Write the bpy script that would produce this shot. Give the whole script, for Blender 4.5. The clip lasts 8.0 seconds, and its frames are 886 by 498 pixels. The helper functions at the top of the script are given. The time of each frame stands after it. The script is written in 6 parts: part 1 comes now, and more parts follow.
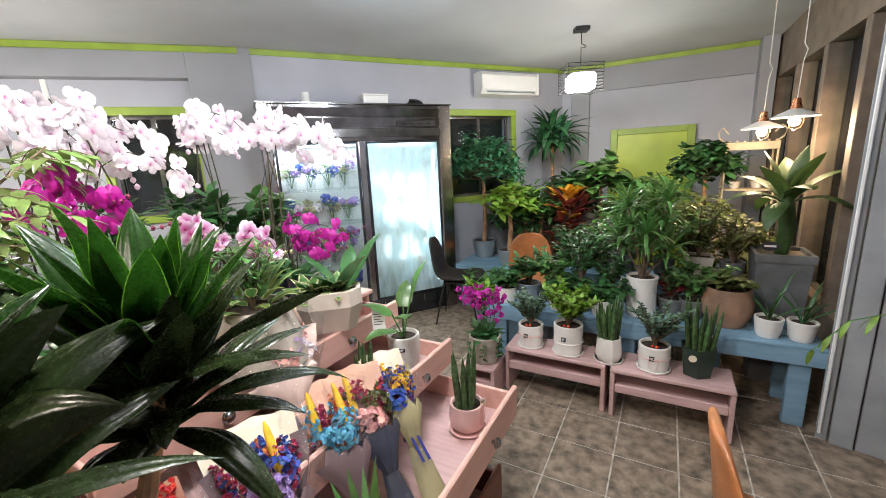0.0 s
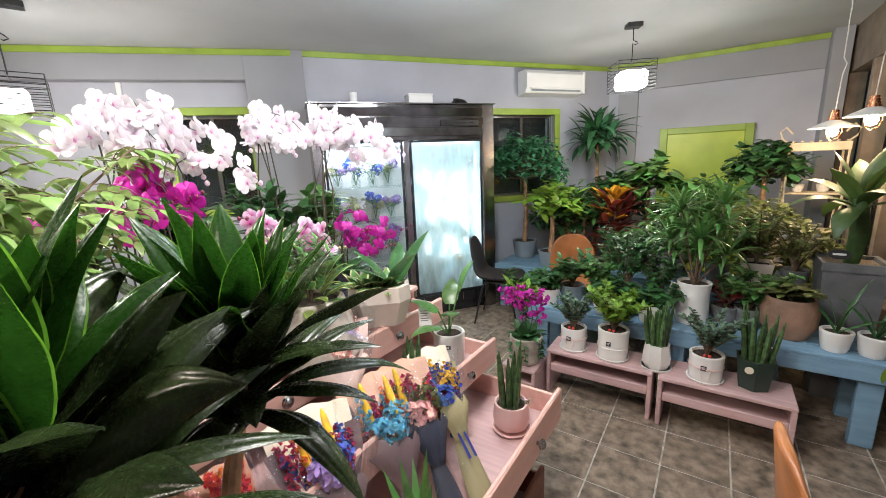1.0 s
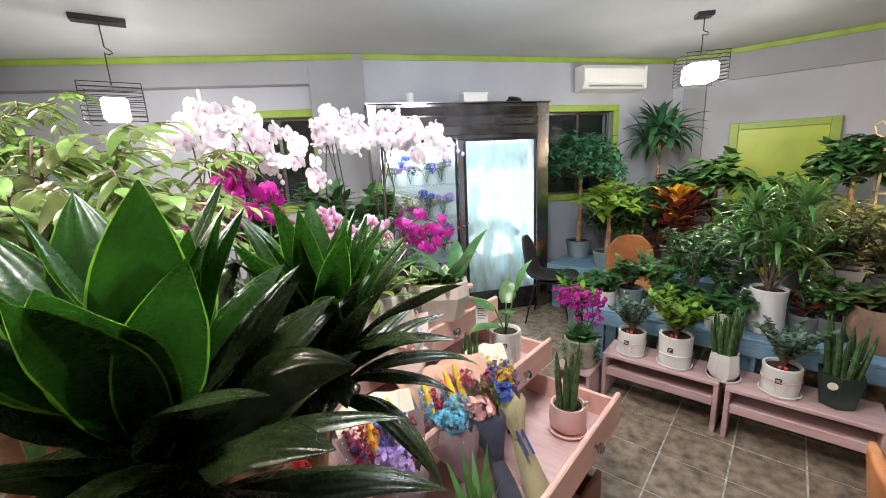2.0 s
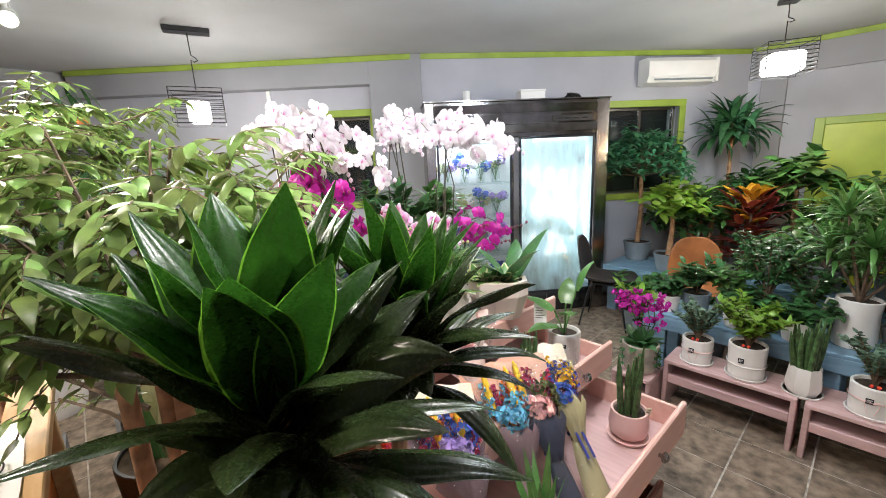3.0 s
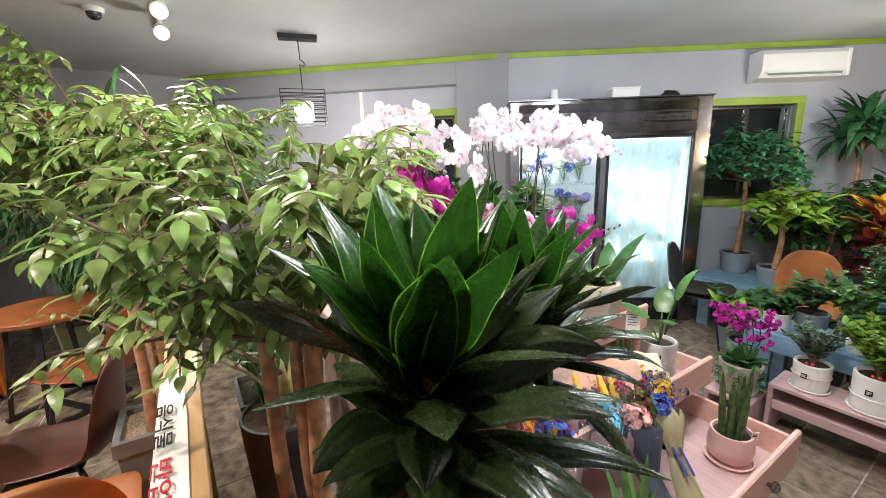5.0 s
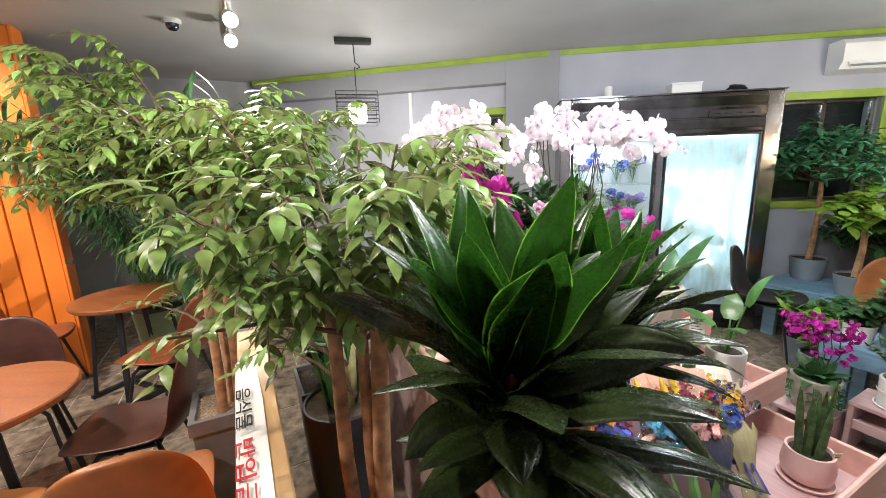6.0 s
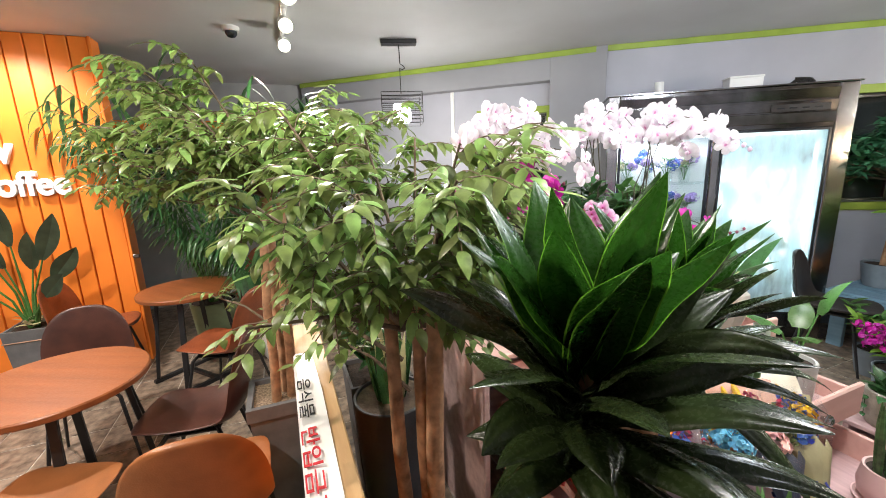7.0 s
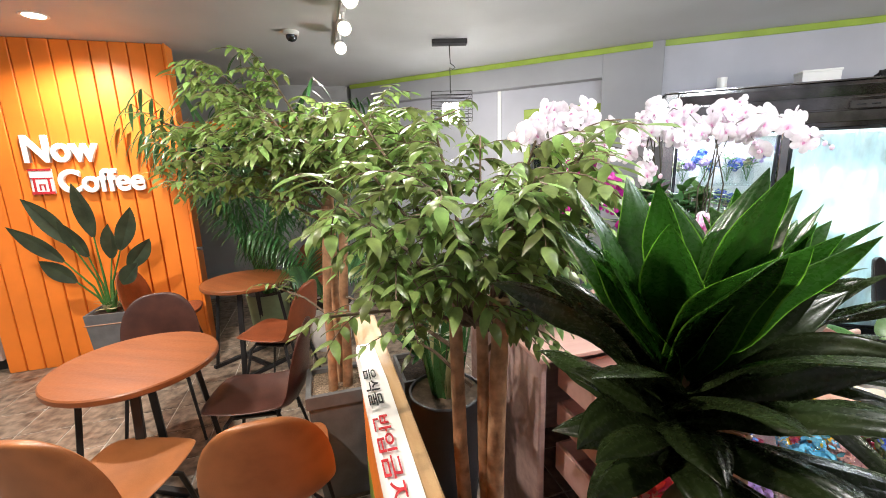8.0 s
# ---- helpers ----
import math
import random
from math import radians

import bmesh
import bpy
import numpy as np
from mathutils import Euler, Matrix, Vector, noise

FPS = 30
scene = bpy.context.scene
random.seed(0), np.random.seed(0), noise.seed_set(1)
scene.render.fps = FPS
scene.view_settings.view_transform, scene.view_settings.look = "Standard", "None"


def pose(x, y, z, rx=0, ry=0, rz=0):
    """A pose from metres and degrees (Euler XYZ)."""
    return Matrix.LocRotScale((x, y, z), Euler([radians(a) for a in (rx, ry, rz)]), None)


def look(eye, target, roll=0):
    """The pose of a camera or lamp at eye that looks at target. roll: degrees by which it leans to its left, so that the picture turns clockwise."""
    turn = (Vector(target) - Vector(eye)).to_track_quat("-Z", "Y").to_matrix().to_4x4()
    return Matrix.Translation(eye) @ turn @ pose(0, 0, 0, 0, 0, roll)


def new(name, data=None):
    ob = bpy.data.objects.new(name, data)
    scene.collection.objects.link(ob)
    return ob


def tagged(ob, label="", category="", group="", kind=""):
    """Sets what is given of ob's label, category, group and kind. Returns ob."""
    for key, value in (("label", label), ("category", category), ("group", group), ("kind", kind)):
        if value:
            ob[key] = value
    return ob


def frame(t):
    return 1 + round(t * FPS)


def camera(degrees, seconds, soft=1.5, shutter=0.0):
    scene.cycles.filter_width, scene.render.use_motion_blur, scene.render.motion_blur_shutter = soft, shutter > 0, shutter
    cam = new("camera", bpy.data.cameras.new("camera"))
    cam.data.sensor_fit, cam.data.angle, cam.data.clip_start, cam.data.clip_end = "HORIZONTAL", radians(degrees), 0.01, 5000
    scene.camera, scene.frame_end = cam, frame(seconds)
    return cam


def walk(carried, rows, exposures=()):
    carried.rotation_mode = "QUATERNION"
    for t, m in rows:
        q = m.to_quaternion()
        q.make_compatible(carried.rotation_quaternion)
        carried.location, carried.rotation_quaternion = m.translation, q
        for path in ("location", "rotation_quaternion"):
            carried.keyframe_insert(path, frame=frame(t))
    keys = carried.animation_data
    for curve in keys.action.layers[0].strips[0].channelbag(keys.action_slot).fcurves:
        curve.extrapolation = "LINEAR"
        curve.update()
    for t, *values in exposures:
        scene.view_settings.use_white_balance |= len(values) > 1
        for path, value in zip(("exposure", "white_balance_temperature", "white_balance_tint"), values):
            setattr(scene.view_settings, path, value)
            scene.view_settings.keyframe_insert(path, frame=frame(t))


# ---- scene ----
cam = camera(96.0, 8.0, soft=0.9)
PATH = [
    (0, (-0.001, -0.155, 1.582), (-0.959, 1.547, 1.153), -2.8),
    (0.5, (-0.025, -0.175, 1.586), (-1.058, 1.483, 1.157), -2.6),
    (1, (-0.047, -0.204, 1.59), (-1.149, 1.409, 1.162), -2.4),
    (1.5, (-0.061, -0.232, 1.594), (-1.249, 1.319, 1.167), -2.5),
    (3, (-0.108, -0.33, 1.612), (-1.554, 0.983, 1.18), -2.7),
    (3.5, (-0.117, -0.356, 1.613), (-1.615, 0.897, 1.181), -2.4),
    (4, (-0.127, -0.388, 1.614), (-1.669, 0.812, 1.184), -2.1),
    (4.5, (-0.139, -0.418, 1.614), (-1.731, 0.715, 1.187), -1.8),
    (6, (-0.179, -0.517, 1.613), (-1.922, 0.369, 1.194), -1.8),
    (6.5, (-0.193, -0.547, 1.614), (-1.975, 0.258, 1.196), -1.9),
    (7, (-0.2, -0.577, 1.614), (-2.014, 0.154, 1.198), -2.0),
    (7.5, (-0.205, -0.619, 1.613), (-2.047, 0.038, 1.199), -2.0),
    (8, (-0.216, -0.666, 1.61), (-2.09, -0.103, 1.199), -1.8),
]
walk(cam, [(t, look(eye, target, roll)) for t, eye, target, roll in PATH])

# ---- world, lights, exposure ----
world = bpy.data.worlds.new("night")
world.use_nodes = True
scene.world = world
world.node_tree.nodes["Background"].inputs[0].default_value = (0.01, 0.014, 0.022, 1)
world.node_tree.nodes["Background"].inputs[1].default_value = 0.4
scene.view_settings.exposure = 0.25


def lamp(kind, name, m, watts, colour, size=0.1, size_y=None, cone=None):
    data = bpy.data.lights.new(name, kind)
    data.energy, data.color = watts, colour
    if kind == "AREA":
        data.size = size
        if size_y:
            data.shape, data.size_y = "RECTANGLE", size_y
    else:
        data.shadow_soft_size = size
    if cone:
        data.spot_size, data.spot_blend = radians(cone), 0.6
    ob = new(name, data)
    ob.matrix_world = m
    return ob


COOL, WARM, NEUTRAL = (0.86, 0.94, 1.0), (1.0, 0.72, 0.45), (1.0, 0.93, 0.84)
CEIL = 2.65
# ceiling lamps over the flower display and above the aisle
lamp("POINT", "strip_light", pose(-1.05, 1.65, 2.42), 48, COOL, 0.16)
lamp("POINT", "strip_light", pose(-0.72, 0.48, 2.42), 78, (1.0, 0.96, 0.93), 0.14)
# cage pendants
lamp("POINT", "pendant_bulb", pose(-0.72, 3.74, 1.98), 31, NEUTRAL, 0.10)
lamp("POINT", "pendant_bulb", pose(-3.73, 0.52, 1.86), 46, NEUTRAL, 0.10)
# warm shop-window pendants
lamp("POINT", "copper_bulb", pose(0.72, 3.4, 1.66), 14, WARM, 0.04)
lamp("POINT", "copper_bulb", pose(0.58, 3.7, 1.61), 14, WARM, 0.04)
# track spots and downlights of the coffee corner
lamp("SPOT", "spot_bulb", look((-3.12, -0.43, 2.45), (-1.6, -0.3, 1.9)), 250, (1.0, 0.93, 0.84), 0.04, cone=60)
lamp("SPOT", "spot_bulb", look((-3.56, -0.42, 2.45), (-2.2, -0.7, 1.95)), 250, (1.0, 0.93, 0.84), 0.04, cone=56)
lamp("SPOT", "spot_bulb", look((-3.73, -2.35, 2.63), (-3.9, -2.35, 0)), 135, (1.0, 0.91, 0.84), 0.05, cone=150)
lamp("SPOT", "spot_bulb", look((-2.3, -2.3, 2.63), (-2.3, -2.2, 0)), 180, (1.0, 0.92, 0.86), 0.05, cone=150)
lamp("SPOT", "spot_bulb", look((-1.0, -1.7, 2.63), (-1.3, -1.4, 0)), 150, (1.0, 0.86, 0.74), 0.05, cone=150)

# ---- materials ----


def mat(name, colour, rough=0.5, metal=0.0, vary=0.12, scale=9.0, bump=0.05, fine=90.0, spec=0.5, stain=None, island=0.0):
    m = bpy.data.materials.new(name)
    m.use_nodes = True
    nt = m.node_tree
    n, l = nt.nodes, nt.links
    b = n["Principled BSDF"]
    b.inputs["Roughness"].default_value, b.inputs["Metallic"].default_value = rough, metal
    b.inputs["Specular IOR Level"].default_value = spec
    co = n.new("ShaderNodeTexCoord")
    big = n.new("ShaderNodeTexNoise")
    big.inputs["Scale"].default_value, big.inputs["Detail"].default_value = scale, 5
    l.new(co.outputs["Object"], big.inputs["Vector"])
    small = n.new("ShaderNodeTexNoise")
    small.inputs["Scale"].default_value, small.inputs["Detail"].default_value = fine, 3
    l.new(co.outputs["Object"], small.inputs["Vector"])
    ramp = n.new("ShaderNodeValToRGB")
    dark = stain or tuple(c * (1 - 2.2 * vary) for c in colour)
    light = tuple(min(1, c * (1 + vary)) for c in colour)
    ramp.color_ramp.elements[0].position, ramp.color_ramp.elements[1].position = 0.3, 0.68
    ramp.color_ramp.elements[0].color = (*[max(0, c) for c in dark], 1)
    ramp.color_ramp.elements[1].color = (*light, 1)
    l.new(big.outputs["Fac"], ramp.inputs["Fac"])
    colour_out = ramp.outputs["Color"]
    if island:
        geo = n.new("ShaderNodeNewGeometry")
        hsv = n.new("ShaderNodeHueSaturation")
        mr = n.new("ShaderNodeMapRange")
        mr.inputs["To Min"].default_value, mr.inputs["To Max"].default_value = 1 - island, 1 + island
        l.new(geo.outputs["Random Per Island"], mr.inputs["Value"])
        l.new(mr.outputs[0], hsv.inputs["Value"])
        hm = n.new("ShaderNodeMapRange")
        hm.inputs["To Min"].default_value, hm.inputs["To Max"].default_value = 0.5 - island * 0.05, 0.5 + island * 0.05
        l.new(geo.outputs["Random Per Island"], hm.inputs["Value"])
        l.new(hm.outputs[0], hsv.inputs["Hue"])
        l.new(colour_out, hsv.inputs["Color"])
        colour_out = hsv.outputs["Color"]
    l.new(colour_out, b.inputs["Base Color"])
    rr = n.new("ShaderNodeMapRange")
    rr.inputs["To Min"].default_value, rr.inputs["To Max"].default_value = max(0.02, rough - 0.1), min(1, rough + 0.12)
    l.new(small.outputs["Fac"], rr.inputs["Value"])
    l.new(rr.outputs[0], b.inputs["Roughness"])
    if bump:
        bp = n.new("ShaderNodeBump")
        bp.inputs["Strength"].default_value, bp.inputs["Distance"].default_value = min(1, bump * 4), 0.004
        l.new(small.outputs["Fac"], bp.inputs["Height"])
        l.new(bp.outputs[0], b.inputs["Normal"])
    return m


def petal(name, colour, island=0.2, rough=0.45, through_light=0.35, vary=0.12, scale=30.0, streak=False):
    """Leaf or petal: a thin sheet that lets some light through."""
    m = mat(name, colour, rough, vary=vary, scale=scale, bump=0.03, fine=160, island=island)
    n, l = m.node_tree.nodes, m.node_tree.links
    b, out = n["Principled BSDF"], n["Material Output"]
    t = n.new("ShaderNodeBsdfTranslucent")
    mix = n.new("ShaderNodeMixShader")
    mix.inputs[0].default_value = through_light
    src = b.inputs["Base Color"].links[0].from_socket
    l.new(src, t.inputs["Color"])
    l.new(b.outputs[0], mix.inputs[1])
    l.new(t.outputs[0], mix.inputs[2])
    l.new(mix.outputs[0], out.inputs["Surface"])
    return m


def flushed(m, centre, r0, r1):
    """Pigment that deepens towards the heart of a flower (its own origin)."""
    n, l = m.node_tree.nodes, m.node_tree.links
    co = [k for k in n if k.type == "TEX_COORD"][0]
    far, mr, mix = n.new("ShaderNodeVectorMath"), n.new("ShaderNodeMapRange"), n.new("ShaderNodeMix")
    far.operation, mix.data_type = "LENGTH", "RGBA"
    l.new(co.outputs["Object"], far.inputs[0])
    mr.inputs["From Min"].default_value, mr.inputs["From Max"].default_value = r0, r1
    l.new(far.outputs["Value"], mr.inputs["Value"])
    l.new(mr.outputs[0], mix.inputs["Factor"])
    src = n["Principled BSDF"].inputs["Base Color"].links[0].from_socket
    ends = [k.to_socket for k in src.links]
    mix.inputs["A"].default_value = (*centre, 1)
    l.new(src, mix.inputs["B"])
    for e in ends:
        l.new(mix.outputs["Result"], e)
    return m


def glow(name, colour, strength):
    m = bpy.data.materials.new(name)
    m.use_nodes = True
    n, l = m.node_tree.nodes, m.node_tree.links
    e = n.new("ShaderNodeEmission")
    e.inputs[0].default_value, e.inputs[1].default_value = (*colour, 1), strength
    l.new(e.outputs[0], n["Material Output"].inputs["Surface"])
    return m


def glass(name, colour=(0.9, 0.95, 0.95), rough=0.02, clear=0.9):
    m = bpy.data.materials.new(name)
    m.use_nodes = True
    n, l = m.node_tree.nodes, m.node_tree.links
    g = n.new("ShaderNodeBsdfGlossy")
    g.inputs["Roughness"].default_value = rough
    t = n.new("ShaderNodeBsdfTransparent")
    t.inputs[0].default_value = (*colour, 1)
    mix = n.new("ShaderNodeMixShader")
    mix.inputs[0].default_value = 1 - clear
    l.new(t.outputs[0], mix.inputs[1])
    l.new(g.outputs[0], mix.inputs[2])
    l.new(mix.outputs[0], n["Material Output"].inputs["Surface"])
    return m


def wood(name, a, b_, scale=6.0, stretch=(1, 12, 12), rough=0.45):
    m = mat(name, a, rough, bump=0.04)
    n, l = m.node_tree.nodes, m.node_tree.links
    big = [k for k in n if k.type == "TEX_NOISE"][0]
    big.inputs["Scale"].default_value, big.inputs["Detail"].default_value = scale, 8
    mp = n.new("ShaderNodeMapping")
    mp.inputs["Scale"].default_value = stretch
    co = [k for k in n if k.type == "TEX_COORD"][0]
    l.new(co.outputs["Object"], mp.inputs[0])
    l.new(mp.outputs[0], big.inputs["Vector"])
    ramp = [k for k in n if k.type == "VALTORGB"][0]
    ramp.color_ramp.elements[0].color, ramp.color_ramp.elements[1].color = (*b_, 1), (*a, 1)
    return m


M_WALL = mat("grey_lilac_paint", (0.42, 0.435, 0.50), 0.6, vary=0.06, scale=1.5, bump=0.06, fine=220)
M_BEAM = mat("grey_paint", (0.30, 0.31, 0.34), 0.6, vary=0.06, scale=1.5, bump=0.06, fine=220)
M_CEIL = mat("ceiling_paint", (0.54, 0.56, 0.59), 0.7, vary=0.05, scale=1.2, bump=0.05, fine=160)
M_LIME = mat("lime_paint", (0.29, 0.41, 0.06), 0.45, vary=0.08, scale=6)
M_LIME_DOOR = mat("lime_door_paint", (0.44, 0.55, 0.06), 0.4, vary=0.06, scale=4)
M_ORANGE = mat("orange_paint", (0.93, 0.25, 0.03), 0.42, vary=0.07, scale=2.5, bump=0.03)
M_DARKWALL = mat("slate_wall", (0.36, 0.37, 0.38), 0.6, vary=0.12, scale=2)
M_SIDING = mat("grey_siding_paint", (0.30, 0.32, 0.34), 0.5, vary=0.1, scale=5)
M_TILE = mat("stone_tile", (0.30, 0.232, 0.172), 0.38, vary=0.2, scale=17, bump=0.14, fine=60, stain=(0.085, 0.064, 0.047))
tn, tl = M_TILE.node_tree.nodes, M_TILE.node_tree.links
own, shift, spread_ = tn.new("ShaderNodeObjectInfo"), tn.new("ShaderNodeVectorMath"), tn.new("ShaderNodeMath")
spread_.operation, spread_.inputs[1].default_value = "MULTIPLY", 37.0
tl.new(own.outputs["Random"], spread_.inputs[0])
tl.new([k for k in tn if k.type == "TEX_COORD"][0].outputs["Object"], shift.inputs[0])
tl.new(spread_.outputs[0], shift.inputs[1])
for k in [k for k in tn if k.type == "TEX_NOISE"]:
    tl.new(shift.outputs[0], k.inputs["Vector"])
M_GROUT = mat("grout", (0.55, 0.51, 0.45), 0.8, vary=0.2, scale=20)
M_STEEL = mat("polished_steel", (0.42, 0.42, 0.43), 0.16, 1.0, vary=0.1, scale=3, bump=0.0)
M_HEADER = mat("mirror_steel_header", (0.26, 0.25, 0.255), 0.13, 1.0, vary=0.25, scale=5, bump=0.0)
M_STEEL_DARK = mat("dark_steel", (0.10, 0.11, 0.13), 0.2, 0.9, vary=0.15, scale=4, bump=0.0)
M_BLACK = mat("black_metal", (0.018, 0.018, 0.02), 0.4, vary=0.2)
M_PINK = wood("pink_painted_wood", (0.80, 0.51, 0.44), (0.71, 0.42, 0.355), 4, (8, 1, 8), 0.45)
M_PINKPALE = wood("pale_pink_wood", (0.62, 0.42, 0.41), (0.50, 0.33, 0.32), 5, (1, 9, 9), 0.5)
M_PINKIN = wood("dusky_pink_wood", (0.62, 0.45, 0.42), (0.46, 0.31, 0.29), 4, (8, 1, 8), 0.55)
M_BLUE = wood("pale_blue_painted_wood", (0.22, 0.37, 0.50), (0.16, 0.29, 0.40), 4, (1, 8, 8), 0.5)
M_TABLE = wood("varnished_wood", (0.30, 0.098, 0.030), (0.20, 0.062, 0.020), 1.8, (1, 10, 4), 0.36)
M_REDWOOD = wood("red_brown_wood", (0.26, 0.10, 0.06), (0.17, 0.06, 0.035), 4, (8, 1, 8), 0.5)
M_PINE = wood("pine_plank", (0.58, 0.38, 0.19), (0.42, 0.25, 0.11), 3, (1.2, 12, 12), 0.5)
M_BARK = mat("smooth_bark", (0.42, 0.24, 0.13), 0.7, vary=0.25, scale=22, bump=0.2, fine=50)
M_BARKDARK = mat("dark_bark", (0.17, 0.12, 0.08), 0.8, vary=0.25, scale=25, bump=0.25, fine=60)
M_ORCHIDSTEM = mat("orchid_stem", (0.055, 0.05, 0.03), 0.5, vary=0.2, scale=30)
M_WHITEPOT = mat("white_ceramic", (0.78, 0.76, 0.73), 0.3, vary=0.04, scale=4, bump=0.01)
M_PINKPOT = mat("pink_ceramic", (0.78, 0.54, 0.51), 0.35, vary=0.05, scale=5, bump=0.01)
M_GREYPOT = mat("grey_stone_pot", (0.16, 0.165, 0.17), 0.65, vary=0.15, scale=8, bump=0.08)
M_BLUEGREY = mat("blue_grey_pot", (0.22, 0.27, 0.31), 0.5, vary=0.1, scale=6)
M_BLACKPOT = mat("black_pot", (0.048, 0.052, 0.06), 0.5, vary=0.15, scale=6)
M_CONCRETE = mat("rough_concrete", (0.42, 0.37, 0.32), 0.8, vary=0.18, scale=14, bump=0.25, fine=70)
M_CREAMPOT = mat("cream_planter", (0.74, 0.66, 0.58), 0.5, vary=0.1, scale=5, bump=0.03)
M_TERRA = mat("tan_clay_pot", (0.34, 0.20, 0.13), 0.7, vary=0.25, scale=6, bump=0.1)
M_GREENPOT = mat("dark_green_pot", (0.018, 0.04, 0.03), 0.35, vary=0.1)
M_SAGE = mat("sage_green_pot", (0.28, 0.36, 0.20), 0.4, vary=0.08)
M_NAVY = mat("navy_pot", (0.02, 0.035, 0.075), 0.35, vary=0.15)
M_SOIL = mat("soil", (0.045, 0.03, 0.02), 0.95, vary=0.3, scale=60, bump=0.4, fine=120)
M_GRAVEL = mat("gravel", (0.30, 0.22, 0.15), 0.8, vary=0.3, scale=90, bump=0.5, fine=110, island=0.3)
M_LEATHER_BROWN = mat("dark_brown_leather", (0.075, 0.028, 0.02), 0.36, vary=0.18, scale=9, bump=0.06, fine=200)
M_LEATHER_TAN = mat("tan_leather", (0.36, 0.135, 0.045), 0.38, vary=0.12, scale=9, bump=0.06, fine=200)
M_LEATHER_RUST = mat("rust_leather", (0.27, 0.07, 0.025), 0.38, vary=0.15, scale=9, bump=0.06, fine=200)
M_LEATHER_BLACK = mat("black_leather", (0.03, 0.026, 0.027), 0.4, vary=0.18, scale=9, bump=0.06, fine=200)
M_WHITE = mat("white_plastic", (0.78, 0.79, 0.79), 0.35, vary=0.03, scale=3, bump=0.0)
M_SIGN = mat("white_letter", (0.9, 0.89, 0.88), 0.4, vary=0.02, bump=0.0)
M_RED = mat("red_print", (0.55, 0.03, 0.04), 0.5, vary=0.05)
M_INK = mat("black_print", (0.02, 0.02, 0.025), 0.5, vary=0.05)
M_PAPER = mat("cream_paper", (0.82, 0.74, 0.58), 0.6, vary=0.05, scale=6)
M_COPPER = mat("copper", (0.75, 0.33, 0.18), 0.25, 1.0, vary=0.1, bump=0.0)
M_CORD = mat("cord", (0.75, 0.72, 0.68), 0.6, bump=0.0)
M_IRON = mat("cream_iron", (0.70, 0.58, 0.40), 0.5, vary=0.1)
M_NIGHT = mat("night_outside", (0.012, 0.016, 0.02), 0.9, vary=0.5, scale=2)
M_STONEWARE = mat("counter_panel", (0.68, 0.60, 0.55), 0.5, vary=0.05, scale=2)
M_GLASS = glass("clear_glass", (0.93, 0.97, 0.97), 0.02, 0.92)
M_CELLO = glass("cellophane", (0.97, 0.97, 0.97), 0.05, 0.93)
crinkle, ridge = M_CELLO.node_tree.nodes.new("ShaderNodeTexNoise"), M_CELLO.node_tree.nodes.new("ShaderNodeBump")
crinkle.inputs["Scale"].default_value, crinkle.inputs["Detail"].default_value = 60, 4
ridge.inputs["Strength"].default_value, ridge.inputs["Distance"].default_value = 1.0, 0.03
M_CELLO.node_tree.links.new(crinkle.outputs["Fac"], ridge.inputs["Height"])
M_CELLO.node_tree.links.new(ridge.outputs[0], [k for k in M_CELLO.node_tree.nodes if k.type == "BSDF_GLOSSY"][0].inputs["Normal"])
M_FROST = bpy.data.materials.new("frosted_glass")
M_LAMPGLOW = glow("lit_shade", (1.0, 0.96, 0.9), 9)
M_BULB = glow("warm_bulb", (1.0, 0.72, 0.4), 30)
M_SPOTGLOW = glow("spot_lens", (1.0, 0.85, 0.65), 25)
M_PANELGLOW = glow("panel_diffuser", (0.88, 0.95, 1.0), 3)
M_COOLTUBE = glow("cooler_tube", (0.85, 0.95, 1.0), 6)

L_DRAC = petal("dracaena_leaf", (0.020, 0.032, 0.010), 0.4, 0.25, 0.12, vary=0.3, scale=12)
L_DRAC.node_tree.nodes["Principled BSDF"].inputs["Specular IOR Level"].default_value = 0.35
M_DRYLEAF = petal("dry_leaf", (0.10, 0.065, 0.025), 0.4, 0.5, 0.2, vary=0.3, scale=14)
L_EDGE = petal("lime_leaf_edge", (0.13, 0.31, 0.025), 0.2, 0.3, 0.4)
L_DRACNEW = petal("dracaena_new_leaf", (0.017, 0.064, 0.006), 0.5, 0.27, 0.34, vary=0.2, scale=12)
L_TREE = petal("tree_leaf", (0.235, 0.345, 0.10), 0.5, 0.33, 0.36, vary=0.2)
L_DARK = petal("dark_leaf", (0.052, 0.15, 0.048), 0.35, 0.29, 0.25)
L_TEAL = petal("blue_green_leaf", (0.06, 0.22, 0.105), 0.35, 0.32, 0.3)
L_CORN = petal("corn_plant_leaf", (0.045, 0.15, 0.065), 0.4, 0.35, 0.25)
L_MID = petal("mid_leaf", (0.10, 0.235, 0.06), 0.35, 0.29, 0.3)
L_BRIGHT = petal("bright_leaf", (0.22, 0.38, 0.05), 0.3, 0.35, 0.4)
L_OLIVE = petal("olive_leaf", (0.13, 0.16, 0.045), 0.35, 0.4, 0.3)
L_GREYGREEN = petal("grey_green_leaf", (0.14, 0.23, 0.155), 0.3, 0.5, 0.25)
L_STUCKY = petal("spear_leaf", (0.075, 0.15, 0.05), 0.25, 0.4, 0.05, vary=0.3, scale=40)
L_AGAVE = petal("agave_leaf", (0.055, 0.105, 0.028), 0.15, 0.45, 0.2)
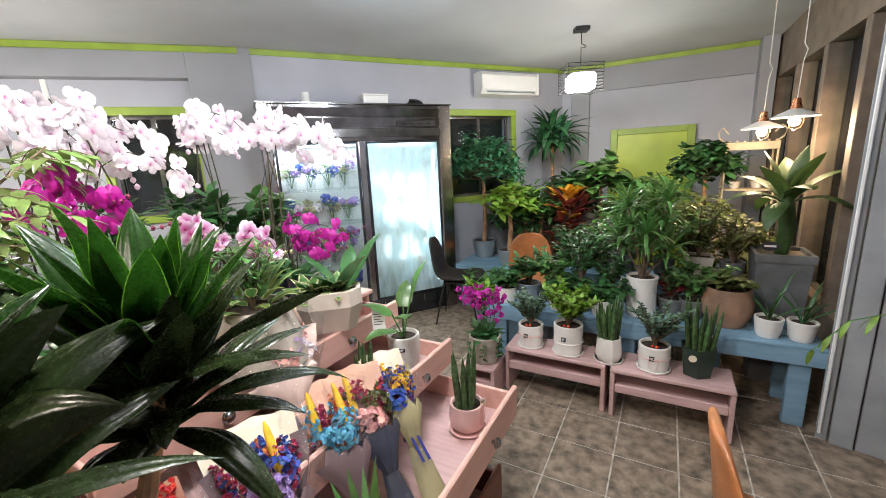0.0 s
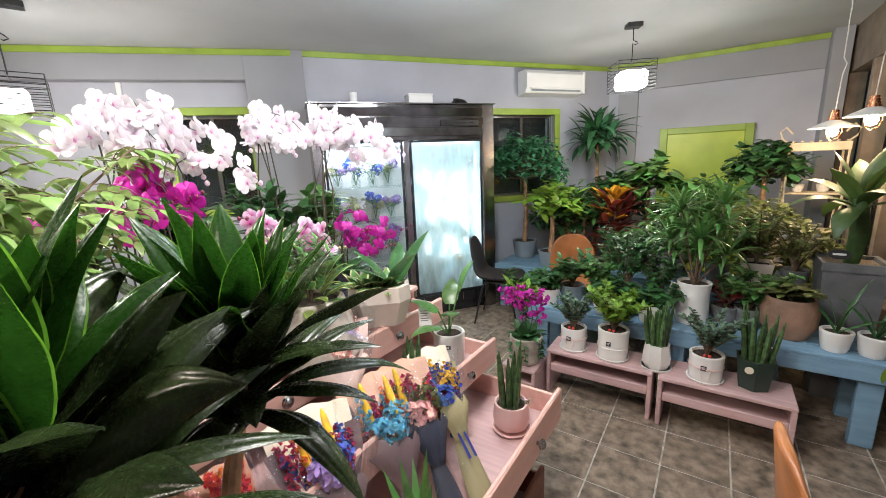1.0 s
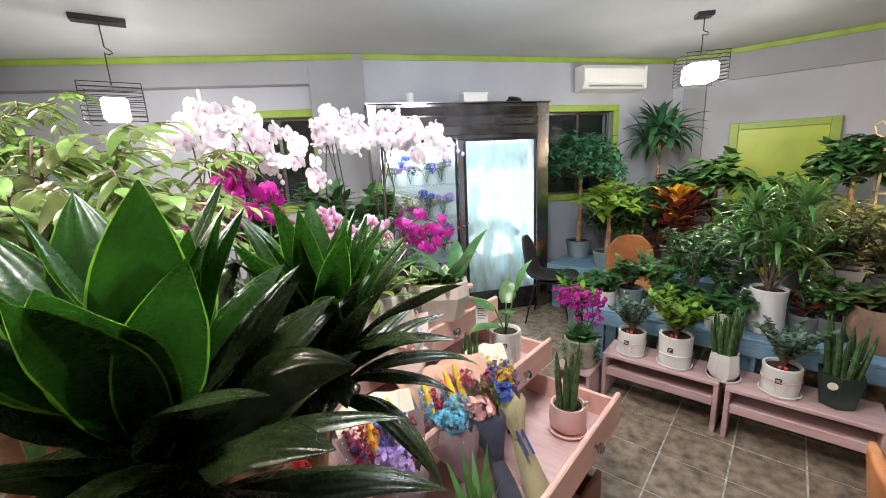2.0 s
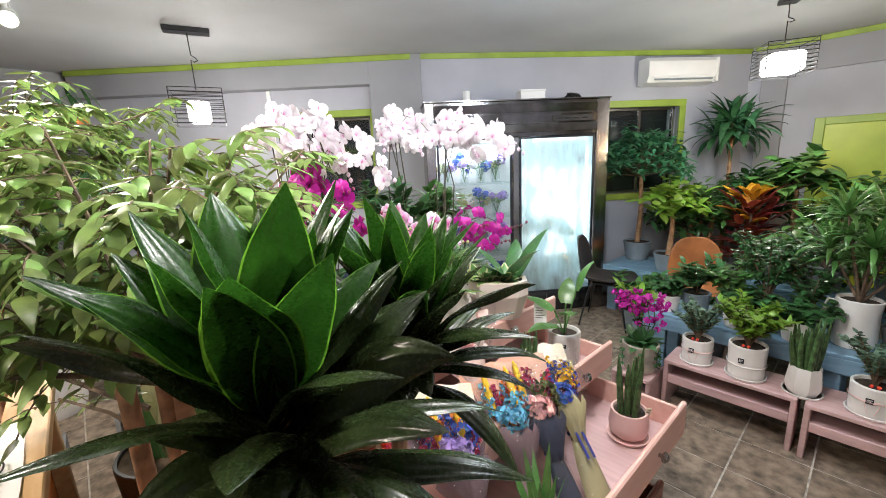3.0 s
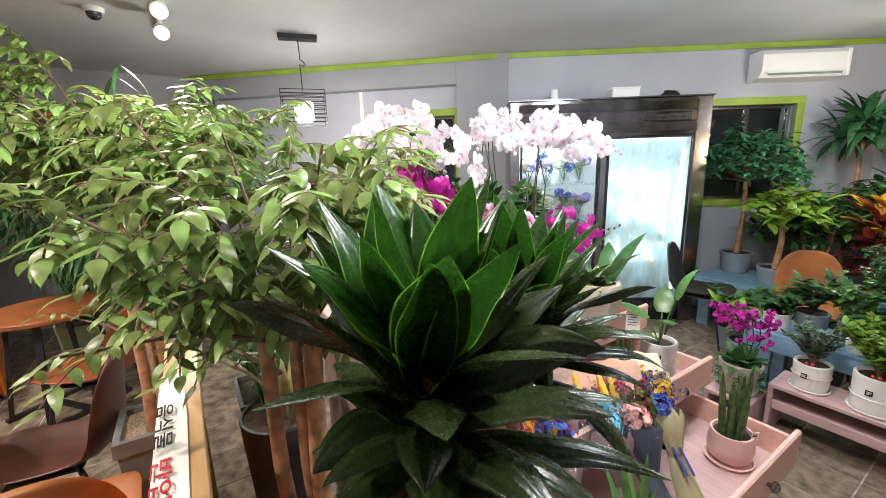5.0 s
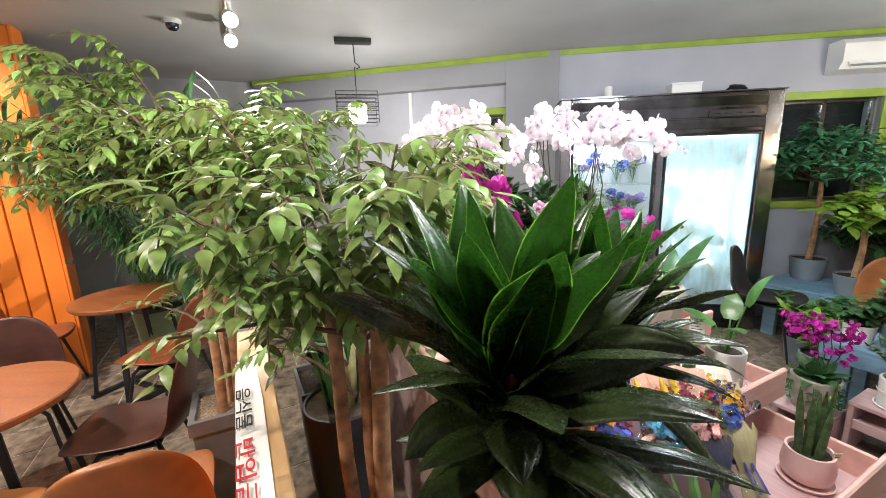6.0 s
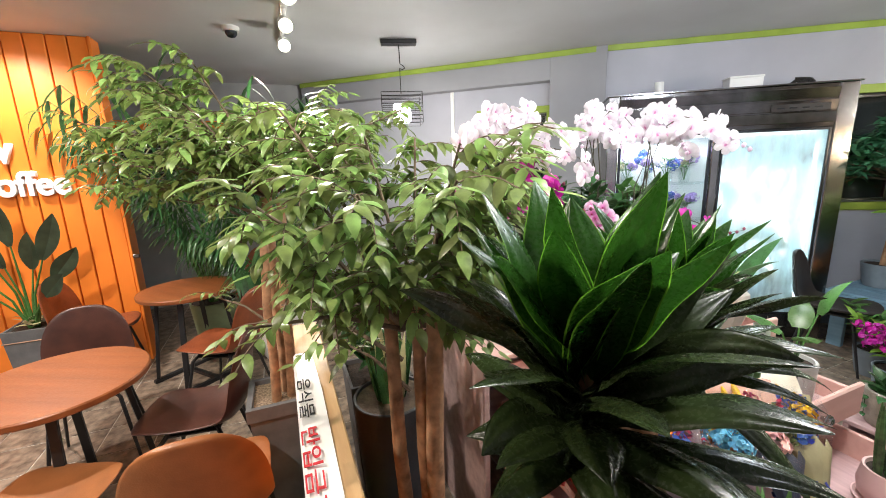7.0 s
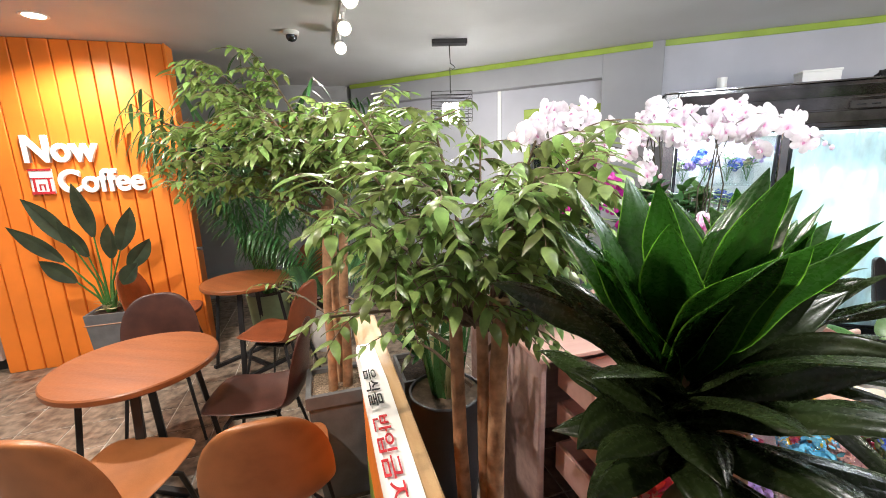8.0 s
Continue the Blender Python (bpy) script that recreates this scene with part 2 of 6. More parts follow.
L_PADDLE = petal("paddle_leaf", (0.055, 0.085, 0.05), 0.25, 0.4, 0.2, vary=0.2, scale=10)
L_CREAM = petal("cream_leaf", (0.55, 0.52, 0.28), 0.2, 0.4, 0.3)
L_YELLOW = petal("yellow_leaf", (0.55, 0.26, 0.02), 0.4, 0.35, 0.3)
L_REDLEAF = petal("red_leaf", (0.20, 0.022, 0.022), 0.5, 0.35, 0.25)
P_WHITE = petal("pale_pink_petal", (0.93, 0.87, 0.93), 0.12, 0.5, 0.4, vary=0.08)
P_WHITEFLOWER = flushed(petal("orchid_petal", (0.94, 0.89, 0.94), 0.10, 0.5, 0.4, vary=0.07), (0.82, 0.58, 0.76), 0.004, 0.018)
P_MAGENTA = petal("magenta_petal", (0.53, 0.02, 0.36), 0.25, 0.45, 0.3)
P_PINK = flushed(petal("pink_petal", (0.90, 0.70, 0.86), 0.2, 0.45, 0.35), (0.70, 0.14, 0.48), 0.006, 0.032)
P_BUD = petal("dark_bud", (0.20, 0.04, 0.08), 0.3, 0.5, 0.1)
P_LIP = petal("orchid_lip", (0.75, 0.30, 0.55), 0.2, 0.5, 0.2)
P_BLUE = petal("blue_petal", (0.05, 0.12, 0.50), 0.4, 0.6, 0.2)
P_SKY = petal("sky_blue_petal", (0.14, 0.50, 0.70), 0.25, 0.6, 0.2)
P_LILAC = petal("lilac_petal", (0.48, 0.33, 0.72), 0.2, 0.6, 0.25)
P_CORAL = petal("coral_petal", (0.92, 0.50, 0.48), 0.35, 0.6, 0.2)
P_CRIMSON = petal("crimson_petal", (0.42, 0.02, 0.10), 0.4, 0.6, 0.2)
P_ORANGE = petal("orange_petal", (0.75, 0.17, 0.02), 0.4, 0.6, 0.2)
P_YELLOW = petal("yellow_plume", (0.85, 0.50, 0.02), 0.2, 0.7, 0.2)
P_RED = petal("red_petal", (0.80, 0.03, 0.05), 0.35, 0.6, 0.2)
K_KRAFT = mat("mauve_wrap", (0.15, 0.095, 0.105), 0.5, vary=0.1, scale=10)
K_PEACH = mat("peach_wrap", (0.66, 0.36, 0.25), 0.5, vary=0.08, scale=10)
K_BLUSH = mat("blush_tissue", (0.74, 0.56, 0.50), 0.55, vary=0.1, scale=14)
K_NAVY = mat("navy_wrap", (0.03, 0.035, 0.06), 0.45, vary=0.15, scale=10)
K_OLIVE = mat("olive_wrap", (0.34, 0.30, 0.16), 0.5, vary=0.1, scale=10)
K_RIBBON = mat("blue_ribbon", (0.02, 0.03, 0.22), 0.35, vary=0.05)


def frost():
    M_FROST.use_nodes = True
    n, l = M_FROST.node_tree.nodes, M_FROST.node_tree.links
    b = n["Principled BSDF"]
    b.inputs["Base Color"].default_value = (0.86, 0.95, 0.96, 1)
    b.inputs["Roughness"].default_value = 0.25
    t = n.new("ShaderNodeBsdfTranslucent")
    t.inputs[0].default_value = (0.62, 0.84, 0.88, 1)
    clear = n.new("ShaderNodeBsdfTransparent")
    co = n.new("ShaderNodeTexCoord")
    mp = n.new("ShaderNodeMapping")
    mp.inputs["Scale"].default_value = (3, 3, 1.0)
    no = n.new("ShaderNodeTexNoise")
    no.inputs["Scale"].default_value, no.inputs["Detail"].default_value = 3.5, 6
    l.new(co.outputs["Object"], mp.inputs[0])
    l.new(mp.outputs[0], no.inputs["Vector"])
    mr = n.new("ShaderNodeMapRange")
    mr.inputs["From Min"].default_value, mr.inputs["From Max"].default_value = 0.35, 0.7
    mr.inputs["To Min"].default_value, mr.inputs["To Max"].default_value = 0.15, 0.75
    l.new(no.outputs["Fac"], mr.inputs[0])
    a, c = n.new("ShaderNodeMixShader"), n.new("ShaderNodeMixShader")
    a.inputs[0].default_value = 0.7
    l.new(b.outputs[0], a.inputs[1])
    l.new(t.outputs[0], a.inputs[2])
    l.new(mr.outputs[0], c.inputs[0])
    l.new(a.outputs[0], c.inputs[1])
    l.new(clear.outputs[0], c.inputs[2])
    l.new(c.outputs[0], n["Material Output"].inputs["Surface"])


frost()

# ---- builders ----
rng = random.Random(7)


class Mesh:
    """A plain list of corners and faces, grown shape by shape."""

    def __init__(self):
        self.v, self.f, self.second = [], [], set()

    def add(self, verts, faces, m=None):
        k = len(self.v)
        self.v += [tuple(m @ Vector(p)) for p in verts] if m else [tuple(p) for p in verts]
        self.f += [tuple(k + i for i in f) for f in faces]
        return self

    def box(self, x0, x1, y0, y1, z0, z1, b=0.004, m=None):
        b = min(b, (x1 - x0) * 0.3, (y1 - y0) * 0.3, (z1 - z0) * 0.3)
        v, f, at = [], [], {}
        for i, (X, sx) in enumerate(((x0, 1), (x1, -1))):
            for j, (Y, sy) in enumerate(((y0, 1), (y1, -1))):
                for k, (Z, sz) in enumerate(((z0, 1), (z1, -1))):
                    for a in range(3):
                        p = [X + sx * b, Y + sy * b, Z + sz * b]
                        p[a] = (X, Y, Z)[a]
                        at[i, j, k, a] = len(v)
                        v.append(p)
        for a in range(3):
            o = [q for q in range(3) if q != a]
            for s in (0, 1):
                ring = []
                for p, q in ((0, 0), (1, 0), (1, 1), (0, 1)):
                    c = [0, 0, 0]
                    c[a], c[o[0]], c[o[1]] = s, p, q
                    ring.append(at[(*c, a)])
                f.append(ring)
            for p in (0, 1):
                for q in (0, 1):
                    c0, c1 = [0, 0, 0], [0, 0, 0]
                    c0[o[0]] = c1[o[0]] = p
                    c0[o[1]] = c1[o[1]] = q
                    c0[a], c1[a] = 0, 1
                    f.append((at[(*c0, o[0])], at[(*c1, o[0])], at[(*c1, o[1])], at[(*c0, o[1])]))
        for i in (0, 1):
            for j in (0, 1):
                for k in (0, 1):
                    f.append((at[i, j, k, 0], at[i, j, k, 1], at[i, j, k, 2]))
        return self.add(v, f, m)

    def lathe(self, profile, n=24, m=None, sides=None):
        n = sides or n
        v, f = [], []
        for r, z in profile:
            for i in range(n):
                a = 2 * math.pi * (i + 0.5) / n
                v.append((r * math.cos(a), r * math.sin(a), z))
        for j in range(len(profile) - 1):
            for i in range(n):
                f.append((j * n + i, j * n + (i + 1) % n, (j + 1) * n + (i + 1) % n, (j + 1) * n + i))
        return self.add(v, f, m)

    def disc(self, r, z, n=24, m=None):
        return self.add([(r * math.cos(2 * math.pi * (i + 0.5) / n), r * math.sin(2 * math.pi * (i + 0.5) / n), z) for i in range(n)], [tuple(range(n))], m)

    def tube(self, pts, radii, n=6, m=None):
        if not isinstance(radii, (list, tuple)):
            radii = [radii] * len(pts)
        pts = [Vector(p) for p in pts]
        v, f = [], []
        up = Vector((0.3, 0.2, 1)).normalized()
        for i, p in enumerate(pts):
            d = (pts[min(i + 1, len(pts) - 1)] - pts[max(i - 1, 0)]).normalized()
            s = d.cross(up)
            if s.length < 0.1:
                s = d.cross(Vector((1, 0, 0)))
            s.normalize()
            t = d.cross(s)
            for k in range(n):
                a = 2 * math.pi * k / n
                v.append(p + (s * math.cos(a) + t * math.sin(a)) * radii[i])
        for i in range(len(pts) - 1):
            for k in range(n):
                f.append((i * n + k, i * n + (k + 1) % n, (i + 1) * n + (k + 1) % n, (i + 1) * n + k))
        f.append(tuple(range(n - 1, -1, -1)))
        f.append(tuple((len(pts) - 1) * n + k for k in range(n)))
        return self.add(v, f, m)

    def blade(self, p, yaw, pitch, length, width, droop, fold=0.25, seg=5, shape=0.8, twist=0.0, edge=0.0, base=0.06, wave=0.0, ribs=0):
        """A leaf: starts at p towards yaw, rises at pitch and bends down by droop (degrees)."""
        v, f = [], []
        across = [-1.0, -0.94] + [k / ribs * 0.5 for k in range(-2 * ribs + 1, 2 * ribs)] + [0.94, 1.0] if ribs else []
        pos, h = Vector(p), Vector((math.cos(yaw), math.sin(yaw), 0))
        for i in range(seg + 1):
            s = i / seg
            a = radians(pitch - droop * s ** 1.3)
            d = h * math.cos(a) + Vector((0, 0, math.sin(a)))
            w = width * 0.5 * max(0.03, math.sin(math.pi * (base + (1 - base) * s) ** shape)) ** 0.85
            if i == seg:
                w = width * 0.01
            side = Vector((-h.y, h.x, 0))
            nrm = d.cross(side) * -1
            tw = twist * s
            side = side * math.cos(tw) + nrm * math.sin(tw)
            nrm = side.cross(d)
            fd = fold + wave * math.sin(s * 11 + length * 90)
            if ribs:
                for u in across:
                    up = fd * abs(u) ** 1.4 * w + (0.0011 * math.cos(u * ribs * math.pi) * min(1.0, w / 0.03) if abs(u) < 0.99 else 0)
                    v.append(pos + side * u * w + nrm * up)
            elif edge:
                k = max(0.0, 1 - edge / max(w, 1e-4))
                v += [pos + (side + nrm * fd) * w, pos + (side + nrm * fd) * w * k, pos, pos + (nrm * fd - side) * w * k, pos + (nrm * fd - side) * w]
            else:
                v += [pos + side * w + nrm * w * fd, pos, pos - side * w + nrm * w * fd]
            pos = pos + d * (length / seg)
        c = len(across) if ribs else 5 if edge else 3
        for i in range(seg):
            for j in range(c - 1):
                if edge and j in (0, c - 2):
                    self.second.add(len(self.f) + len(f))
                k = c * i + j
                f.append((k, k + 1, k + c + 1, k + c))
        return self.add(v, f)


def link(name, mesh, material, smooth=True):
    data = bpy.data.meshes.new(name)
    data.from_pydata(mesh.v, [], mesh.f)
    data.update()
    if smooth:
        data.shade_smooth()
        data.set_sharp_from_angle(angle=radians(38))
    for m in material if isinstance(material, tuple) else (material,):
        data.materials.append(m)
    for i in mesh.second:
        data.polygons[i].material_index = 1
    return new(name, data)


def part(name, mesh, material, parent, label="", smooth=True):
    ob = link(name, mesh, material, smooth)
    ob.parent = parent
    return tagged(ob, label)


def thing(name, label, category, x, y, z, turn=0.0, group="", kind=""):
    ob = new(name)
    ob.empty_display_size = 0.05
    ob.matrix_world = pose(x, y, z, 0, 0, turn)
    return tagged(ob, label, category, group, kind)


def solo(name, mesh, material, label, category, group="", kind="", smooth=True):
    return tagged(link(name, mesh, material, smooth), label, category, group, kind)


def share(name, source, parent, m):
    ob = new(name, source.data)
    ob.parent = parent
    ob.matrix_local = m
    return ob


def along(x0, y0, angle):
    """Frame of a wall: local x along the wall, local y to its left."""
    return pose(x0, y0, 0, 0, 0, angle)


# ---- the shell ----
A0, A_DIR, A_LEN = (-3.36, 2.39), 54.9, 3.70     # cooler wall, towards the far corner
A = along(*A0, A_DIR)
B = along(-5.75, -0.17, 47.0)                    # wall left of the column, towards it
B_LEN = 3.42


def wall(name, m, length, z0, z1, thick, holes, material, label):
    """Wall with its inner face on local y = 0; holes (x0, x1, z0, z1) go through it."""
    me = Mesh()
    xs = sorted({0, length, *[h[0] for h in holes], *[h[1] for h in holes]})
    for a, b in zip(xs, xs[1:]):
        cut = sorted((h[2], h[3]) for h in holes if h[0] <= a and h[1] >= b)
        lo = z0
        for c, d in cut:
            if c > lo:
                me.box(a, b, 0, thick, lo, c, 0, m)
            lo = d
        if lo < z1:
            me.box(a, b, 0, thick, lo, z1, 0, m)
    return solo(name, me, material, label, "wall", kind="structure", smooth=False)


WIN_A = (2.02, 2.86, 1.16, 2.08)
wall("wall_west", A, A_LEN, 0, CEIL, 0.2, [WIN_A], M_WALL, "grey lilac painted wall behind the flower cooler")
WIN_B = (2.30, 2.98, 1.22, 2.10)
wall("wall_southwest", B @ pose(0, 0.12, 0), B_LEN - 0.36, 0, CEIL, 0.2, [WIN_B], M_WALL, "grey lilac painted wall with a window")
me = Mesh().box(0, B_LEN - 0.40, -0.01, 0.12, 2.39, CEIL, 0.003, B)
solo("ceiling_beam", me, M_BEAM, "grey painted beam under the ceiling", "beam", kind="structure")
me = Mesh().box(B_LEN - 0.40, B_LEN + 0.12, -0.015, 0.45, 0, CEIL, 0.004, B)
solo("column", me, M_BEAM, "grey painted wall column", "column", kind="structure")
me = Mesh().box(B_LEN - 1.49, B_LEN - 1.45, 0.10, 0.12, 0, 2.39, 0.004, B)
solo("wall_pipe", me, M_WHITE, "white wall duct running up the wall", "pipe", kind="structure")
C_Y = 5.40
wall("wall_north", pose(-1.35, C_Y, 0), 2.4, 0, CEIL, 0.2, [], M_WALL, "grey lilac painted wall with a lime door")
me = Mesh()
me.box(-1.2, 0.76, C_Y - 0.035, C_Y, 2.33, CEIL, 0.003)
solo("ceiling_beam", me, M_BEAM, "grey painted band above the door wall", "beam", kind="structure")
me = Mesh().box(-1.12, -0.90, C_Y - 0.06, C_Y, 0, 2.33, 0.004)
solo("wall_pilaster", me, M_BEAM, "grey painted pilaster in the room corner", "pilaster", kind="structure")
me = Mesh().box(0.76, 0.9, C_Y - 0.2, C_Y, 0, CEIL, 0.004)
solo("wall_pilaster", me, M_BEAM, "grey painted pilaster by the shop window", "pilaster", kind="structure")
# lime trims at the ceiling
for m, a, b, y in ((A, 0.02, A_LEN, -0.012), (B, 0, B_LEN + 0.02, -0.03)):
    solo("ceiling_trim", Mesh().box(a, b, y, y + 0.01, CEIL - 0.055, CEIL - 0.003, 0.002, m), M_LIME, "lime green ceiling trim", "trim", kind="structure")
solo("ceiling_trim", Mesh().box(-1.2, 0.76, C_Y - 0.05, C_Y - 0.037, CEIL - 0.055, CEIL - 0.003, 0.002), M_LIME, "lime green ceiling trim", "trim", kind="structure")


def window(name, m, hole, label):
    x0, x1, z0, z1 = hole
    w = thing(name, label, "window", 0, 0, 0, kind="structure")
    w.matrix_world = m
    for n, bx in (("window_frame", (x0 - 0.07, x1 + 0.07, -0.025, 0.05, z1, z1 + 0.07)), ("window_frame", (x0 - 0.07, x1 + 0.07, -0.025, 0.05, z0 - 0.07, z0)),
                  ("window_frame", (x0 - 0.07, x0, -0.022, 0.05, z0, z1)), ("window_frame", (x1, x1 + 0.07, -0.022, 0.05, z0, z1))):
        part(n, Mesh().box(*bx), M_LIME, w, "lime green casing")
    c = (x0 + x1) / 2
    for bx in ((x0, x0 + 0.03, z0, z1), (x1 - 0.03, x1, z0, z1), (c - 0.02, c + 0.02, z0, z1), (x0, x1, z1 - 0.03, z1), (x0, x1, z0, z0 + 0.03)):
        part("sash", Mesh().box(bx[0], bx[1], 0.06, 0.10, bx[2], bx[3]), M_STEEL, w)
    for a, b in ((x0, c), (c, x1)):
        p = part("pane", Mesh().box(a, b, 0.078, 0.084, z0, z1, 0), M_GLASS, w)
    part("night_backing", Mesh().box(x0 - 0.05, x1 + 0.05, 0.19, 0.20, z0 - 0.05, z1 + 0.05, 0), M_NIGHT, w, "dark night outside the pane")


window("window_1", A, WIN_A, "lime framed sliding window showing the dark night")
window("window_2", B @ pose(0, 0.12, 0), WIN_B, "lime framed window half hidden by orchids")

# lime door in the north wall
d = thing("door_1", "lime green painted door with a lime frame, closed", "door", -0.19, C_Y, 0, kind="structure")
part("door_leaf", Mesh().box(-0.37, 0.37, -0.03, 0.0, 0, 1.79), M_LIME_DOOR, d)
for bx in ((-0.45, -0.37, 0, 1.86), (0.37, 0.45, 0, 1.86), (-0.37, 0.37, 1.79, 1.86)):
    part("door_frame", Mesh().box(bx[0], bx[1], -0.05, 0.0, bx[2], bx[3]), M_LIME, d)
part("door_handle", Mesh().lathe([(0.0, -0.02), (0.022, -0.02), (0.026, 0), (0.02, 0.02), (0, 0.022)], 14, pose(-0.31, -0.06, 0.95, 90)), M_STEEL, d, "steel knob")

# shop-window side, east, and the grey panelled end
me = Mesh()
me.box(0.92, 1.05, 2.5, C_Y + 0.2, 0, 0.55, 0)
me.box(0.92, 1.05, 2.5, C_Y + 0.2, 2.25, CEIL, 0)
for y in (2.5, 3.05, 3.75, 4.5, 5.3):
    me.box(0.92, 1.05, y, y + 0.09, 0.55, 2.25, 0.004)
solo("wall_east", me, mat("bronze_paint", (0.20, 0.155, 0.12), 0.5, vary=0.15), "bronze painted shop-window wall", "wall", kind="structure")
solo("window_pane", Mesh().box(0.99, 1.0, 2.55, 5.35, 0.55, 2.25, 0), M_GLASS, "shop-window glass facing the night street", "window", kind="structure")
solo("backdrop", Mesh().box(1.6, 1.62, 2.9, 7, 0, 3.0, 0), mat("night_street", (0.05, 0.035, 0.025), 0.9, vary=0.5, scale=1.5), "dark street outside the shop window", "backdrop", kind="structure")
s = thing("wall_siding", "grey painted vertical board siding beside the blue bench", "siding", 0.80, 2.48, 0, -17, kind="structure")
x = 0.0
for i, w in enumerate((0.055, 0.10, 0.16, 0.17, 0.17, 0.17, 0.17, 0.17, 0.17)):
    part("board", Mesh().box(x, x + w - 0.006, 0.0 - 0.012 * (i % 2), 0.07, 0, CEIL, 0.004), M_SIDING, s)
    x += w
part("conduit", Mesh().tube([(0.015, -0.02, 0.05), (0.02, -0.02, 2.3)], 0.008), M_WHITE, s, "white cable conduit")
me = Mesh()
me.box(2.1, 2.2, -4.6, 2.1, 0, CEIL, 0)
solo("wall_back", me, M_WALL, "grey painted wall behind the aisle", "wall", kind="structure")
solo("wall_south", Mesh().box(-6.2, 2.2, -4.7, -4.6, 0, CEIL, 0), M_WALL, "pale wall at the end of the coffee corner", "wall", kind="structure")
solo("wall_corridor", Mesh().box(-5.95, -5.85, -4.6, 0.1, 0, CEIL, 0), M_DARKWALL, "dark slate wall behind the palms", "wall", kind="structure")
rl = thing("wall_rail", "orange rail with a white strip over dark slats on the slate wall", "wall rail", -5.85, 0, 0, kind="structure")
part("rail", Mesh().box(0.0, 0.03, -2.4, 0.0, 2.11, 2.21, 0.004), M_ORANGE, rl)
part("strip", Mesh().box(0.0, 0.024, -2.4, 0.0, 2.07, 2.10, 0.003), M_WHITE, rl, "white strip")
for k in range(9):
    part("slat", Mesh().box(0.0, 0.02, -2.4, 0.0, 2.02 - 0.055 * k, 2.06 - 0.055 * k, 0.003), M_BLACK, rl, "dark slat")
# orange boarded wall of the coffee corner
O_X = -4.25
o = thing("wall_orange", "bright orange vertical board wall with raised white lettering", "wall", O_X, -1.79, 0, 0, kind="structure")
n_boards = 12
bw = 1.52 / n_boards
for i in range(n_boards):
    part("board", Mesh().box(-0.05, 0.0, -(i + 1) * bw + 0.004, -i * bw - 0.004, 0, CEIL - 0.002, 0.005), M_ORANGE, o)
part("backing", Mesh().box(-0.14, -0.045, -1.52, 0, 0, CEIL, 0), M_ORANGE, o)
part("edge_board", Mesh().box(-0.16, 0.012, 0.0, 0.02, 0, CEIL, 0.003), M_ORANGE, o)
part("latch", Mesh().box(0.0, 0.03, 0.02, 0.07, 0.93, 0.96, 0.004), M_STEEL, o, "steel latch at the wall edge")
solo("wall_niche", Mesh().box(-5.85, -4.41, -3.45, -3.38, 0, CEIL, 0), M_DARKWALL, "dark wall behind the orange boards", "wall", kind="structure")
c = thing("service_counter", "pale service counter with a dark top beside the orange wall", "counter", -4.55, -3.36, 0)
part("front_panel", Mesh().box(-0.6, 0.25, -1.1, 0.0, 0.10, 0.86, 0.006), M_STONEWARE, c)
part("plinth", Mesh().box(-0.6, 0.18, -1.1, -0.02, 0.0, 0.10, 0.002), M_BLACK, c)
part("worktop", Mesh().box(-0.62, 0.29, -1.1, 0.02, 0.86, 0.90, 0.008), M_BLACK, c, "dark worktop")

solo("ceiling", Mesh().box(-6.2, 2.2, -4.7, 5.7, CEIL, CEIL + 0.12, 0), M_CEIL, "light grey painted ceiling", "ceiling", kind="structure", smooth=False)

# ---- ceiling fixtures ----
def strip(x, y, turn):
    p = thing("ceiling_light", "white ceiling strip light, lit", "ceiling light", x, y, CEIL, turn, "ceiling strip lights")
    part("housing", Mesh().box(-0.45, 0.45, -0.05, 0.05, -0.05, 0, 0.006), M_WHITE, p)
    part("tube", Mesh().tube([(-0.43, 0, -0.075), (0.43, 0, -0.075)], 0.014, 10), M_PANELGLOW, p, "glowing white tube")


strip(-1.05, 1.65, 30)
strip(-0.72, 0.48, 0)


def cage_pendant(x, y, zc, turn, w, plate, lit):
    p = thing("cage_pendant", "black wire cage pendant lamp with a lit white shade", "pendant lamp", x, y, CEIL, turn, "cage pendants")
    part("ceiling_plate", Mesh().box(-plate / 2, plate / 2, -0.05, 0.05, -0.035, 0, 0.004), M_BLACK, p, "black ceiling plate")
    h = w * 0.72
    zt = zc + h / 2 - CEIL
    part("cord", Mesh().tube([(0, 0, -0.03), (0.004, 0.002, zt * 0.42), (0.03, 0, zt * 0.46), (0.045, 0.0, zt * 0.5), (0.02, 0, zt * 0.53), (0, 0, zt * 0.5), (0, 0, zt + 0.01)], 0.004), M_BLACK, p)
    part("shade", Mesh().box(-w * lit, w * lit, -w * lit, w * lit, zt - h * 0.96, zt - h * 0.30, 0.02), M_LAMPGLOW, p, "glowing white shade")
    for k in range(9):
        z = zt - k * h / 8
        r = w / 2
        part("cage_ring", Mesh().tube([(-r, -r, z), (r, -r, z), (r, r, z), (-r, r, z), (-r, -r, z)], 0.003, 5), M_BLACK, p)
    for sx in (-1, 1):
        for sy in (-1, 1):
            part("cage_post", Mesh().tube([(sx * w / 2, sy * w / 2, zt), (sx * w / 2, sy * w / 2, zt - h)], 0.003, 5), M_BLACK, p)
    part("cage_top", Mesh().tube([(-w / 2, 0, zt), (w / 2, 0, zt)], 0.003, 5).tube([(0, -w / 2, zt), (0, w / 2, zt)], 0.003, 5), M_BLACK, p)


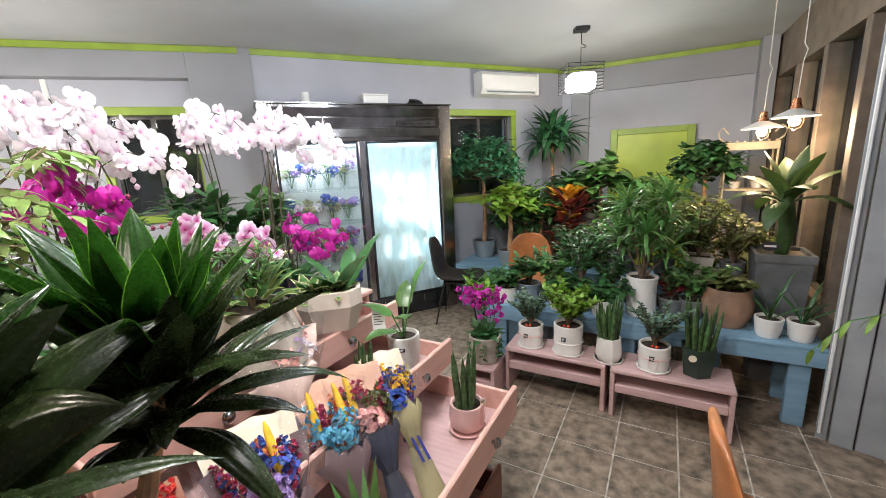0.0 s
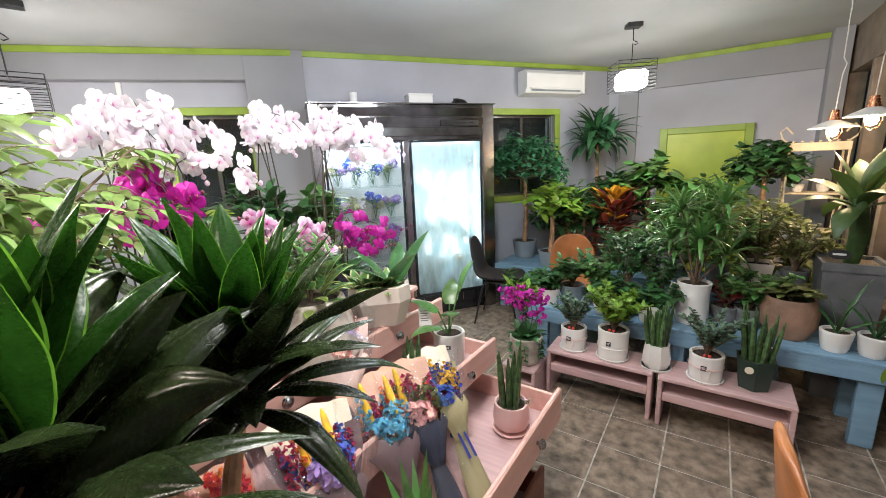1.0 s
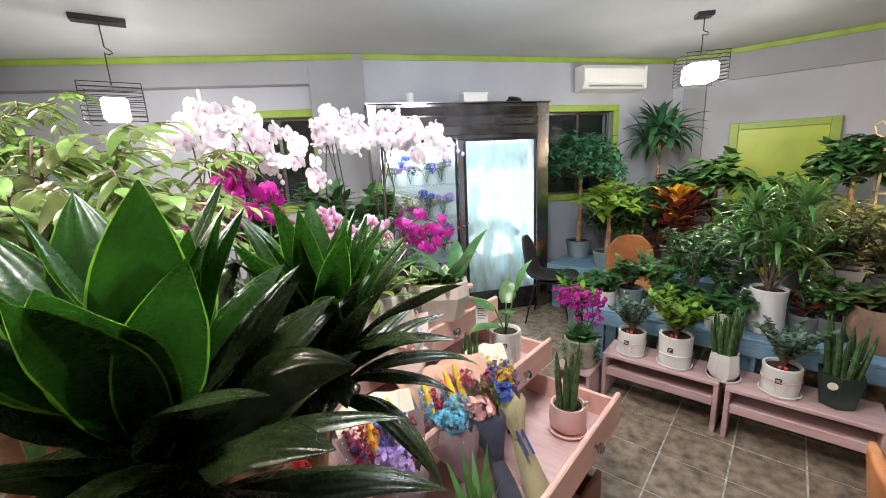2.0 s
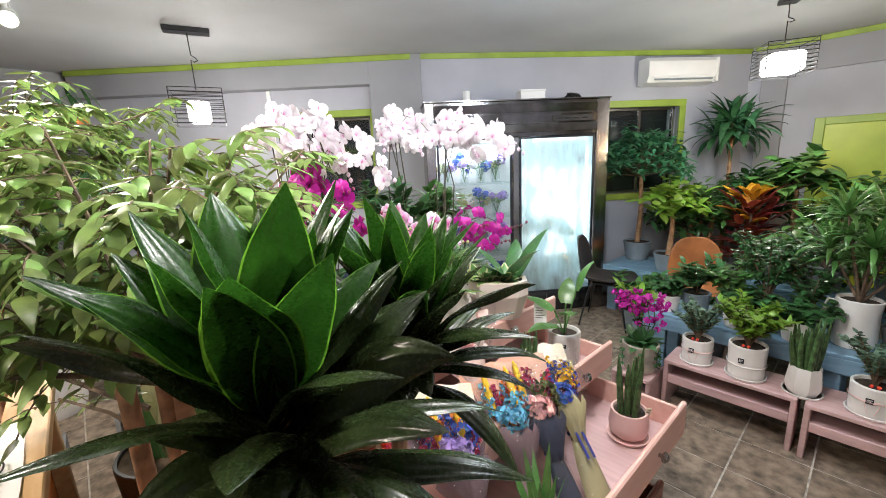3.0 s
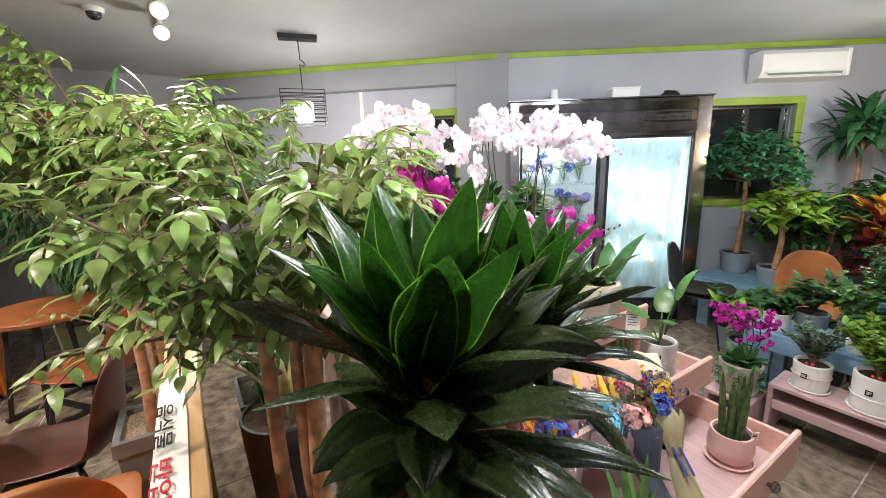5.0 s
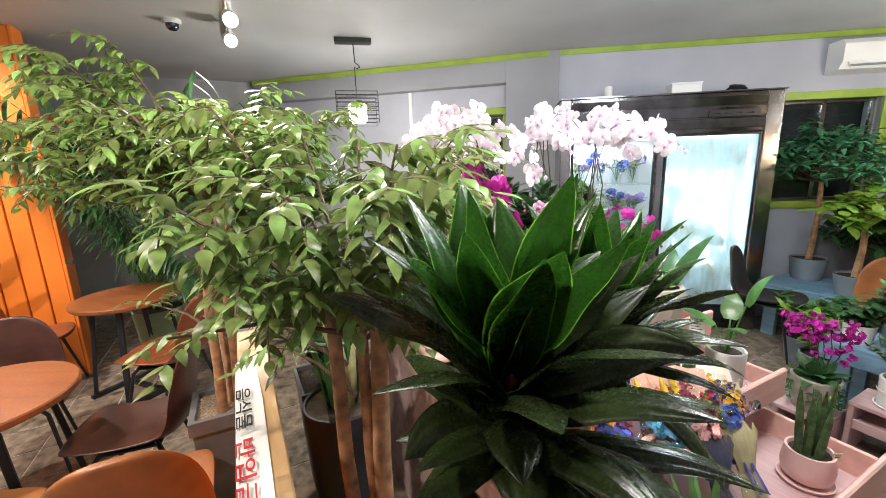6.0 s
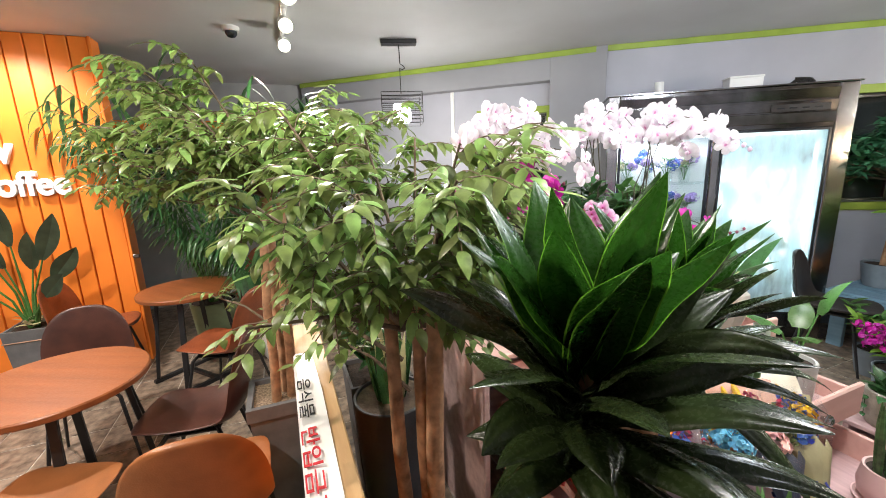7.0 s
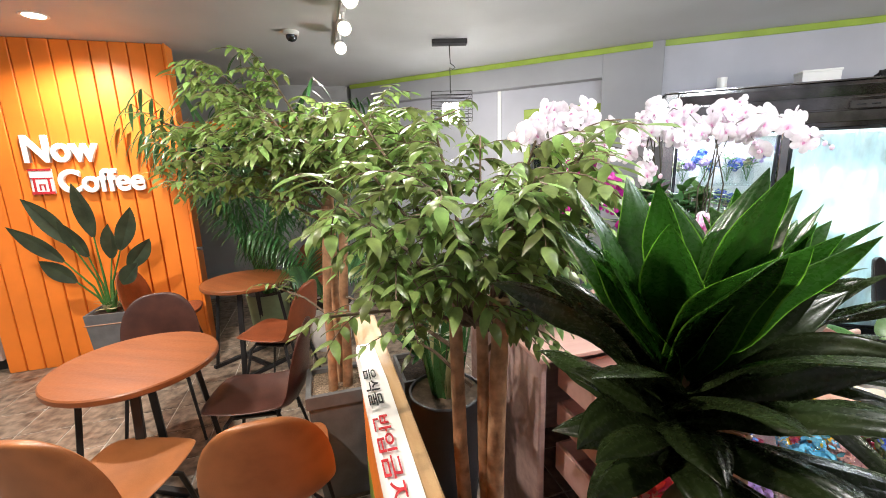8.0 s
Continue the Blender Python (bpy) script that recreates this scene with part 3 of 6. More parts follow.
cage_pendant(-0.72, 3.74, 2.23, 28, 0.30, 0.12, 0.36)
cage_pendant(-3.72, 0.50, 2.09, 75, 0.34, 0.30, 0.22)


def copper_pendant(x, y, z):
    p = thing("shade_pendant", "white dish shade pendant with a copper neck and warm bulb", "pendant lamp", x, y, z, group="shop-window pendants")
    part("shade", Mesh().lathe([(0.03, 0.06), (0.05, 0.05), (0.13, 0.012), (0.132, 0.006), (0.12, 0.006), (0.04, 0.04)], 28), M_WHITE, p, "shallow white enamel shade")
    part("neck", Mesh().lathe([(0.0, 0.13), (0.022, 0.125), (0.028, 0.09), (0.035, 0.055), (0.02, 0.05)], 16), M_COPPER, p, "copper neck")
    part("bulb", Mesh().lathe([(0.0, -0.055), (0.025, -0.045), (0.034, -0.02), (0.026, 0.012), (0.015, 0.04)], 16), M_BULB, p, "glowing warm bulb")
    for k in range(3):
        a = k * 2.094
        part("guard", Mesh().tube([(0.05 * math.cos(a) * s, 0.05 * math.sin(a) * s, zz) for s, zz in ((0.8, 0.03), (1, -0.02), (0.7, -0.06), (0, -0.078))], 0.0025, 5), M_COPPER, p)
    part("cord", Mesh().tube([(0, 0, 0.12), (0.006, 0, 0.35), (0.02, 0, 0.42), (0.0, 0, 0.46), (0, 0, CEIL - z)], 0.0035), M_CORD, p, "white twisted cord")
    part("ceiling_cup", Mesh().lathe([(0, CEIL - z - 0.03), (0.04, CEIL - z - 0.03), (0.05, CEIL - z)], 16), M_WHITE, p)


copper_pendant(0.72, 3.4, 1.75)
copper_pendant(0.60, 3.7, 1.70)


def spot(x, y, aim):
    p = thing("track_spot", "white ceiling spotlight, lit warm", "spotlight", x, y, CEIL, 0, "track spots")
    part("bracket", Mesh().tube([(0, 0, 0), (0, 0, -0.08)], 0.012, 8), M_WHITE, p)
    m = Matrix.Translation((0, 0, -0.12)) @ Vector(aim).to_track_quat("Z", "Y").to_matrix().to_4x4()
    part("can", Mesh().lathe([(0, -0.07), (0.04, -0.068), (0.045, -0.05), (0.047, 0.06), (0.042, 0.06), (0.04, 0.045)], 20, m), M_WHITE, p, "white cylinder head")
    part("lens", Mesh().disc(0.04, 0.048, 20, m), M_SPOTGLOW, p, "glowing lens")


for sx in (-3.18, -3.63, -2.7):
    spot(sx, -0.42, (0.9, 0.03, -0.42))
solo("spot_track", Mesh().box(-4.0, -2.5, -0.44, -0.40, CEIL - 0.03, CEIL, 0.003), M_WHITE, "white ceiling track of the spotlights", "track", kind="structure")
p = thing("dome_camera", "small white ceiling dome camera", "security camera", -3.74, -0.77, CEIL)
part("base", Mesh().lathe([(0, -0.03), (0.055, -0.03), (0.06, 0)], 20), M_WHITE, p)
part("dome", Mesh().lathe([(0.042, -0.03), (0.04, -0.05), (0.025, -0.068), (0, -0.075)], 20), M_STEEL_DARK, p, "dark dome")
for dx, dy in ((-3.73, -2.35), (-2.3, -2.3), (-1.0, -1.7)):
    p = thing("downlight", "round recessed ceiling downlight, lit", "downlight", dx, dy, CEIL, group="downlights")
    part("ring", Mesh().lathe([(0.06, -0.004), (0.075, -0.006), (0.08, 0)], 24), M_WHITE, p)
    part("lens", Mesh().disc(0.06, -0.003, 24), M_SPOTGLOW, p, "glowing lens")

# wall air conditioner on the cooler wall
p = thing("air_conditioner", "white wall-mounted air conditioner above the window", "air conditioner", 0, 0, 0)
p.matrix_world = A @ pose(2.74, -0.005, 2.28)
part("body", Mesh().add([(sx * 0.39, y, z) for sx in (-1, 1) for y, z in ((0, 0), (-0.15, 0.02), (-0.19, 0.08), (-0.19, 0.22), (-0.15, 0.26), (0, 0.26))],
     [(0, 1, 7, 6), (1, 2, 8, 7), (2, 3, 9, 8), (3, 4, 10, 9), (4, 5, 11, 10), (5, 0, 6, 11), (5, 4, 3, 2, 1, 0), (6, 7, 8, 9, 10, 11)]), M_WHITE, p)
part("louvre", Mesh().box(-0.33, 0.33, -0.196, -0.188, 0.035, 0.05, 0.002), M_BLUEGREY, p, "dark air slot")
part("louvre", Mesh().box(-0.35, 0.35, -0.203, -0.191, 0.055, 0.075, 0.003), M_WHITE, p)
part("end_cap", Mesh().box(0.36, 0.395, -0.196, -0.01, 0.015, 0.25, 0.006), M_WHITE, p)

# ---- flower cooler ----
F = thing("flower_cooler", "polished steel flower cooler with frosted and clear glass doors", "flower cooler", -3.03, 2.17, 0, 54)
FW, FH, FD = 1.80, 2.13, 0.42
part("back_panel", Mesh().box(0, FW, FD - 0.03, FD, 0.1, FH, 0.002), M_WHITE, F)
for bx in ((0, 0.09), (FW - 0.13, FW)):
    part("side_post", Mesh().box(bx[0], bx[1], 0, FD - 0.03, 0.0, FH, 0.006), M_STEEL, F, "polished steel post")
part("mullion", Mesh().box(0.835, 0.895, 0, 0.06, 0.22, 1.80, 0.006), M_STEEL, F, "polished steel mullion")
part("header", Mesh().box(0.09, FW - 0.13, 0.004, FD - 0.03, 1.80, FH, 0.006), M_HEADER, F, "mirror-steel header")
for k in range(3):
    part("header_strip", Mesh().box(0, FW - 0.22, -0.005, 0.004, -0.04, 0.04, 0.004, pose(0.09, -0.001, 1.878 + k * 0.092, (-7, 5, 12)[k])), M_HEADER, F)
part("control_panel", Mesh().box(1.22, 1.62, -0.014, -0.007, 1.93, 1.985, 0.002), M_BLACK, F, "dark control panel")
for k in range(4):
    part("indicator", Mesh().box(1.26 + k * 0.085, 1.31 + k * 0.085, -0.017, -0.0145, 1.95, 1.96, 0), M_STEEL_DARK, F)
part("cornice", Mesh().box(-0.01, FW + 0.01, -0.015, FD, FH, FH + 0.012, 0.003), M_STEEL, F)
part("kick_panel", Mesh().box(0.09, FW - 0.13, 0.03, FD - 0.05, 0.0, 0.10, 0.004), M_STEEL_DARK, F)
part("bottom_rail", Mesh().box(0.09, FW - 0.13, 0.004, 0.06, 0.10, 0.22, 0.004), M_STEEL_DARK, F)
for k in range(6):
    part("rail_slat", Mesh().box(0.3 + k * 0.22, 0.31 + k * 0.22, -0.004, 0.003, 0.12, 0.2, 0.001), M_STEEL, F)
part("floor_plate", Mesh().box(0.09, FW - 0.13, 0.06, FD - 0.03, 0.18, 0.22, 0.002), M_STEEL, F)
for x0, x1, m, lab in ((0.10, 0.83, M_GLASS, "clear glass door"), (0.90, 1.665, M_FROST, "misted glass door")):
    dr = part("cooler_door", Mesh().box(x0 + 0.02, x1 - 0.02, 0.018, 0.024, 0.24, 1.78, 0), m, F, lab)
    dr.visible_shadow = m is not M_GLASS
    for bx in ((x0, x0 + 0.02, 0.22, 1.80), (x1 - 0.02, x1, 0.22, 1.80), (x0 + 0.02, x1 - 0.02, 0.22, 0.24), (x0 + 0.02, x1 - 0.02, 1.78, 1.80)):
        part("door_frame", Mesh().box(bx[0], bx[1], 0.006, 0.035, bx[2], bx[3], 0.003), M_STEEL_DARK, dr)
for z in (0.62, 1.02, 1.36):
    part("shelf", Mesh().box(0.12, FW - 0.15, 0.12, FD - 0.04, z, z + 0.012, 0.002), M_GLASS, F, "glass shelf")
part("light_tube", Mesh().tube([(0.14, 0.08, 1.775), (FW - 0.18, 0.08, 1.775)], 0.012, 8), M_COOLTUBE, F, "glowing tube")
part("light_tube", Mesh().tube([(FW - 0.17, 0.10, 0.3), (FW - 0.17, 0.10, 1.7)], 0.012, 8), M_COOLTUBE, F, "glowing tube")
lamp("AREA", "cooler_tube_light", F.matrix_world @ pose(1.36, FD - 0.06, 1.0, 90), 6.5, COOL, 0.62, 0.95)
lamp("AREA", "cooler_tube_light", F.matrix_world @ pose(0.47, 0.16, 1.77), 13, COOL, 0.66, 0.12)
# box and clutter on top of the cooler
p = thing("storage_box", "small white carton lying on top of the cooler", "box", 0, 0, 0)
p.matrix_world = F.matrix_world @ pose(1.05, 0.12, FH + 0.012)
part("carton", Mesh().box(-0.12, 0.12, -0.07, 0.07, 0, 0.075, 0.003), M_WHITE, p)
part("lid", Mesh().box(-0.125, 0.125, -0.075, 0.075, 0.075, 0.092, 0.003), M_WHITE, p)
p = thing("black_bundle", "crumpled black cable bundle on top of the cooler", "cable", 0, 0, 0)
p.matrix_world = F.matrix_world @ pose(1.47, 0.1, FH + 0.014)
for k in range(9):
    a = k * 0.8
    part("cable", Mesh().tube([(0.08 * math.cos(a + j), 0.05 * math.sin(a * 1.3 + j), 0.012 + 0.035 * abs(math.sin(j * 1.1 + k))) for j in range(6)], 0.007, 5), M_BLACK, p)
p = thing("paper_roll", "small white paper roll standing on the cooler", "paper roll", 0, 0, 0)
p.matrix_world = F.matrix_world @ pose(0.42, 0.12, FH + 0.012)
part("roll", Mesh().lathe([(0, 0), (0.035, 0), (0.035, 0.10), (0, 0.10)], 18), M_WHITE, p)


def cluster(me, centre, radius, count, size, flat=1.0):
    """Many small petals facing outward round a centre."""
    for _ in range(count):
        u = Vector((rng.gauss(0, 1), rng.gauss(0, 1), rng.gauss(0.35, 1))).normalized()
        c = Vector(centre) + Vector((u.x * radius, u.y * radius, u.z * radius * flat)) * rng.uniform(0.7, 1.0)
        s = size * rng.uniform(0.7, 1.2)
        q = u.to_track_quat("Z", "Y").to_matrix().to_4x4()
        m = Matrix.Translation(c) @ q @ pose(0, 0, 0, rng.uniform(-35, 35), rng.uniform(-35, 35), rng.uniform(0, 360))
        me.add([(0, 0, -0.1 * s), (s * 0.5, s * 0.3, 0.15 * s), (0, s, 0.1 * s), (-s * 0.5, s * 0.3, 0.15 * s), (s * 0.3, -s * 0.5, 0.15 * s), (-s * 0.3, -s * 0.5, 0.15 * s)],
               [(0, 1, 2, 3), (0, 4, 1), (0, 3, 5), (0, 5, 4)], m)
    return me


# cut flowers in vases on the cooler's shelves
def vase(x, y, z, material, h, count=5):
    p = thing("flower_vase", "glass vase of cut flowers on a cooler shelf", "vase of flowers", 0, 0, 0, group="vases in the cooler")
    p.matrix_world = F.matrix_world @ pose(x, y, z)
    part("vase", Mesh().lathe([(0, 0.002), (0.045, 0.002), (0.05, 0.06), (0.042, 0.13), (0.046, 0.14)], 14), M_GLASS, p)
    heads = []
    for k in range(count):
        a = k * 2.4 + x * 9
        e = (0.085 * math.cos(a) * rng.uniform(0.5, 1.2), 0.06 * math.sin(a), h * rng.uniform(0.5, 1))
        st = Mesh()
        st.tube([(0, 0, 0.02), (e[0] * 0.4, e[1] * 0.4, e[2] * 0.6), e], 0.003, 4)
        for b in range(4):
            st.blade((e[0] * 0.6, e[1] * 0.6, e[2] * 0.75), a + b * 1.6, 30, 0.09, 0.03, 60)
        part("stem", st, L_MID, p)
        heads.append(e)
    for n, e in enumerate(heads):
        part("flower_head", cluster(Mesh(), e, rng.uniform(0.03, 0.062), 46, 0.024), material if n % 2 == 0 else rng.choice((P_WHITE, P_LILAC, P_BLUE, L_CREAM, P_WHITE)), p)


pal = [P_BLUE, P_WHITE, P_LILAC, P_PINK, L_CREAM, P_BLUE, P_LILAC]
for z, hs in ((1.372, 0.30), (1.032, 0.28), (0.632, 0.32), (0.222, 0.34)):
    for k in range(4):
        vase(0.22 + k * 0.17, rng.uniform(0.2, 0.3), z, pal[(k + int(z * 10)) % 7], hs)
for z in (0.222, 0.632):
    for k in range(3):
        vase(1.02 + k * 0.22, 0.2, z, (L_CREAM, P_WHITE, P_YELLOW)[(k + int(z * 3)) % 3], 0.34)


# ---- chairs and tables ----
def shell_chair(x, y, turn, leather, label, group):
    """Bucket chair: moulded seat shell on four splayed black legs; it faces local +x."""
    c = thing("shell_chair", label, "chair", x, y, 0, turn, group)
    line = [Vector(q) for q in ((0.235, 0, 0.452), (0.17, 0, 0.458), (0.04, 0, 0.440), (-0.10, 0, 0.434), (-0.198, 0, 0.455), (-0.246, 0, 0.53), (-0.262, 0, 0.645), (-0.277, 0, 0.76), (-0.290, 0, 0.848))]
    nu, nv = 34, 18
    v, f, grid = [], [], []
    for i in range(nu + 1):
        s = 0.5 - 0.5 * math.cos(math.pi * i / nu)
        q = s * (len(line) - 1)
        k = min(len(line) - 2, int(q))
        a, b, c_, d = line[max(0, k - 1)], line[k], line[k + 1], line[min(len(line) - 1, k + 2)]
        u = q - k
        p = 0.5 * (2 * b + (c_ - a) * u + (2 * a - 5 * b + 4 * c_ - d) * u * u + (3 * b - a - 3 * c_ + d) * u ** 3)
        tan = (0.5 * ((c_ - a) + 2 * (2 * a - 5 * b + 4 * c_ - d) * u + 3 * (3 * b - a - 3 * c_ + d) * u * u)).normalized()
        nrm = Vector((0, 1, 0)).cross(tan)
        e = max(0.0, (0.20 - s) / 0.20, (s - 0.66) / 0.34)
        k = max(0.0, min(1.0, (s - 0.40) / 0.22))
        hw = (0.196 + 0.020 * k * k * (3 - 2 * k)) * max(0.0, 1 - e ** 2.15) ** (1 / 2.15)
        grid.append((p, nrm if nrm.z + nrm.x > 0 else -nrm, hw, s))
    for side in (1, -1):
        for p, nrm, hw, s in grid:
            for j in range(nv + 1):
                t = math.sin(math.pi * (j / nv - 0.5))
                rise = (0.030 + 0.018 * math.exp(-((s - 0.48) / 0.2) ** 2)) * (abs(t) * hw / 0.2) ** 2.2
                th = side * 0.015 * math.sqrt(max(0.0, 1 - t ** 4)) * min(1.0, hw / 0.08) ** 0.5
                v.append(p + Vector((0, t * hw, 0)) + nrm * (rise + th))
    M = nv + 1
    N = (nu + 1) * M
    for i in range(nu):
        for j in range(nv):
            a = i * M + j
            f.append((a, a + 1, a + M + 1, a + M))
            f.append((N + a, N + a + M, N + a + M + 1, N + a + 1))
    part("seat_shell", Mesh().add(v, f), leather, c, "moulded leather shell")
    for sx in (-1, 1):
        for sy in (-1, 1):
            part("leg", Mesh().tube([(sx * 0.10 - 0.02, sy * 0.11, 0.425), (sx * 0.13 - 0.02, sy * 0.15, 0.39), (sx * 0.21 - 0.02, sy * 0.20, 0.0)], [0.011, 0.011, 0.008], 8), M_BLACK, c, "black metal leg")
    part("under_frame", Mesh().box(-0.14, 0.10, -0.13, 0.13, 0.405, 0.418, 0.004), M_BLACK, c)
    return c


CG = "shell chairs of the coffee corner"
shell_chair(-2.33, -1.08, 262, M_LEATHER_BROWN, "dark brown leather shell chair at the round table", CG)
shell_chair(-2.88, -1.70, 10, M_LEATHER_BROWN, "dark brown leather shell chair tucked behind the round table", CG)
shell_chair(-1.735, -0.92, 181, M_LEATHER_TAN, "tan leather shell chair with its back to the plank", CG)
shell_chair(-1.86, -1.50, 160, M_LEATHER_TAN, "tan leather shell chair drawn up to the round table", CG)
shell_chair(-3.18, -1.06, 245, M_LEATHER_RUST, "rust leather shell chair at the far round table", CG)
shell_chair(-4.0, -1.99, 84, M_LEATHER_RUST, "rust leather shell chair beside the orange wall", CG)
shell_chair(-4.42, -0.86, -20, M_LEATHER_RUST, "rust leather shell chair behind the far table", CG)
shell_chair(-1.74, 3.28, 15, M_LEATHER_BLACK, "black leather shell chair in front of the cooler", "chairs among the plants")
shell_chair(-1.03, 3.42, -62, M_LEATHER_TAN, "tan leather shell chair among the plants", "chairs among the plants")
shell_chair(0.45, 1.06, 4, M_LEATHER_TAN, "tan leather shell chair standing in the aisle", "chairs among the plants")


def round_table(x, y, r, turn, label):
    t = thing("round_table", label, "table", x, y, 0, turn, "round coffee tables")
    part("tabletop", Mesh().lathe([(0, 0.708), (r - 0.006, 0.708), (r, 0.714), (r, 0.734), (r - 0.006, 0.74), (0, 0.74)], 64), M_TABLE, t, "round varnished wooden top")
    for s in (-1, 1):
        for u in (-1, 1):
            me = Mesh()
            a, b = Vector((s * 0.155, u * 0.16, 0.70)), Vector((s * 0.20, u * 0.23, 0.03))
            m = Matrix.Translation((a + b) / 2) @ (b - a).to_track_quat("Z", "Y").to_matrix().to_4x4()
            me.box(-0.018, 0.018, -0.012, 0.012, -(b - a).length / 2, (b - a).length / 2, 0.003, m)
            part("leg", me, M_BLACK, t, "black square steel leg")
        part("foot_bar", Mesh().box(s * 0.20 - 0.018, s * 0.20 + 0.018, -0.26, 0.26, 0.0, 0.03, 0.003), M_BLACK, t)
    part("foot_bar", Mesh().box(-0.182, 0.182, -0.018, 0.018, 0.001, 0.029, 0.003), M_BLACK, t)
    part("under_plate", Mesh().box(-0.19, 0.19, -0.19, 0.19, 0.698, 0.708, 0.003), M_BLACK, t)


round_table(-2.34, -1.58, 0.345, 62, "round varnished wooden coffee table with black steel legs")
round_table(-3.73, -1.31, 0.34, 40, "round varnished wooden coffee table under the palm")

# ---- pink drawer chest with its drawers pulled out in steps ----
chest = thing("drawer_chest", "pink painted drawer chest with drawers pulled out in steps", "drawer chest", 0, 0, 0)
CY0, CY1 = 0.06, 1.50
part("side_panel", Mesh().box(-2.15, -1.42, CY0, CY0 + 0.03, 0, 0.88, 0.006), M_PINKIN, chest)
part("side_panel", Mesh().box(-2.15, -1.42, CY1 - 0.03, CY1, 0, 0.88, 0.006), M_PINK, chest)
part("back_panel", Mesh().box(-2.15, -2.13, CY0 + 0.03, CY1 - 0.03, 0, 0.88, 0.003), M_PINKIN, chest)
part("top", Mesh().box(-2.17, -1.40, CY0 - 0.01, CY1 + 0.01, 0.88, 0.905, 0.006), M_PINK, chest, "pink painted top")


def drawer(x0, x1, y0, y1, z0, z1, knobs, paint=M_PINK):
    """Open drawer box from the chest (x0) to its front (x1)."""
    w = 0.022
    zb = z1 - 0.03
    front = part("drawer", Mesh().box(x1 - w, x1, y0, y1, z0, z1, 0.007), paint, chest, "pulled-out drawer")
    part("drawer_side", Mesh().box(x0, x1 - w, y0 + 0.015, y0 + 0.033, z0 + 0.01, zb, 0.004), paint, front)
    part("drawer_side", Mesh().box(x0, x1 - w, y1 - 0.033, y1 - 0.015, z0 + 0.01, zb, 0.004), paint, front)
    part("drawer_floor", Mesh().box(x0, x1 - w, y0 + 0.033, y1 - 0.033, z0 + 0.012, z0 + 0.024, 0.002), M_PINKPALE, front)
    part("drawer_back", Mesh().box(x0, x0 + 0.015, y0 + 0.033, y1 - 0.033, z0 + 0.012, zb, 0.002), paint, front)
    for ky in knobs:
        part("knob", Mesh().lathe([(0.008, 0.0), (0.009, 0.012), (0.019, 0.015), (0.023, 0.020), (0.0205, 0.023), (0.022, 0.027), (0.016, 0.031), (0.015, 0.034), (0.008, 0.038), (0, 0.039)], 18, pose(x1, ky, (z0 + z1) / 2, 0, 90, 0)), M_STEEL, front, "ribbed steel knob")


drawer(-1.45, -0.56, 0.14, 1.49, 0.37, 0.53, (0.5, 1.17))
drawer(-1.45, -0.90, 0.14, 1.49, 0.575, 0.71, (0.5, 1.2))
drawer(-1.45, -1.22, 0.14, 1.49, 0.74, 0.87, (0.5, 1.1))
drawer(-1.45, -0.57, 0.60, 1.30, 0.06, 0.24, (0.9,), M_REDWOOD)

# ---- benches ----
def pink_bench(x0, x1, y0, y1, z, name_label):
    b = thing("plant_bench", name_label, "bench", x0, y0, 0, group="pink plant benches")
    w, d = x1 - x0, y1 - y0
    part("seat_board", Mesh().box(0, w, 0, d, z - 0.024, z, 0.004), M_PINKPALE, b)
    for a in (0.0, w - 0.026):
        part("end_panel", Mesh().box(a, a + 0.026, 0.004, d - 0.004, 0, z - 0.024, 0.004), M_PINKPALE, b)
    part("stretcher", Mesh().box(0.026, w - 0.026, 0.012, 0.034, z - 0.155, z - 0.10, 0.004), M_PINKPALE, b)
    part("lower_board", Mesh().box(0.026, w - 0.026, 0.034, d - 0.03, z - 0.14, z - 0.118, 0.003), M_PINKPALE, b)


pink_bench(-0.90, -0.255, 2.24, 2.49, 0.315, "pale pink wooden bench carrying three white pots")
pink_bench(-0.225, 0.40, 2.22, 2.49, 0.315, "pale pink wooden bench with a dark green pot")
pink_bench(-1.16, -0.92, 2.08, 2.34, 0.215, "low pale pink stool under the ribbed pot")


def blue_bench(x0, x1, y0, y1, z, label):
    b = thing("blue_bench", label, "bench", x0, y0, 0, group="blue benches")
    w, d = x1 - x0, y1 - y0
    n = 3
    for k in range(n):
        part("seat_board", Mesh().box(0, w, d * k / n + 0.003, d * (k + 1) / n - 0.003, z - 0.022, z, 0.004), M_BLUE, b)
    part("apron", Mesh().box(0.0, w, 0.0 + 0.004, 0.026, z - 0.115, z - 0.022, 0.004), M_BLUE, b)
    part("apron", Mesh().box(0.0, w, d - 0.026, d - 0.004, z - 0.115, z - 0.022, 0.004), M_BLUE, b)
    for a in (0.05, w / 2 - 0.05, w - 0.15):
        for y in (0.028, d - 0.072):
            part("leg", Mesh().box(a, a + 0.10, y, y + 0.045, 0, z - 0.024, 0.004), M_BLUE, b)


blue_bench(-1.15, 0.82, 2.53, 2.92, 0.50, "pale blue wooden bench crowded with potted plants")
blue_bench(-0.75, 0.47, 3.05, 3.45, 0.66, "taller pale blue bench behind the front one")
blue_bench(-1.97, -1.10, 3.60, 4.20, 0.48, "pale blue wooden bench under the window with potted trees")


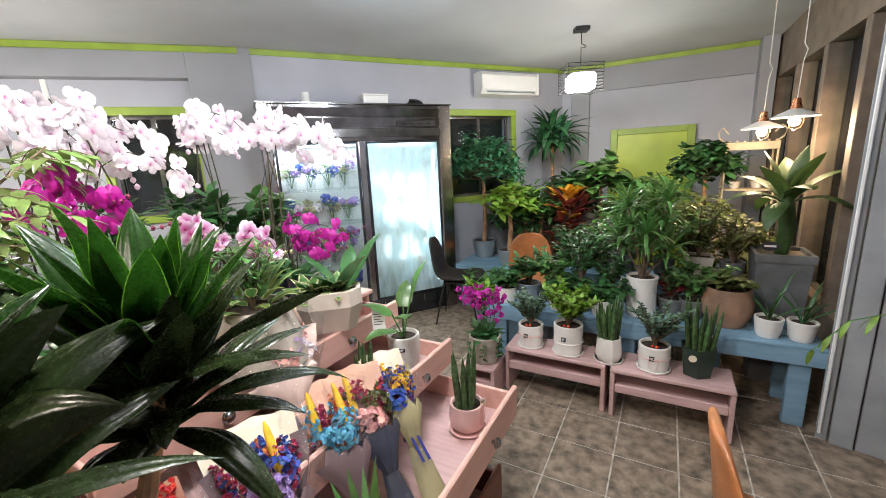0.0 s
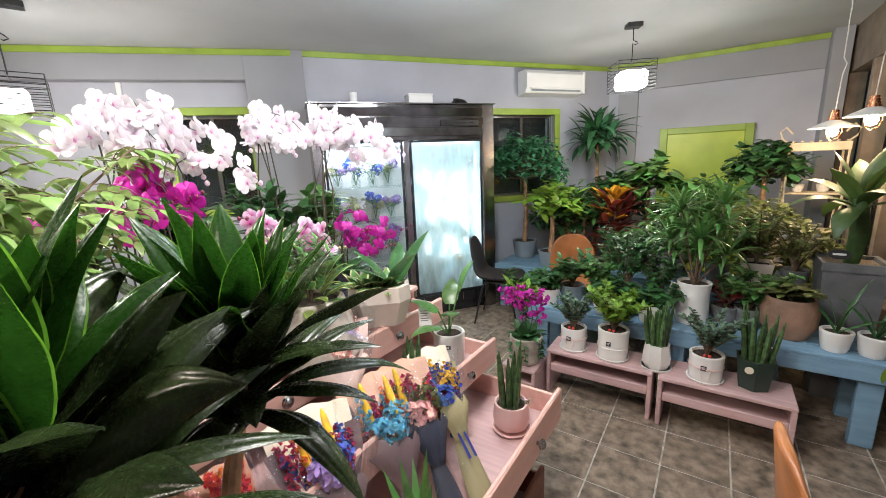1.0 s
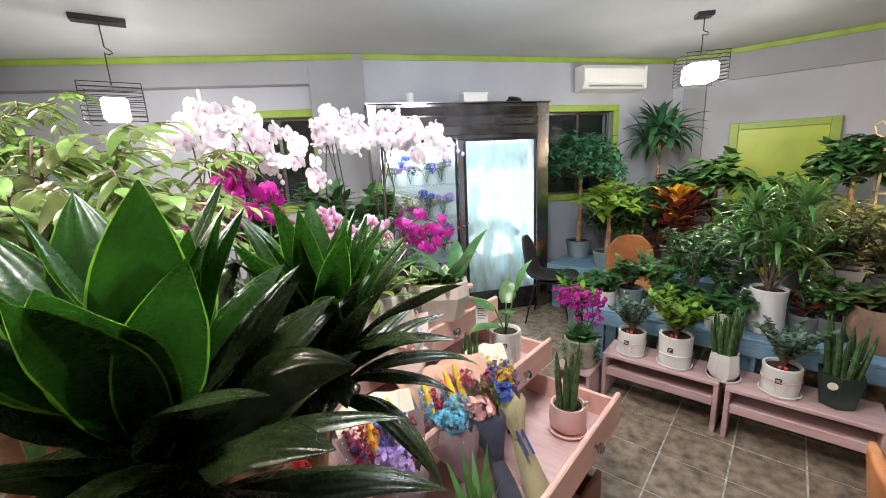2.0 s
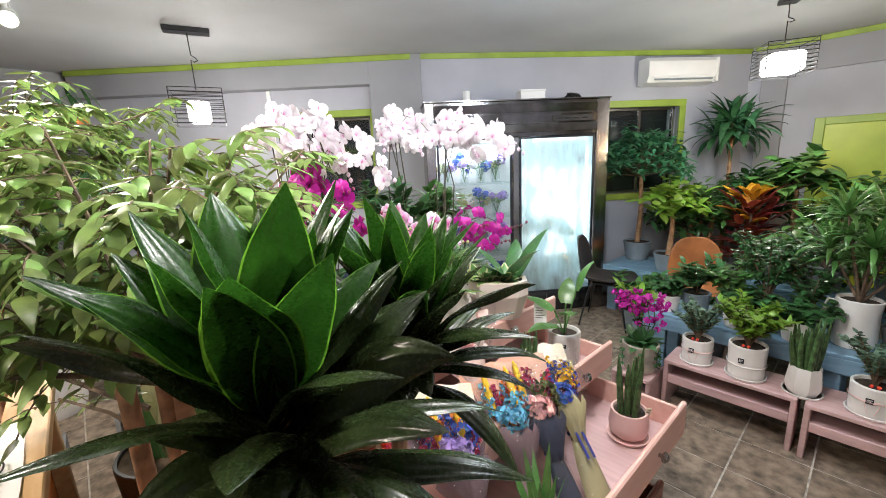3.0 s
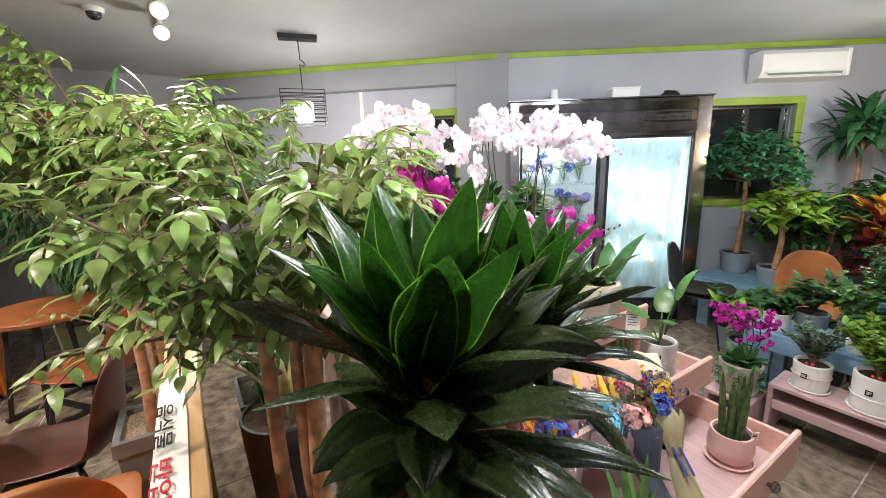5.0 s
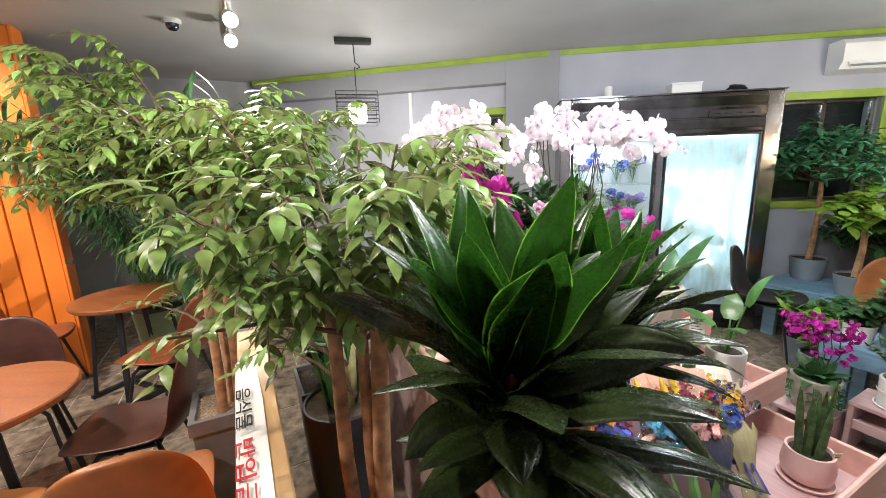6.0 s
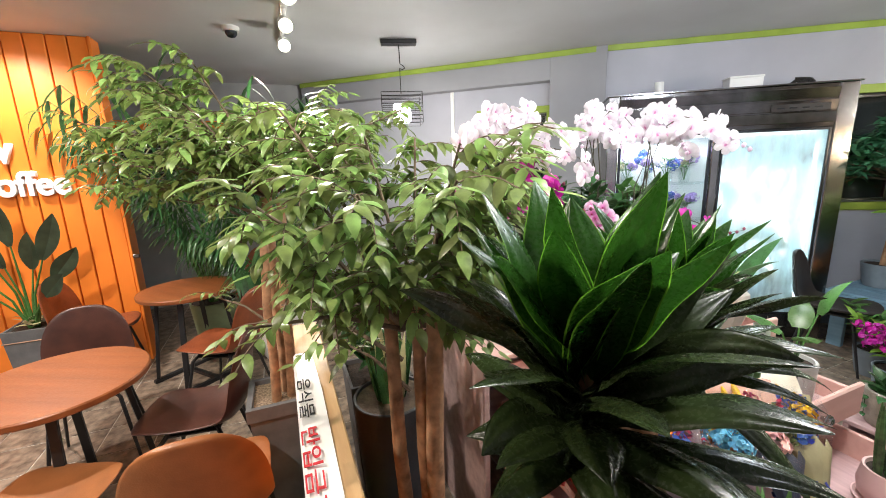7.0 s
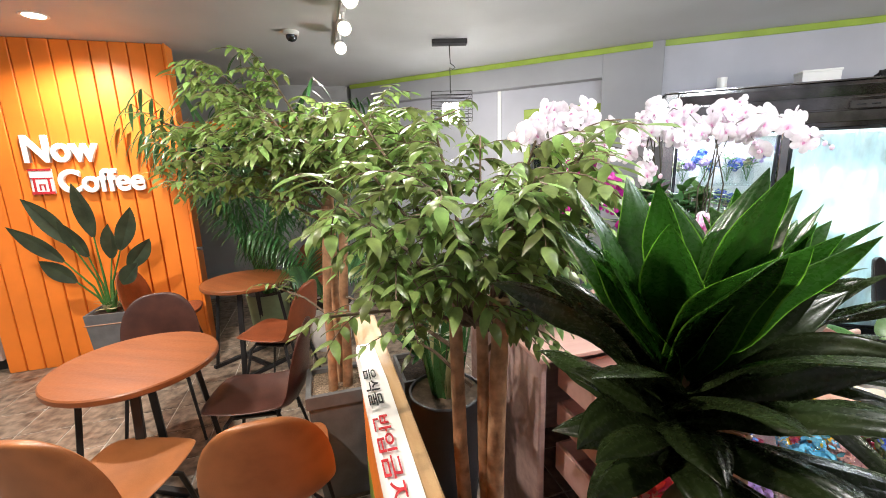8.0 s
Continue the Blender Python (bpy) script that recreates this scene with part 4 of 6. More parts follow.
# ---- plants ----
def pot_round(p, r0, r1, h, material, saucer=0.0, n=28, label=""):
    prof = [(0.0, 0.004), (r0 * 0.96, 0.002), (r0, 0.012)]
    for k in range(1, 6):
        s = k / 6
        prof.append((r0 + (r1 - r0) * s ** 0.85, h * s))
    prof += [(r1, h - 0.004), (r1 - 0.003, h), (r1 - 0.012, h), (r1 - 0.015, h - 0.02)]
    part("pot", Mesh().lathe(prof, n), material, p, label)
    part("soil", Mesh().disc(r1 - 0.012, h - 0.016, n), M_SOIL, p)
    if saucer:
        part("saucer", Mesh().lathe([(0, 0.003), (saucer, 0.002), (saucer + 0.006, 0.014), (saucer, 0.016), (saucer - 0.006, 0.006)], n), material, p)


def pot_square(p, w0, w1, h, material, top=M_SOIL, rim=0.0):
    q = math.sqrt(0.5)
    part("pot", Mesh().lathe([(0, 0.002), (w0 * q, 0.002), (w1 * q, h - rim), *(((w1 * q + 0.014, h - rim), (w1 * q + 0.014, h)) if rim else ((w1 * q, h),)), (w1 * q - 0.02, h), (w1 * q - 0.025, h - 0.03)], sides=4), material, p)
    part("soil", Mesh().disc(w1 * q - 0.018, h - 0.022, 4), top, p)


def bush(p, base_z, stems, height, spread, count, leaf, width, material, stem_mat=M_BARKDARK, droop=50, pitch=30, start=0.3):
    """Stems that rise and spread, set with leaves all along their upper part."""
    me = Mesh()
    for k in range(stems):
        a = 2 * math.pi * k / stems + rng.uniform(-0.4, 0.4)
        e = Vector((math.cos(a) * spread * rng.uniform(0.3, 1), math.sin(a) * spread * rng.uniform(0.3, 1), height * rng.uniform(0.6, 1)))
        pts = [Vector((e.x * s ** 1.5, e.y * s ** 1.5, base_z + e.z * s)) for s in (0, 0.3, 0.6, 0.85, 1)]
        part("stem", Mesh().tube(pts, [0.005, 0.0045, 0.004, 0.003, 0.002], 5), stem_mat, p)
        for n in range(count):
            s = start + (1 - start) * (n + rng.random()) / count
            i = min(3, int(s * 4))
            q = pts[i].lerp(pts[i + 1], s * 4 - i)
            me.blade(q, rng.uniform(0, 6.283), pitch + rng.uniform(-25, 25), leaf * rng.uniform(0.7, 1.15), width * rng.uniform(0.8, 1.15), droop * rng.uniform(0.6, 1.3), 0.2, 4)
    return part("foliage", me, material, p)


def rosette(me, c, n, length, width, p0, p1, droop, seg=6, shape=0.75, fold=0.3):
    for k in range(n):
        s = k / max(1, n - 1)
        me.blade(c, k * 2.39996 + rng.uniform(-0.2, 0.2), p0 + (p1 - p0) * s + rng.uniform(-6, 6), length * rng.uniform(0.8, 1.1) * (1 - 0.25 * abs(s - 0.4)), width * rng.uniform(0.85, 1.1), droop * rng.uniform(0.6, 1.4) * (1.2 - s * 0.6), fold, seg, shape)


def spears(p, z, n, h, r):
    for k in range(n):
        a = k * 2.4
        rr = r * math.sqrt((k + 0.5) / n)
        b = Vector((rr * math.cos(a), rr * math.sin(a), z))
        hh = h * rng.uniform(0.65, 1)
        t = b + Vector((rr * 0.6 * math.cos(a), rr * 0.6 * math.sin(a), hh))
        part("leaf", Mesh().tube([b, b.lerp(t, 0.3), b.lerp(t, 0.7), t], [0.012, 0.013, 0.011, 0.0025], 8), L_STUCKY, p)


def tag_card(p, m, w=0.028, h=0.028, ink=True):
    c = part("label", Mesh().box(-w / 2, w / 2, -0.001, 0.001, -h / 2, h / 2, 0, m), M_INK if ink else M_PAPER, p, "small printed label")
    for k in range(3):
        part("print_line", Mesh().box(-w * 0.35, w * 0.35 - 0.004 * k, -0.0018, -0.0011, h * (0.22 - 0.2 * k) - 0.0012, h * (0.22 - 0.2 * k) + 0.0012, 0, m), M_WHITE if ink else M_INK, c)


G = "small pots on the pink benches"
for x, y, r, h, kind_ in ((-0.75, 2.35, 0.084, 0.16, "eu"), (-0.50, 2.345, 0.093, 0.20, "bright"), (-0.0, 2.33, 0.086, 0.16, "eu")):
    p = thing("potted_plant", {"eu": "white pot of grey-green small-leaved plant tied with string", "bright": "white two-tier pot of bright green leafy plant"}[kind_], "potted plant", x, y, 0.315, 0, G)
    pot_round(p, r * 0.93, r, h, M_WHITEPOT, r * 1.02)
    if kind_ == "eu":
        bush(p, h - 0.02, 17, 0.27, 0.18, 30, 0.034, 0.027, L_GREYGREEN, droop=30)
        part("string", Mesh().lathe([(r + 0.001, h * 0.55), (r + 0.004, h * 0.57), (r + 0.001, h * 0.6)], 28), M_PINKPOT, p, "pink string bow")
    else:
        bush(p, h - 0.02, 22, 0.28, 0.20, 30, 0.058, 0.027, L_BRIGHT, droop=50)
        part("band", Mesh().lathe([(r + 0.0005, h * 0.42), (r + 0.004, h * 0.44), (r + 0.0005, h * 0.46)], 28), M_WHITEPOT, p)
    tag_card(p, pose(-0.01, -r - 0.002, h * 0.62))
    for sx in (-1, 1):
        part("bead", Mesh().lathe([(0, -0.009), (0.008, -0.005), (0.009, 0.003), (0, 0.01)], 8, pose(sx * 0.012, -r * 0.75, h + 0.008, 20 * sx)), P_RED, p, "small red bead")
        if kind_ == "eu":
            part("bow_tail", Mesh().tube([(0, -r - 0.003, h * 0.58), (sx * 0.022, -r - 0.006, h * 0.66), (sx * 0.026, -r - 0.004, h * 0.5), (sx * 0.012, -r - 0.004, h * 0.22)], 0.0016, 5), M_PINKPOT, p)
p = thing("potted_plant", "white faceted pot of upright spear leaves", "potted plant", -0.25, 2.34, 0.315, 0, G)
part("pot", Mesh().lathe([(0, 0.003), (0.062, 0.003), (0.082, 0.05), (0.070, 0.155), (0.06, 0.155), (0.057, 0.14)], sides=8), M_WHITEPOT, p, "white faceted pot")
part("saucer", Mesh().lathe([(0, 0), (0.082, 0), (0.088, 0.012), (0.08, 0.012)], 24), M_WHITEPOT, p)
part("soil", Mesh().disc(0.06, 0.142, 16), M_SOIL, p)
spears(p, 0.14, 13, 0.31, 0.055)
p = thing("potted_plant", "dark green hexagonal pot of spear leaves with a round tag", "potted plant", 0.22, 2.36, 0.315, 0, G)
part("pot", Mesh().lathe([(0, 0.003), (0.075, 0.003), (0.098, 0.175), (0.086, 0.175), (0.082, 0.15)], sides=6), M_GREENPOT, p, "dark green hexagonal pot")
part("gravel_top", Mesh().disc(0.083, 0.158, 6), M_GRAVEL, p)
spears(p, 0.155, 15, 0.30, 0.065)
part("tag", Mesh().lathe([(0, -0.001), (0.02, -0.001), (0.02, 0.001), (0, 0.001)], 18, pose(-0.03, -0.092, 0.13, 90)), M_PAPER, p, "round paper tag")
tag_card(p, pose(0.03, -0.03, 0.26, 0, 12), 0.06, 0.012, False)

# ribbed pot with purple flowers on the low stool
p = thing("potted_plant", "ribbed grey pot with purple orchid and dark round leaves", "potted plant", -1.03, 2.20, 0.215)
part("pot", Mesh().lathe([(0, 0.003), (0.085, 0.003)] + [(0.09 + 0.02 * k / 10 + 0.003 * (k % 2), 0.01 + 0.018 * k) for k in range(11)] + [(0.10, 0.195), (0.095, 0.17)], 30), M_CONCRETE, p, "ribbed grey pot")
part("soil", Mesh().disc(0.10, 0.178, 24), M_SOIL, p)
me = Mesh()
rosette(me, (0, 0, 0.18), 16, 0.17, 0.10, 8, 62, 50, 8, 0.62, 0.2)
for k in range(7):
    me.tube([(0.09 * math.cos(k), 0.09 * math.sin(k), 0.18), (0.115 * math.cos(k), 0.115 * math.sin(k), 0.15), (0.118 * math.cos(k + 0.1), 0.118 * math.sin(k + 0.1), 0.05)], 0.0018, 4)
    for q in range(5):
        me.blade((0.118 * math.cos(k), 0.118 * math.sin(k), 0.16 - 0.024 * q), k + 1.3 * (-1) ** q, 0, 0.035, 0.026, 60)
for k in range(5):
    me.tube([(0.02, 0, 0.18), (0.03 * k - 0.05, 0.02, 0.33), (0.04 * k - 0.09, -0.02, 0.48)], 0.003, 5)
part("foliage", me, L_DARK, p)
for k in range(64):
    part("flower", cluster(Mesh(), (rng.uniform(-0.17, 0.13), rng.uniform(-0.09, 0.09), rng.triangular(0.31, 0.55, 0.46)), 0.015, 8, 0.020), P_MAGENTA, p, "bright purple flower")

# plants on the blue benches
p = thing("potted_plant", "white enamel jug holding a narrow-leaved dragon plant", "potted plant", -0.10, 2.72, 0.50)
part("jug", Mesh().lathe([(0, 0.003), (0.085, 0.003), (0.095, 0.05), (0.09, 0.2), (0.098, 0.27), (0.09, 0.275), (0.085, 0.25)], 28), M_WHITEPOT, p, "white enamel jug")
part("handle", Mesh().tube([(-0.09, 0, 0.24), (-0.125, 0, 0.25), (-0.135, 0, 0.20), (-0.12, 0, 0.14), (-0.092, 0, 0.12)], 0.008, 8), M_WHITEPOT, p)
part("soil", Mesh().disc(0.088, 0.255, 24), M_SOIL, p)
me = Mesh()
for k in range(9):
    st = Mesh()
    a = k * 0.8
    w = 1.0 if k < 8 else 0.2
    e = Vector((0.15 * w * math.cos(a), 0.13 * w * math.sin(a), 0.46 + 0.36 * ((k * 5) % 9) / 9 + (0.10 if k == 8 else 0)))
    st.tube([(0, 0, 0.25), e * 0.6 + Vector((0, 0, 0.1)), e], [0.009, 0.007, 0.005], 6)
    part("stem", st, M_BARKDARK, p)
    rosette(me, e, 24, 0.24, 0.026, 0, 82, 85, 6)
    rosette(me, e * 0.8 + Vector((0, 0, 0.04)), 16, 0.17, 0.024, 0, 50, 80, 5)
part("foliage", me, L_MID, p)

p = thing("potted_plant", "tan clay pot with broad trailing leaves", "potted plant", 0.38, 2.75, 0.50)
part("pot", Mesh().lathe([(0, 0.003), (0.10, 0.003), (0.135, 0.08), (0.14, 0.16), (0.115, 0.24), (0.105, 0.235), (0.10, 0.2)], 28), M_TERRA, p, "tan clay pot")
part("soil", Mesh().disc(0.105, 0.215, 20), M_SOIL, p)
bush(p, 0.21, 10, 0.10, 0.13, 9, 0.09, 0.05, L_OLIVE, droop=70)
for x in (0.57, 0.72):
    p = thing("potted_plant", "small white pot of arching narrow leaves", "potted plant", x, 2.63, 0.50, group="small white pots on the blue bench")
    pot_round(p, 0.055, 0.072, 0.115, M_WHITEPOT)
    me = Mesh()
    rosette(me, (0, 0, 0.10), 6, 0.34, 0.022, 40, 85, 55)
    part("foliage", me, L_DARK, p)
p = thing("potted_plant", "tall grey square planter with an olive spineless agave", "potted plant", 0.69, 3.16, 0)
pot_square(p, 0.21, 0.29, 0.90, M_GREYPOT, M_GRAVEL, 0.05)
part("stem", Mesh().tube([(0, 0, 0.86), (0.02, 0.01, 1.05), (0.0, 0.02, 1.27)], [0.036, 0.050, 0.036], 10), L_AGAVE, p, "smooth green stem")
for k in range(13):
    s = k / 12
    part("leaf", Mesh().blade((0, 0.02, 1.20 + 0.05 * (1 - s)), k * 2.39996 + 0.6, 84 - 62 * s, 0.34 + 0.08 * s, 0.115, 30 + 85 * s, 0.30, 12, 1.35, twist=rng.uniform(-0.25, 0.25), base=0.16), L_AGAVE, p)
part("name_tag", Mesh().lathe([(0, -0.002), (0.05, -0.002), (0.05, 0.002), (0, 0.002)], 20, pose(-0.08, -0.12, 0.95, 80) @ Matrix.Diagonal((1, 0.6, 1, 1))), M_INK, p, "black oval name tag")
part("tag_lettering", Mesh().box(-0.11, -0.05, -0.128, -0.125, 0.945, 0.957, 0), M_WHITE, p)
p = thing("potted_plant", "round pot of red and green leaves", "potted plant", 0.08, 2.80, 0.50)
pot_round(p, 0.06, 0.085, 0.12, M_GREYPOT)
bush(p, 0.1, 9, 0.14, 0.13, 12, 0.07, 0.03, L_REDLEAF)
bush(p, 0.1, 9, 0.22, 0.13, 12, 0.06, 0.04, L_DARK)
p = thing("potted_plant", "pale square pot with a fine-leaved fig tree", "potted plant", 0.24, 3.2, 0.66)
pot_square(p, 0.13, 0.18, 0.17, M_CREAMPOT)
bush(p, 0.15, 16, 0.42, 0.30, 34, 0.055, 0.02, L_OLIVE, droop=70, pitch=0)
p = thing("potted_plant", "black pot with a dark glossy small-leaved shrub", "potted plant", -0.50, 2.74, 0.50)
pot_round(p, 0.075, 0.095, 0.19, M_BLACKPOT)
bush(p, 0.17, 22, 0.46, 0.27, 40, 0.048, 0.027, L_DARK, droop=60, pitch=10)
p = thing("potted_plant", "grey pot with a pale-edged small-leaved shrub", "potted plant", -0.28, 3.2, 0.66)
pot_round(p, 0.08, 0.10, 0.17, M_GREYPOT)
bush(p, 0.15, 14, 0.30, 0.24, 30, 0.035, 0.022, L_GREYGREEN, droop=50)
p = thing("potted_plant", "grey pot with deep green leaves at the bench end", "potted plant", -0.88, 2.74, 0.50)
pot_round(p, 0.07, 0.09, 0.14, M_BLUEGREY)
bush(p, 0.12, 9, 0.25, 0.16, 14, 0.08, 0.045, L_DARK)

for x, y, z, st_, hh, sp, lf, wd, mt, lab in ((-0.69, 2.76, 0.50, 14, 0.30, 0.24, 0.06, 0.035, L_MID, "green leafy pot filling the blue bench"), (-0.30, 2.76, 0.50, 15, 0.34, 0.22, 0.05, 0.03, L_DARK, "dark leafy pot beside the white jug"),
                                               (0.20, 2.78, 0.50, 12, 0.26, 0.20, 0.06, 0.035, L_MID, "green leafy pot between the clay pots"), (0.02, 3.22, 0.66, 16, 0.42, 0.30, 0.07, 0.04, L_MID, "full green pot on the taller blue bench"),
                                               (-0.56, 3.22, 0.66, 14, 0.22, 0.26, 0.06, 0.035, L_DARK, "dark green pot on the taller blue bench"), (0.45, 3.24, 0.66, 14, 0.36, 0.24, 0.06, 0.025, L_OLIVE, "olive green pot on the taller blue bench")):
    p = thing("potted_plant", lab, "potted plant", x, y, z, group="leafy pots on the blue benches")
    pot_round(p, 0.06, 0.08, 0.13, M_GREYPOT, n=20)
    bush(p, 0.11, st_, hh, sp, 26, lf, wd, mt, droop=60, pitch=15)

for x, y, lab in ((-1.02, 2.64, "small white pot of glossy dark leaves at the bench end"), (-0.62, 2.61, "small white pot of dark leaves behind the pink bench"), (-0.33, 2.60, "small white pot of trailing leaves by the jug")):
    p = thing("potted_plant", lab, "potted plant", x, y, 0.50, group="small white pots on the blue bench")
    pot_round(p, 0.06, 0.075, 0.12, M_WHITEPOT, n=20)
    bush(p, 0.10, 13, 0.16, 0.17, 18, 0.075, 0.04, L_DARK, droop=70, pitch=15)

# large plants on the floor behind the benches
GF = "large floor plants by the cooler wall"


def trunked(x, y, h_pot, r_pot, material, trunk_h, label, leaf_mat, clumps, spread, leaf, width, n=26, bark=M_BARK, z=0.0, trunks=1, droop=70):
    p = thing("potted_tree", label, "potted tree", x, y, z, group=GF)
    pot_round(p, r_pot * 0.75, r_pot, h_pot, material)
    for t in range(trunks):
        o = 0.05 * (t - (trunks - 1) / 2)
        part("trunk", Mesh().tube([(o, 0, h_pot - 0.03), (o * 1.5 + 0.012, 0.01, (h_pot + trunk_h) / 2), (o * 2, 0, trunk_h)], [0.028, 0.022, 0.017], 8), bark, p)
    me = Mesh()
    for k in range(clumps):
        a = k * 2.4
        r = spread * math.sqrt((k + 0.3) / clumps)
        e = Vector((r * math.cos(a), r * math.sin(a), trunk_h + spread * 0.9 * (1 - (r / spread) ** 2) + rng.uniform(-0.06, 0.06)))
        st = Mesh()
        st.tube([(0, 0, trunk_h - 0.04), (e.x * 0.5, e.y * 0.5, trunk_h + (e.z - trunk_h) * 0.6), e], [0.010, 0.007, 0.004], 5)
        part("branch", st, M_BARKDARK, p)
        if leaf > 0.3:
            rosette(me, e, n, leaf, width, -20, 75, droop, 8, 0.95)
            continue
        for q in range(n):
            c = e + Vector((rng.uniform(-0.07, 0.07), rng.uniform(-0.07, 0.07), rng.uniform(-0.08, 0.05)))
            me.blade(c, rng.uniform(0, 6.283), rng.uniform(-30, 50), leaf * rng.uniform(0.65, 1.1), width * rng.uniform(0.85, 1.2), droop * rng.uniform(0.5, 1.3), 0.22, 6, 0.85, twist=rng.uniform(-0.4, 0.4))
    part("foliage", me, leaf_mat, p)
    return p


trunked(-1.40, 3.76, 0.17, 0.13, M_BLUEGREY, 0.62, "grey pot with a bright green umbrella tree", L_BRIGHT, 17, 0.26, 0.15, 0.075, 10, z=0.48)
trunked(-1.80, 4.03, 0.20, 0.14, M_BLUEGREY, 0.92, "blue grey pot with a dense blue-green money tree", L_TEAL, 48, 0.42, 0.12, 0.036, 24, z=0.48)
trunked(-1.20, 4.72, 0.35, 0.17, M_WHITEPOT, 1.72, "tall corn plant with arching strap leaves", L_CORN, 7, 0.17, 0.42, 0.07, 13, droop=80)
trunked(-1.24, 4.06, 0.20, 0.11, M_WHITEPOT, 0.50, "white pot with a slender multi-stem plant", L_MID, 16, 0.26, 0.13, 0.045, 14, trunks=3, z=0.48)
trunked(-0.60, 4.35, 0.35, 0.17, M_GREYPOT, 1.26, "rubber plant with broad upright leaves", L_MID, 18, 0.27, 0.19, 0.095, 10)
trunked(-0.12, 4.1, 0.35, 0.17, M_GREYPOT, 0.92, "leafy green floor plant behind the blue bench", L_MID, 26, 0.40, 0.17, 0.05, 18)
trunked(0.33, 4.55, 0.35, 0.17, M_GREYPOT, 1.36, "dark green fiddle-leaf tree before the door wall", L_DARK, 34, 0.27, 0.12, 0.065, 16)
trunked(0.22, 3.72, 0.35, 0.16, M_GREYPOT, 0.78, "olive green shrub behind the blue bench", L_OLIVE, 30, 0.42, 0.11, 0.04, 18)
trunked(-1.0, 4.75, 0.3, 0.16, M_GREYPOT, 0.95, "green floor plant in the room corner", L_DARK, 26, 0.42, 0.18, 0.055, 18)
trunked(-0.35, 3.62, 0.32, 0.15, M_GREYPOT, 0.70, "dense green shrub between bench and croton", L_MID, 26, 0.36, 0.11, 0.05, 16)
trunked(0.62, 3.85, 0.32, 0.15, M_GREYPOT, 0.62, "reddish green shrub below the pendants", L_OLIVE, 20, 0.30, 0.12, 0.035, 16)
trunked(-1.42, 4.3, 0.32, 0.15, M_GREYPOT, 0.85, "dark leafy floor plant under the window", L_DARK, 24, 0.36, 0.16, 0.05, 16)
p = thing("potted_plant", "croton with dark red and yellow leaves", "potted plant", -0.84, 3.98, 0, group=GF)
pot_round(p, 0.12, 0.15, 0.3, M_GREYPOT)
part("stem", Mesh().tube([(0, 0, 0.28), (0.01, 0, 0.7), (0, 0, 1.15)], [0.016, 0.012, 0.008], 7), M_BARKDARK, p)
me, me2 = Mesh(), Mesh()
for k in range(110):
    z = 0.62 + 0.60 * k / 110
    a, r = k * 2.4, rng.uniform(0.0, 0.14)
    (me2 if k > 62 and k % 5 == 0 or k > 98 else me).blade((r * math.cos(a), r * math.sin(a), z), a + rng.uniform(-0.6, 0.6), rng.uniform(0, 35) + 38 * k / 110, 0.20 * rng.uniform(0.75, 1.15), 0.072, 55, 0.25, 6, 0.8, twist=rng.uniform(-0.4, 0.4))
part("foliage", me, L_REDLEAF, p, "dark red leaves")
part("top_leaves", me2, L_YELLOW, p, "yellow and orange leaves")
for x, y, z, lab in ((-1.50, 3.30, 0, "low pot of feathery bright leaves by the chair"), (-1.30, 3.05, 0, "low pot of glossy green leaves beside the stool"), (-0.86, 3.1, 0, "low pot of broad green leaves under the tan chair")):
    p = thing("potted_plant", lab, "potted plant", x, y, z, group="low pots on the floor")
    pot_round(p, 0.09, 0.12, 0.2, M_BLUEGREY)
    bush(p, 0.18, 12, 0.32, 0.24, 16, 0.12, 0.045, (L_MID, L_BRIGHT, L_DARK)[int(x * -10) % 3], droop=60)

# dark pot with feathery fronds in front of the siding
p = thing("potted_plant", "black pot of long arching feathery fronds beside the siding", "potted plant", 1.50, 2.0, 0)
pot_round(p, 0.13, 0.16, 0.22, M_BLACKPOT)
for k, (a, up, ln) in enumerate(((3.15, 80, 1.42), (1.2, 82, 1.0), (0.2, 82, 1.1), (5.2, 83, 1.0))):
    pts, q, ang = [], Vector((0.03 * math.cos(a), 0.03 * math.sin(a), 0.19)), up
    for i in range(9):
        pts.append(q.copy())
        q = q + Vector((math.cos(a) * math.cos(radians(ang)), math.sin(a) * math.cos(radians(ang)), math.sin(radians(ang)))) * ln / 8
        ang -= 6 + 4.5 * i
    fr = part("frond_stem", Mesh().tube(pts, [0.006 - 0.0005 * i for i in range(9)], 5), L_MID, p)
    me = Mesh()
    for i in range(4, 9):
        for sub in (0, 0.5):
            b = pts[i].lerp(pts[min(8, i + 1)], sub)
            for sd in (-1, 1):
                me.blade(b, a + sd * 0.7, 10 - 9 * i, 0.11 * (1.5 - 0.1 * i), 0.024, 40, 0.15, 4)
    part("frond", me, L_BRIGHT, fr)

# cream iron shelf by the shop window
p = thing("plant_shelf", "cream wrought-iron shelf with a curled crest and small pots", "shelf", 0.66, 4.55, 0)
for sx in (-0.19, 0.19):
    for sy in (-0.1, 0.1):
        part("post", Mesh().tube([(sx, sy, 0), (sx, sy, 1.62)], 0.009, 6), M_IRON, p)
    part("scroll", Mesh().tube([(sx, 0, 1.62), (sx * 1.25, 0, 1.66), (sx * 1.35, 0, 1.72), (sx * 1.15, 0, 1.76), (sx * 0.9, 0, 1.70)], 0.008, 6), M_IRON, p)
for z in (0.5, 0.85, 1.18):
    part("shelf_board", Mesh().box(-0.2, 0.2, -0.11, 0.11, z, z + 0.015, 0.003), M_IRON, p)
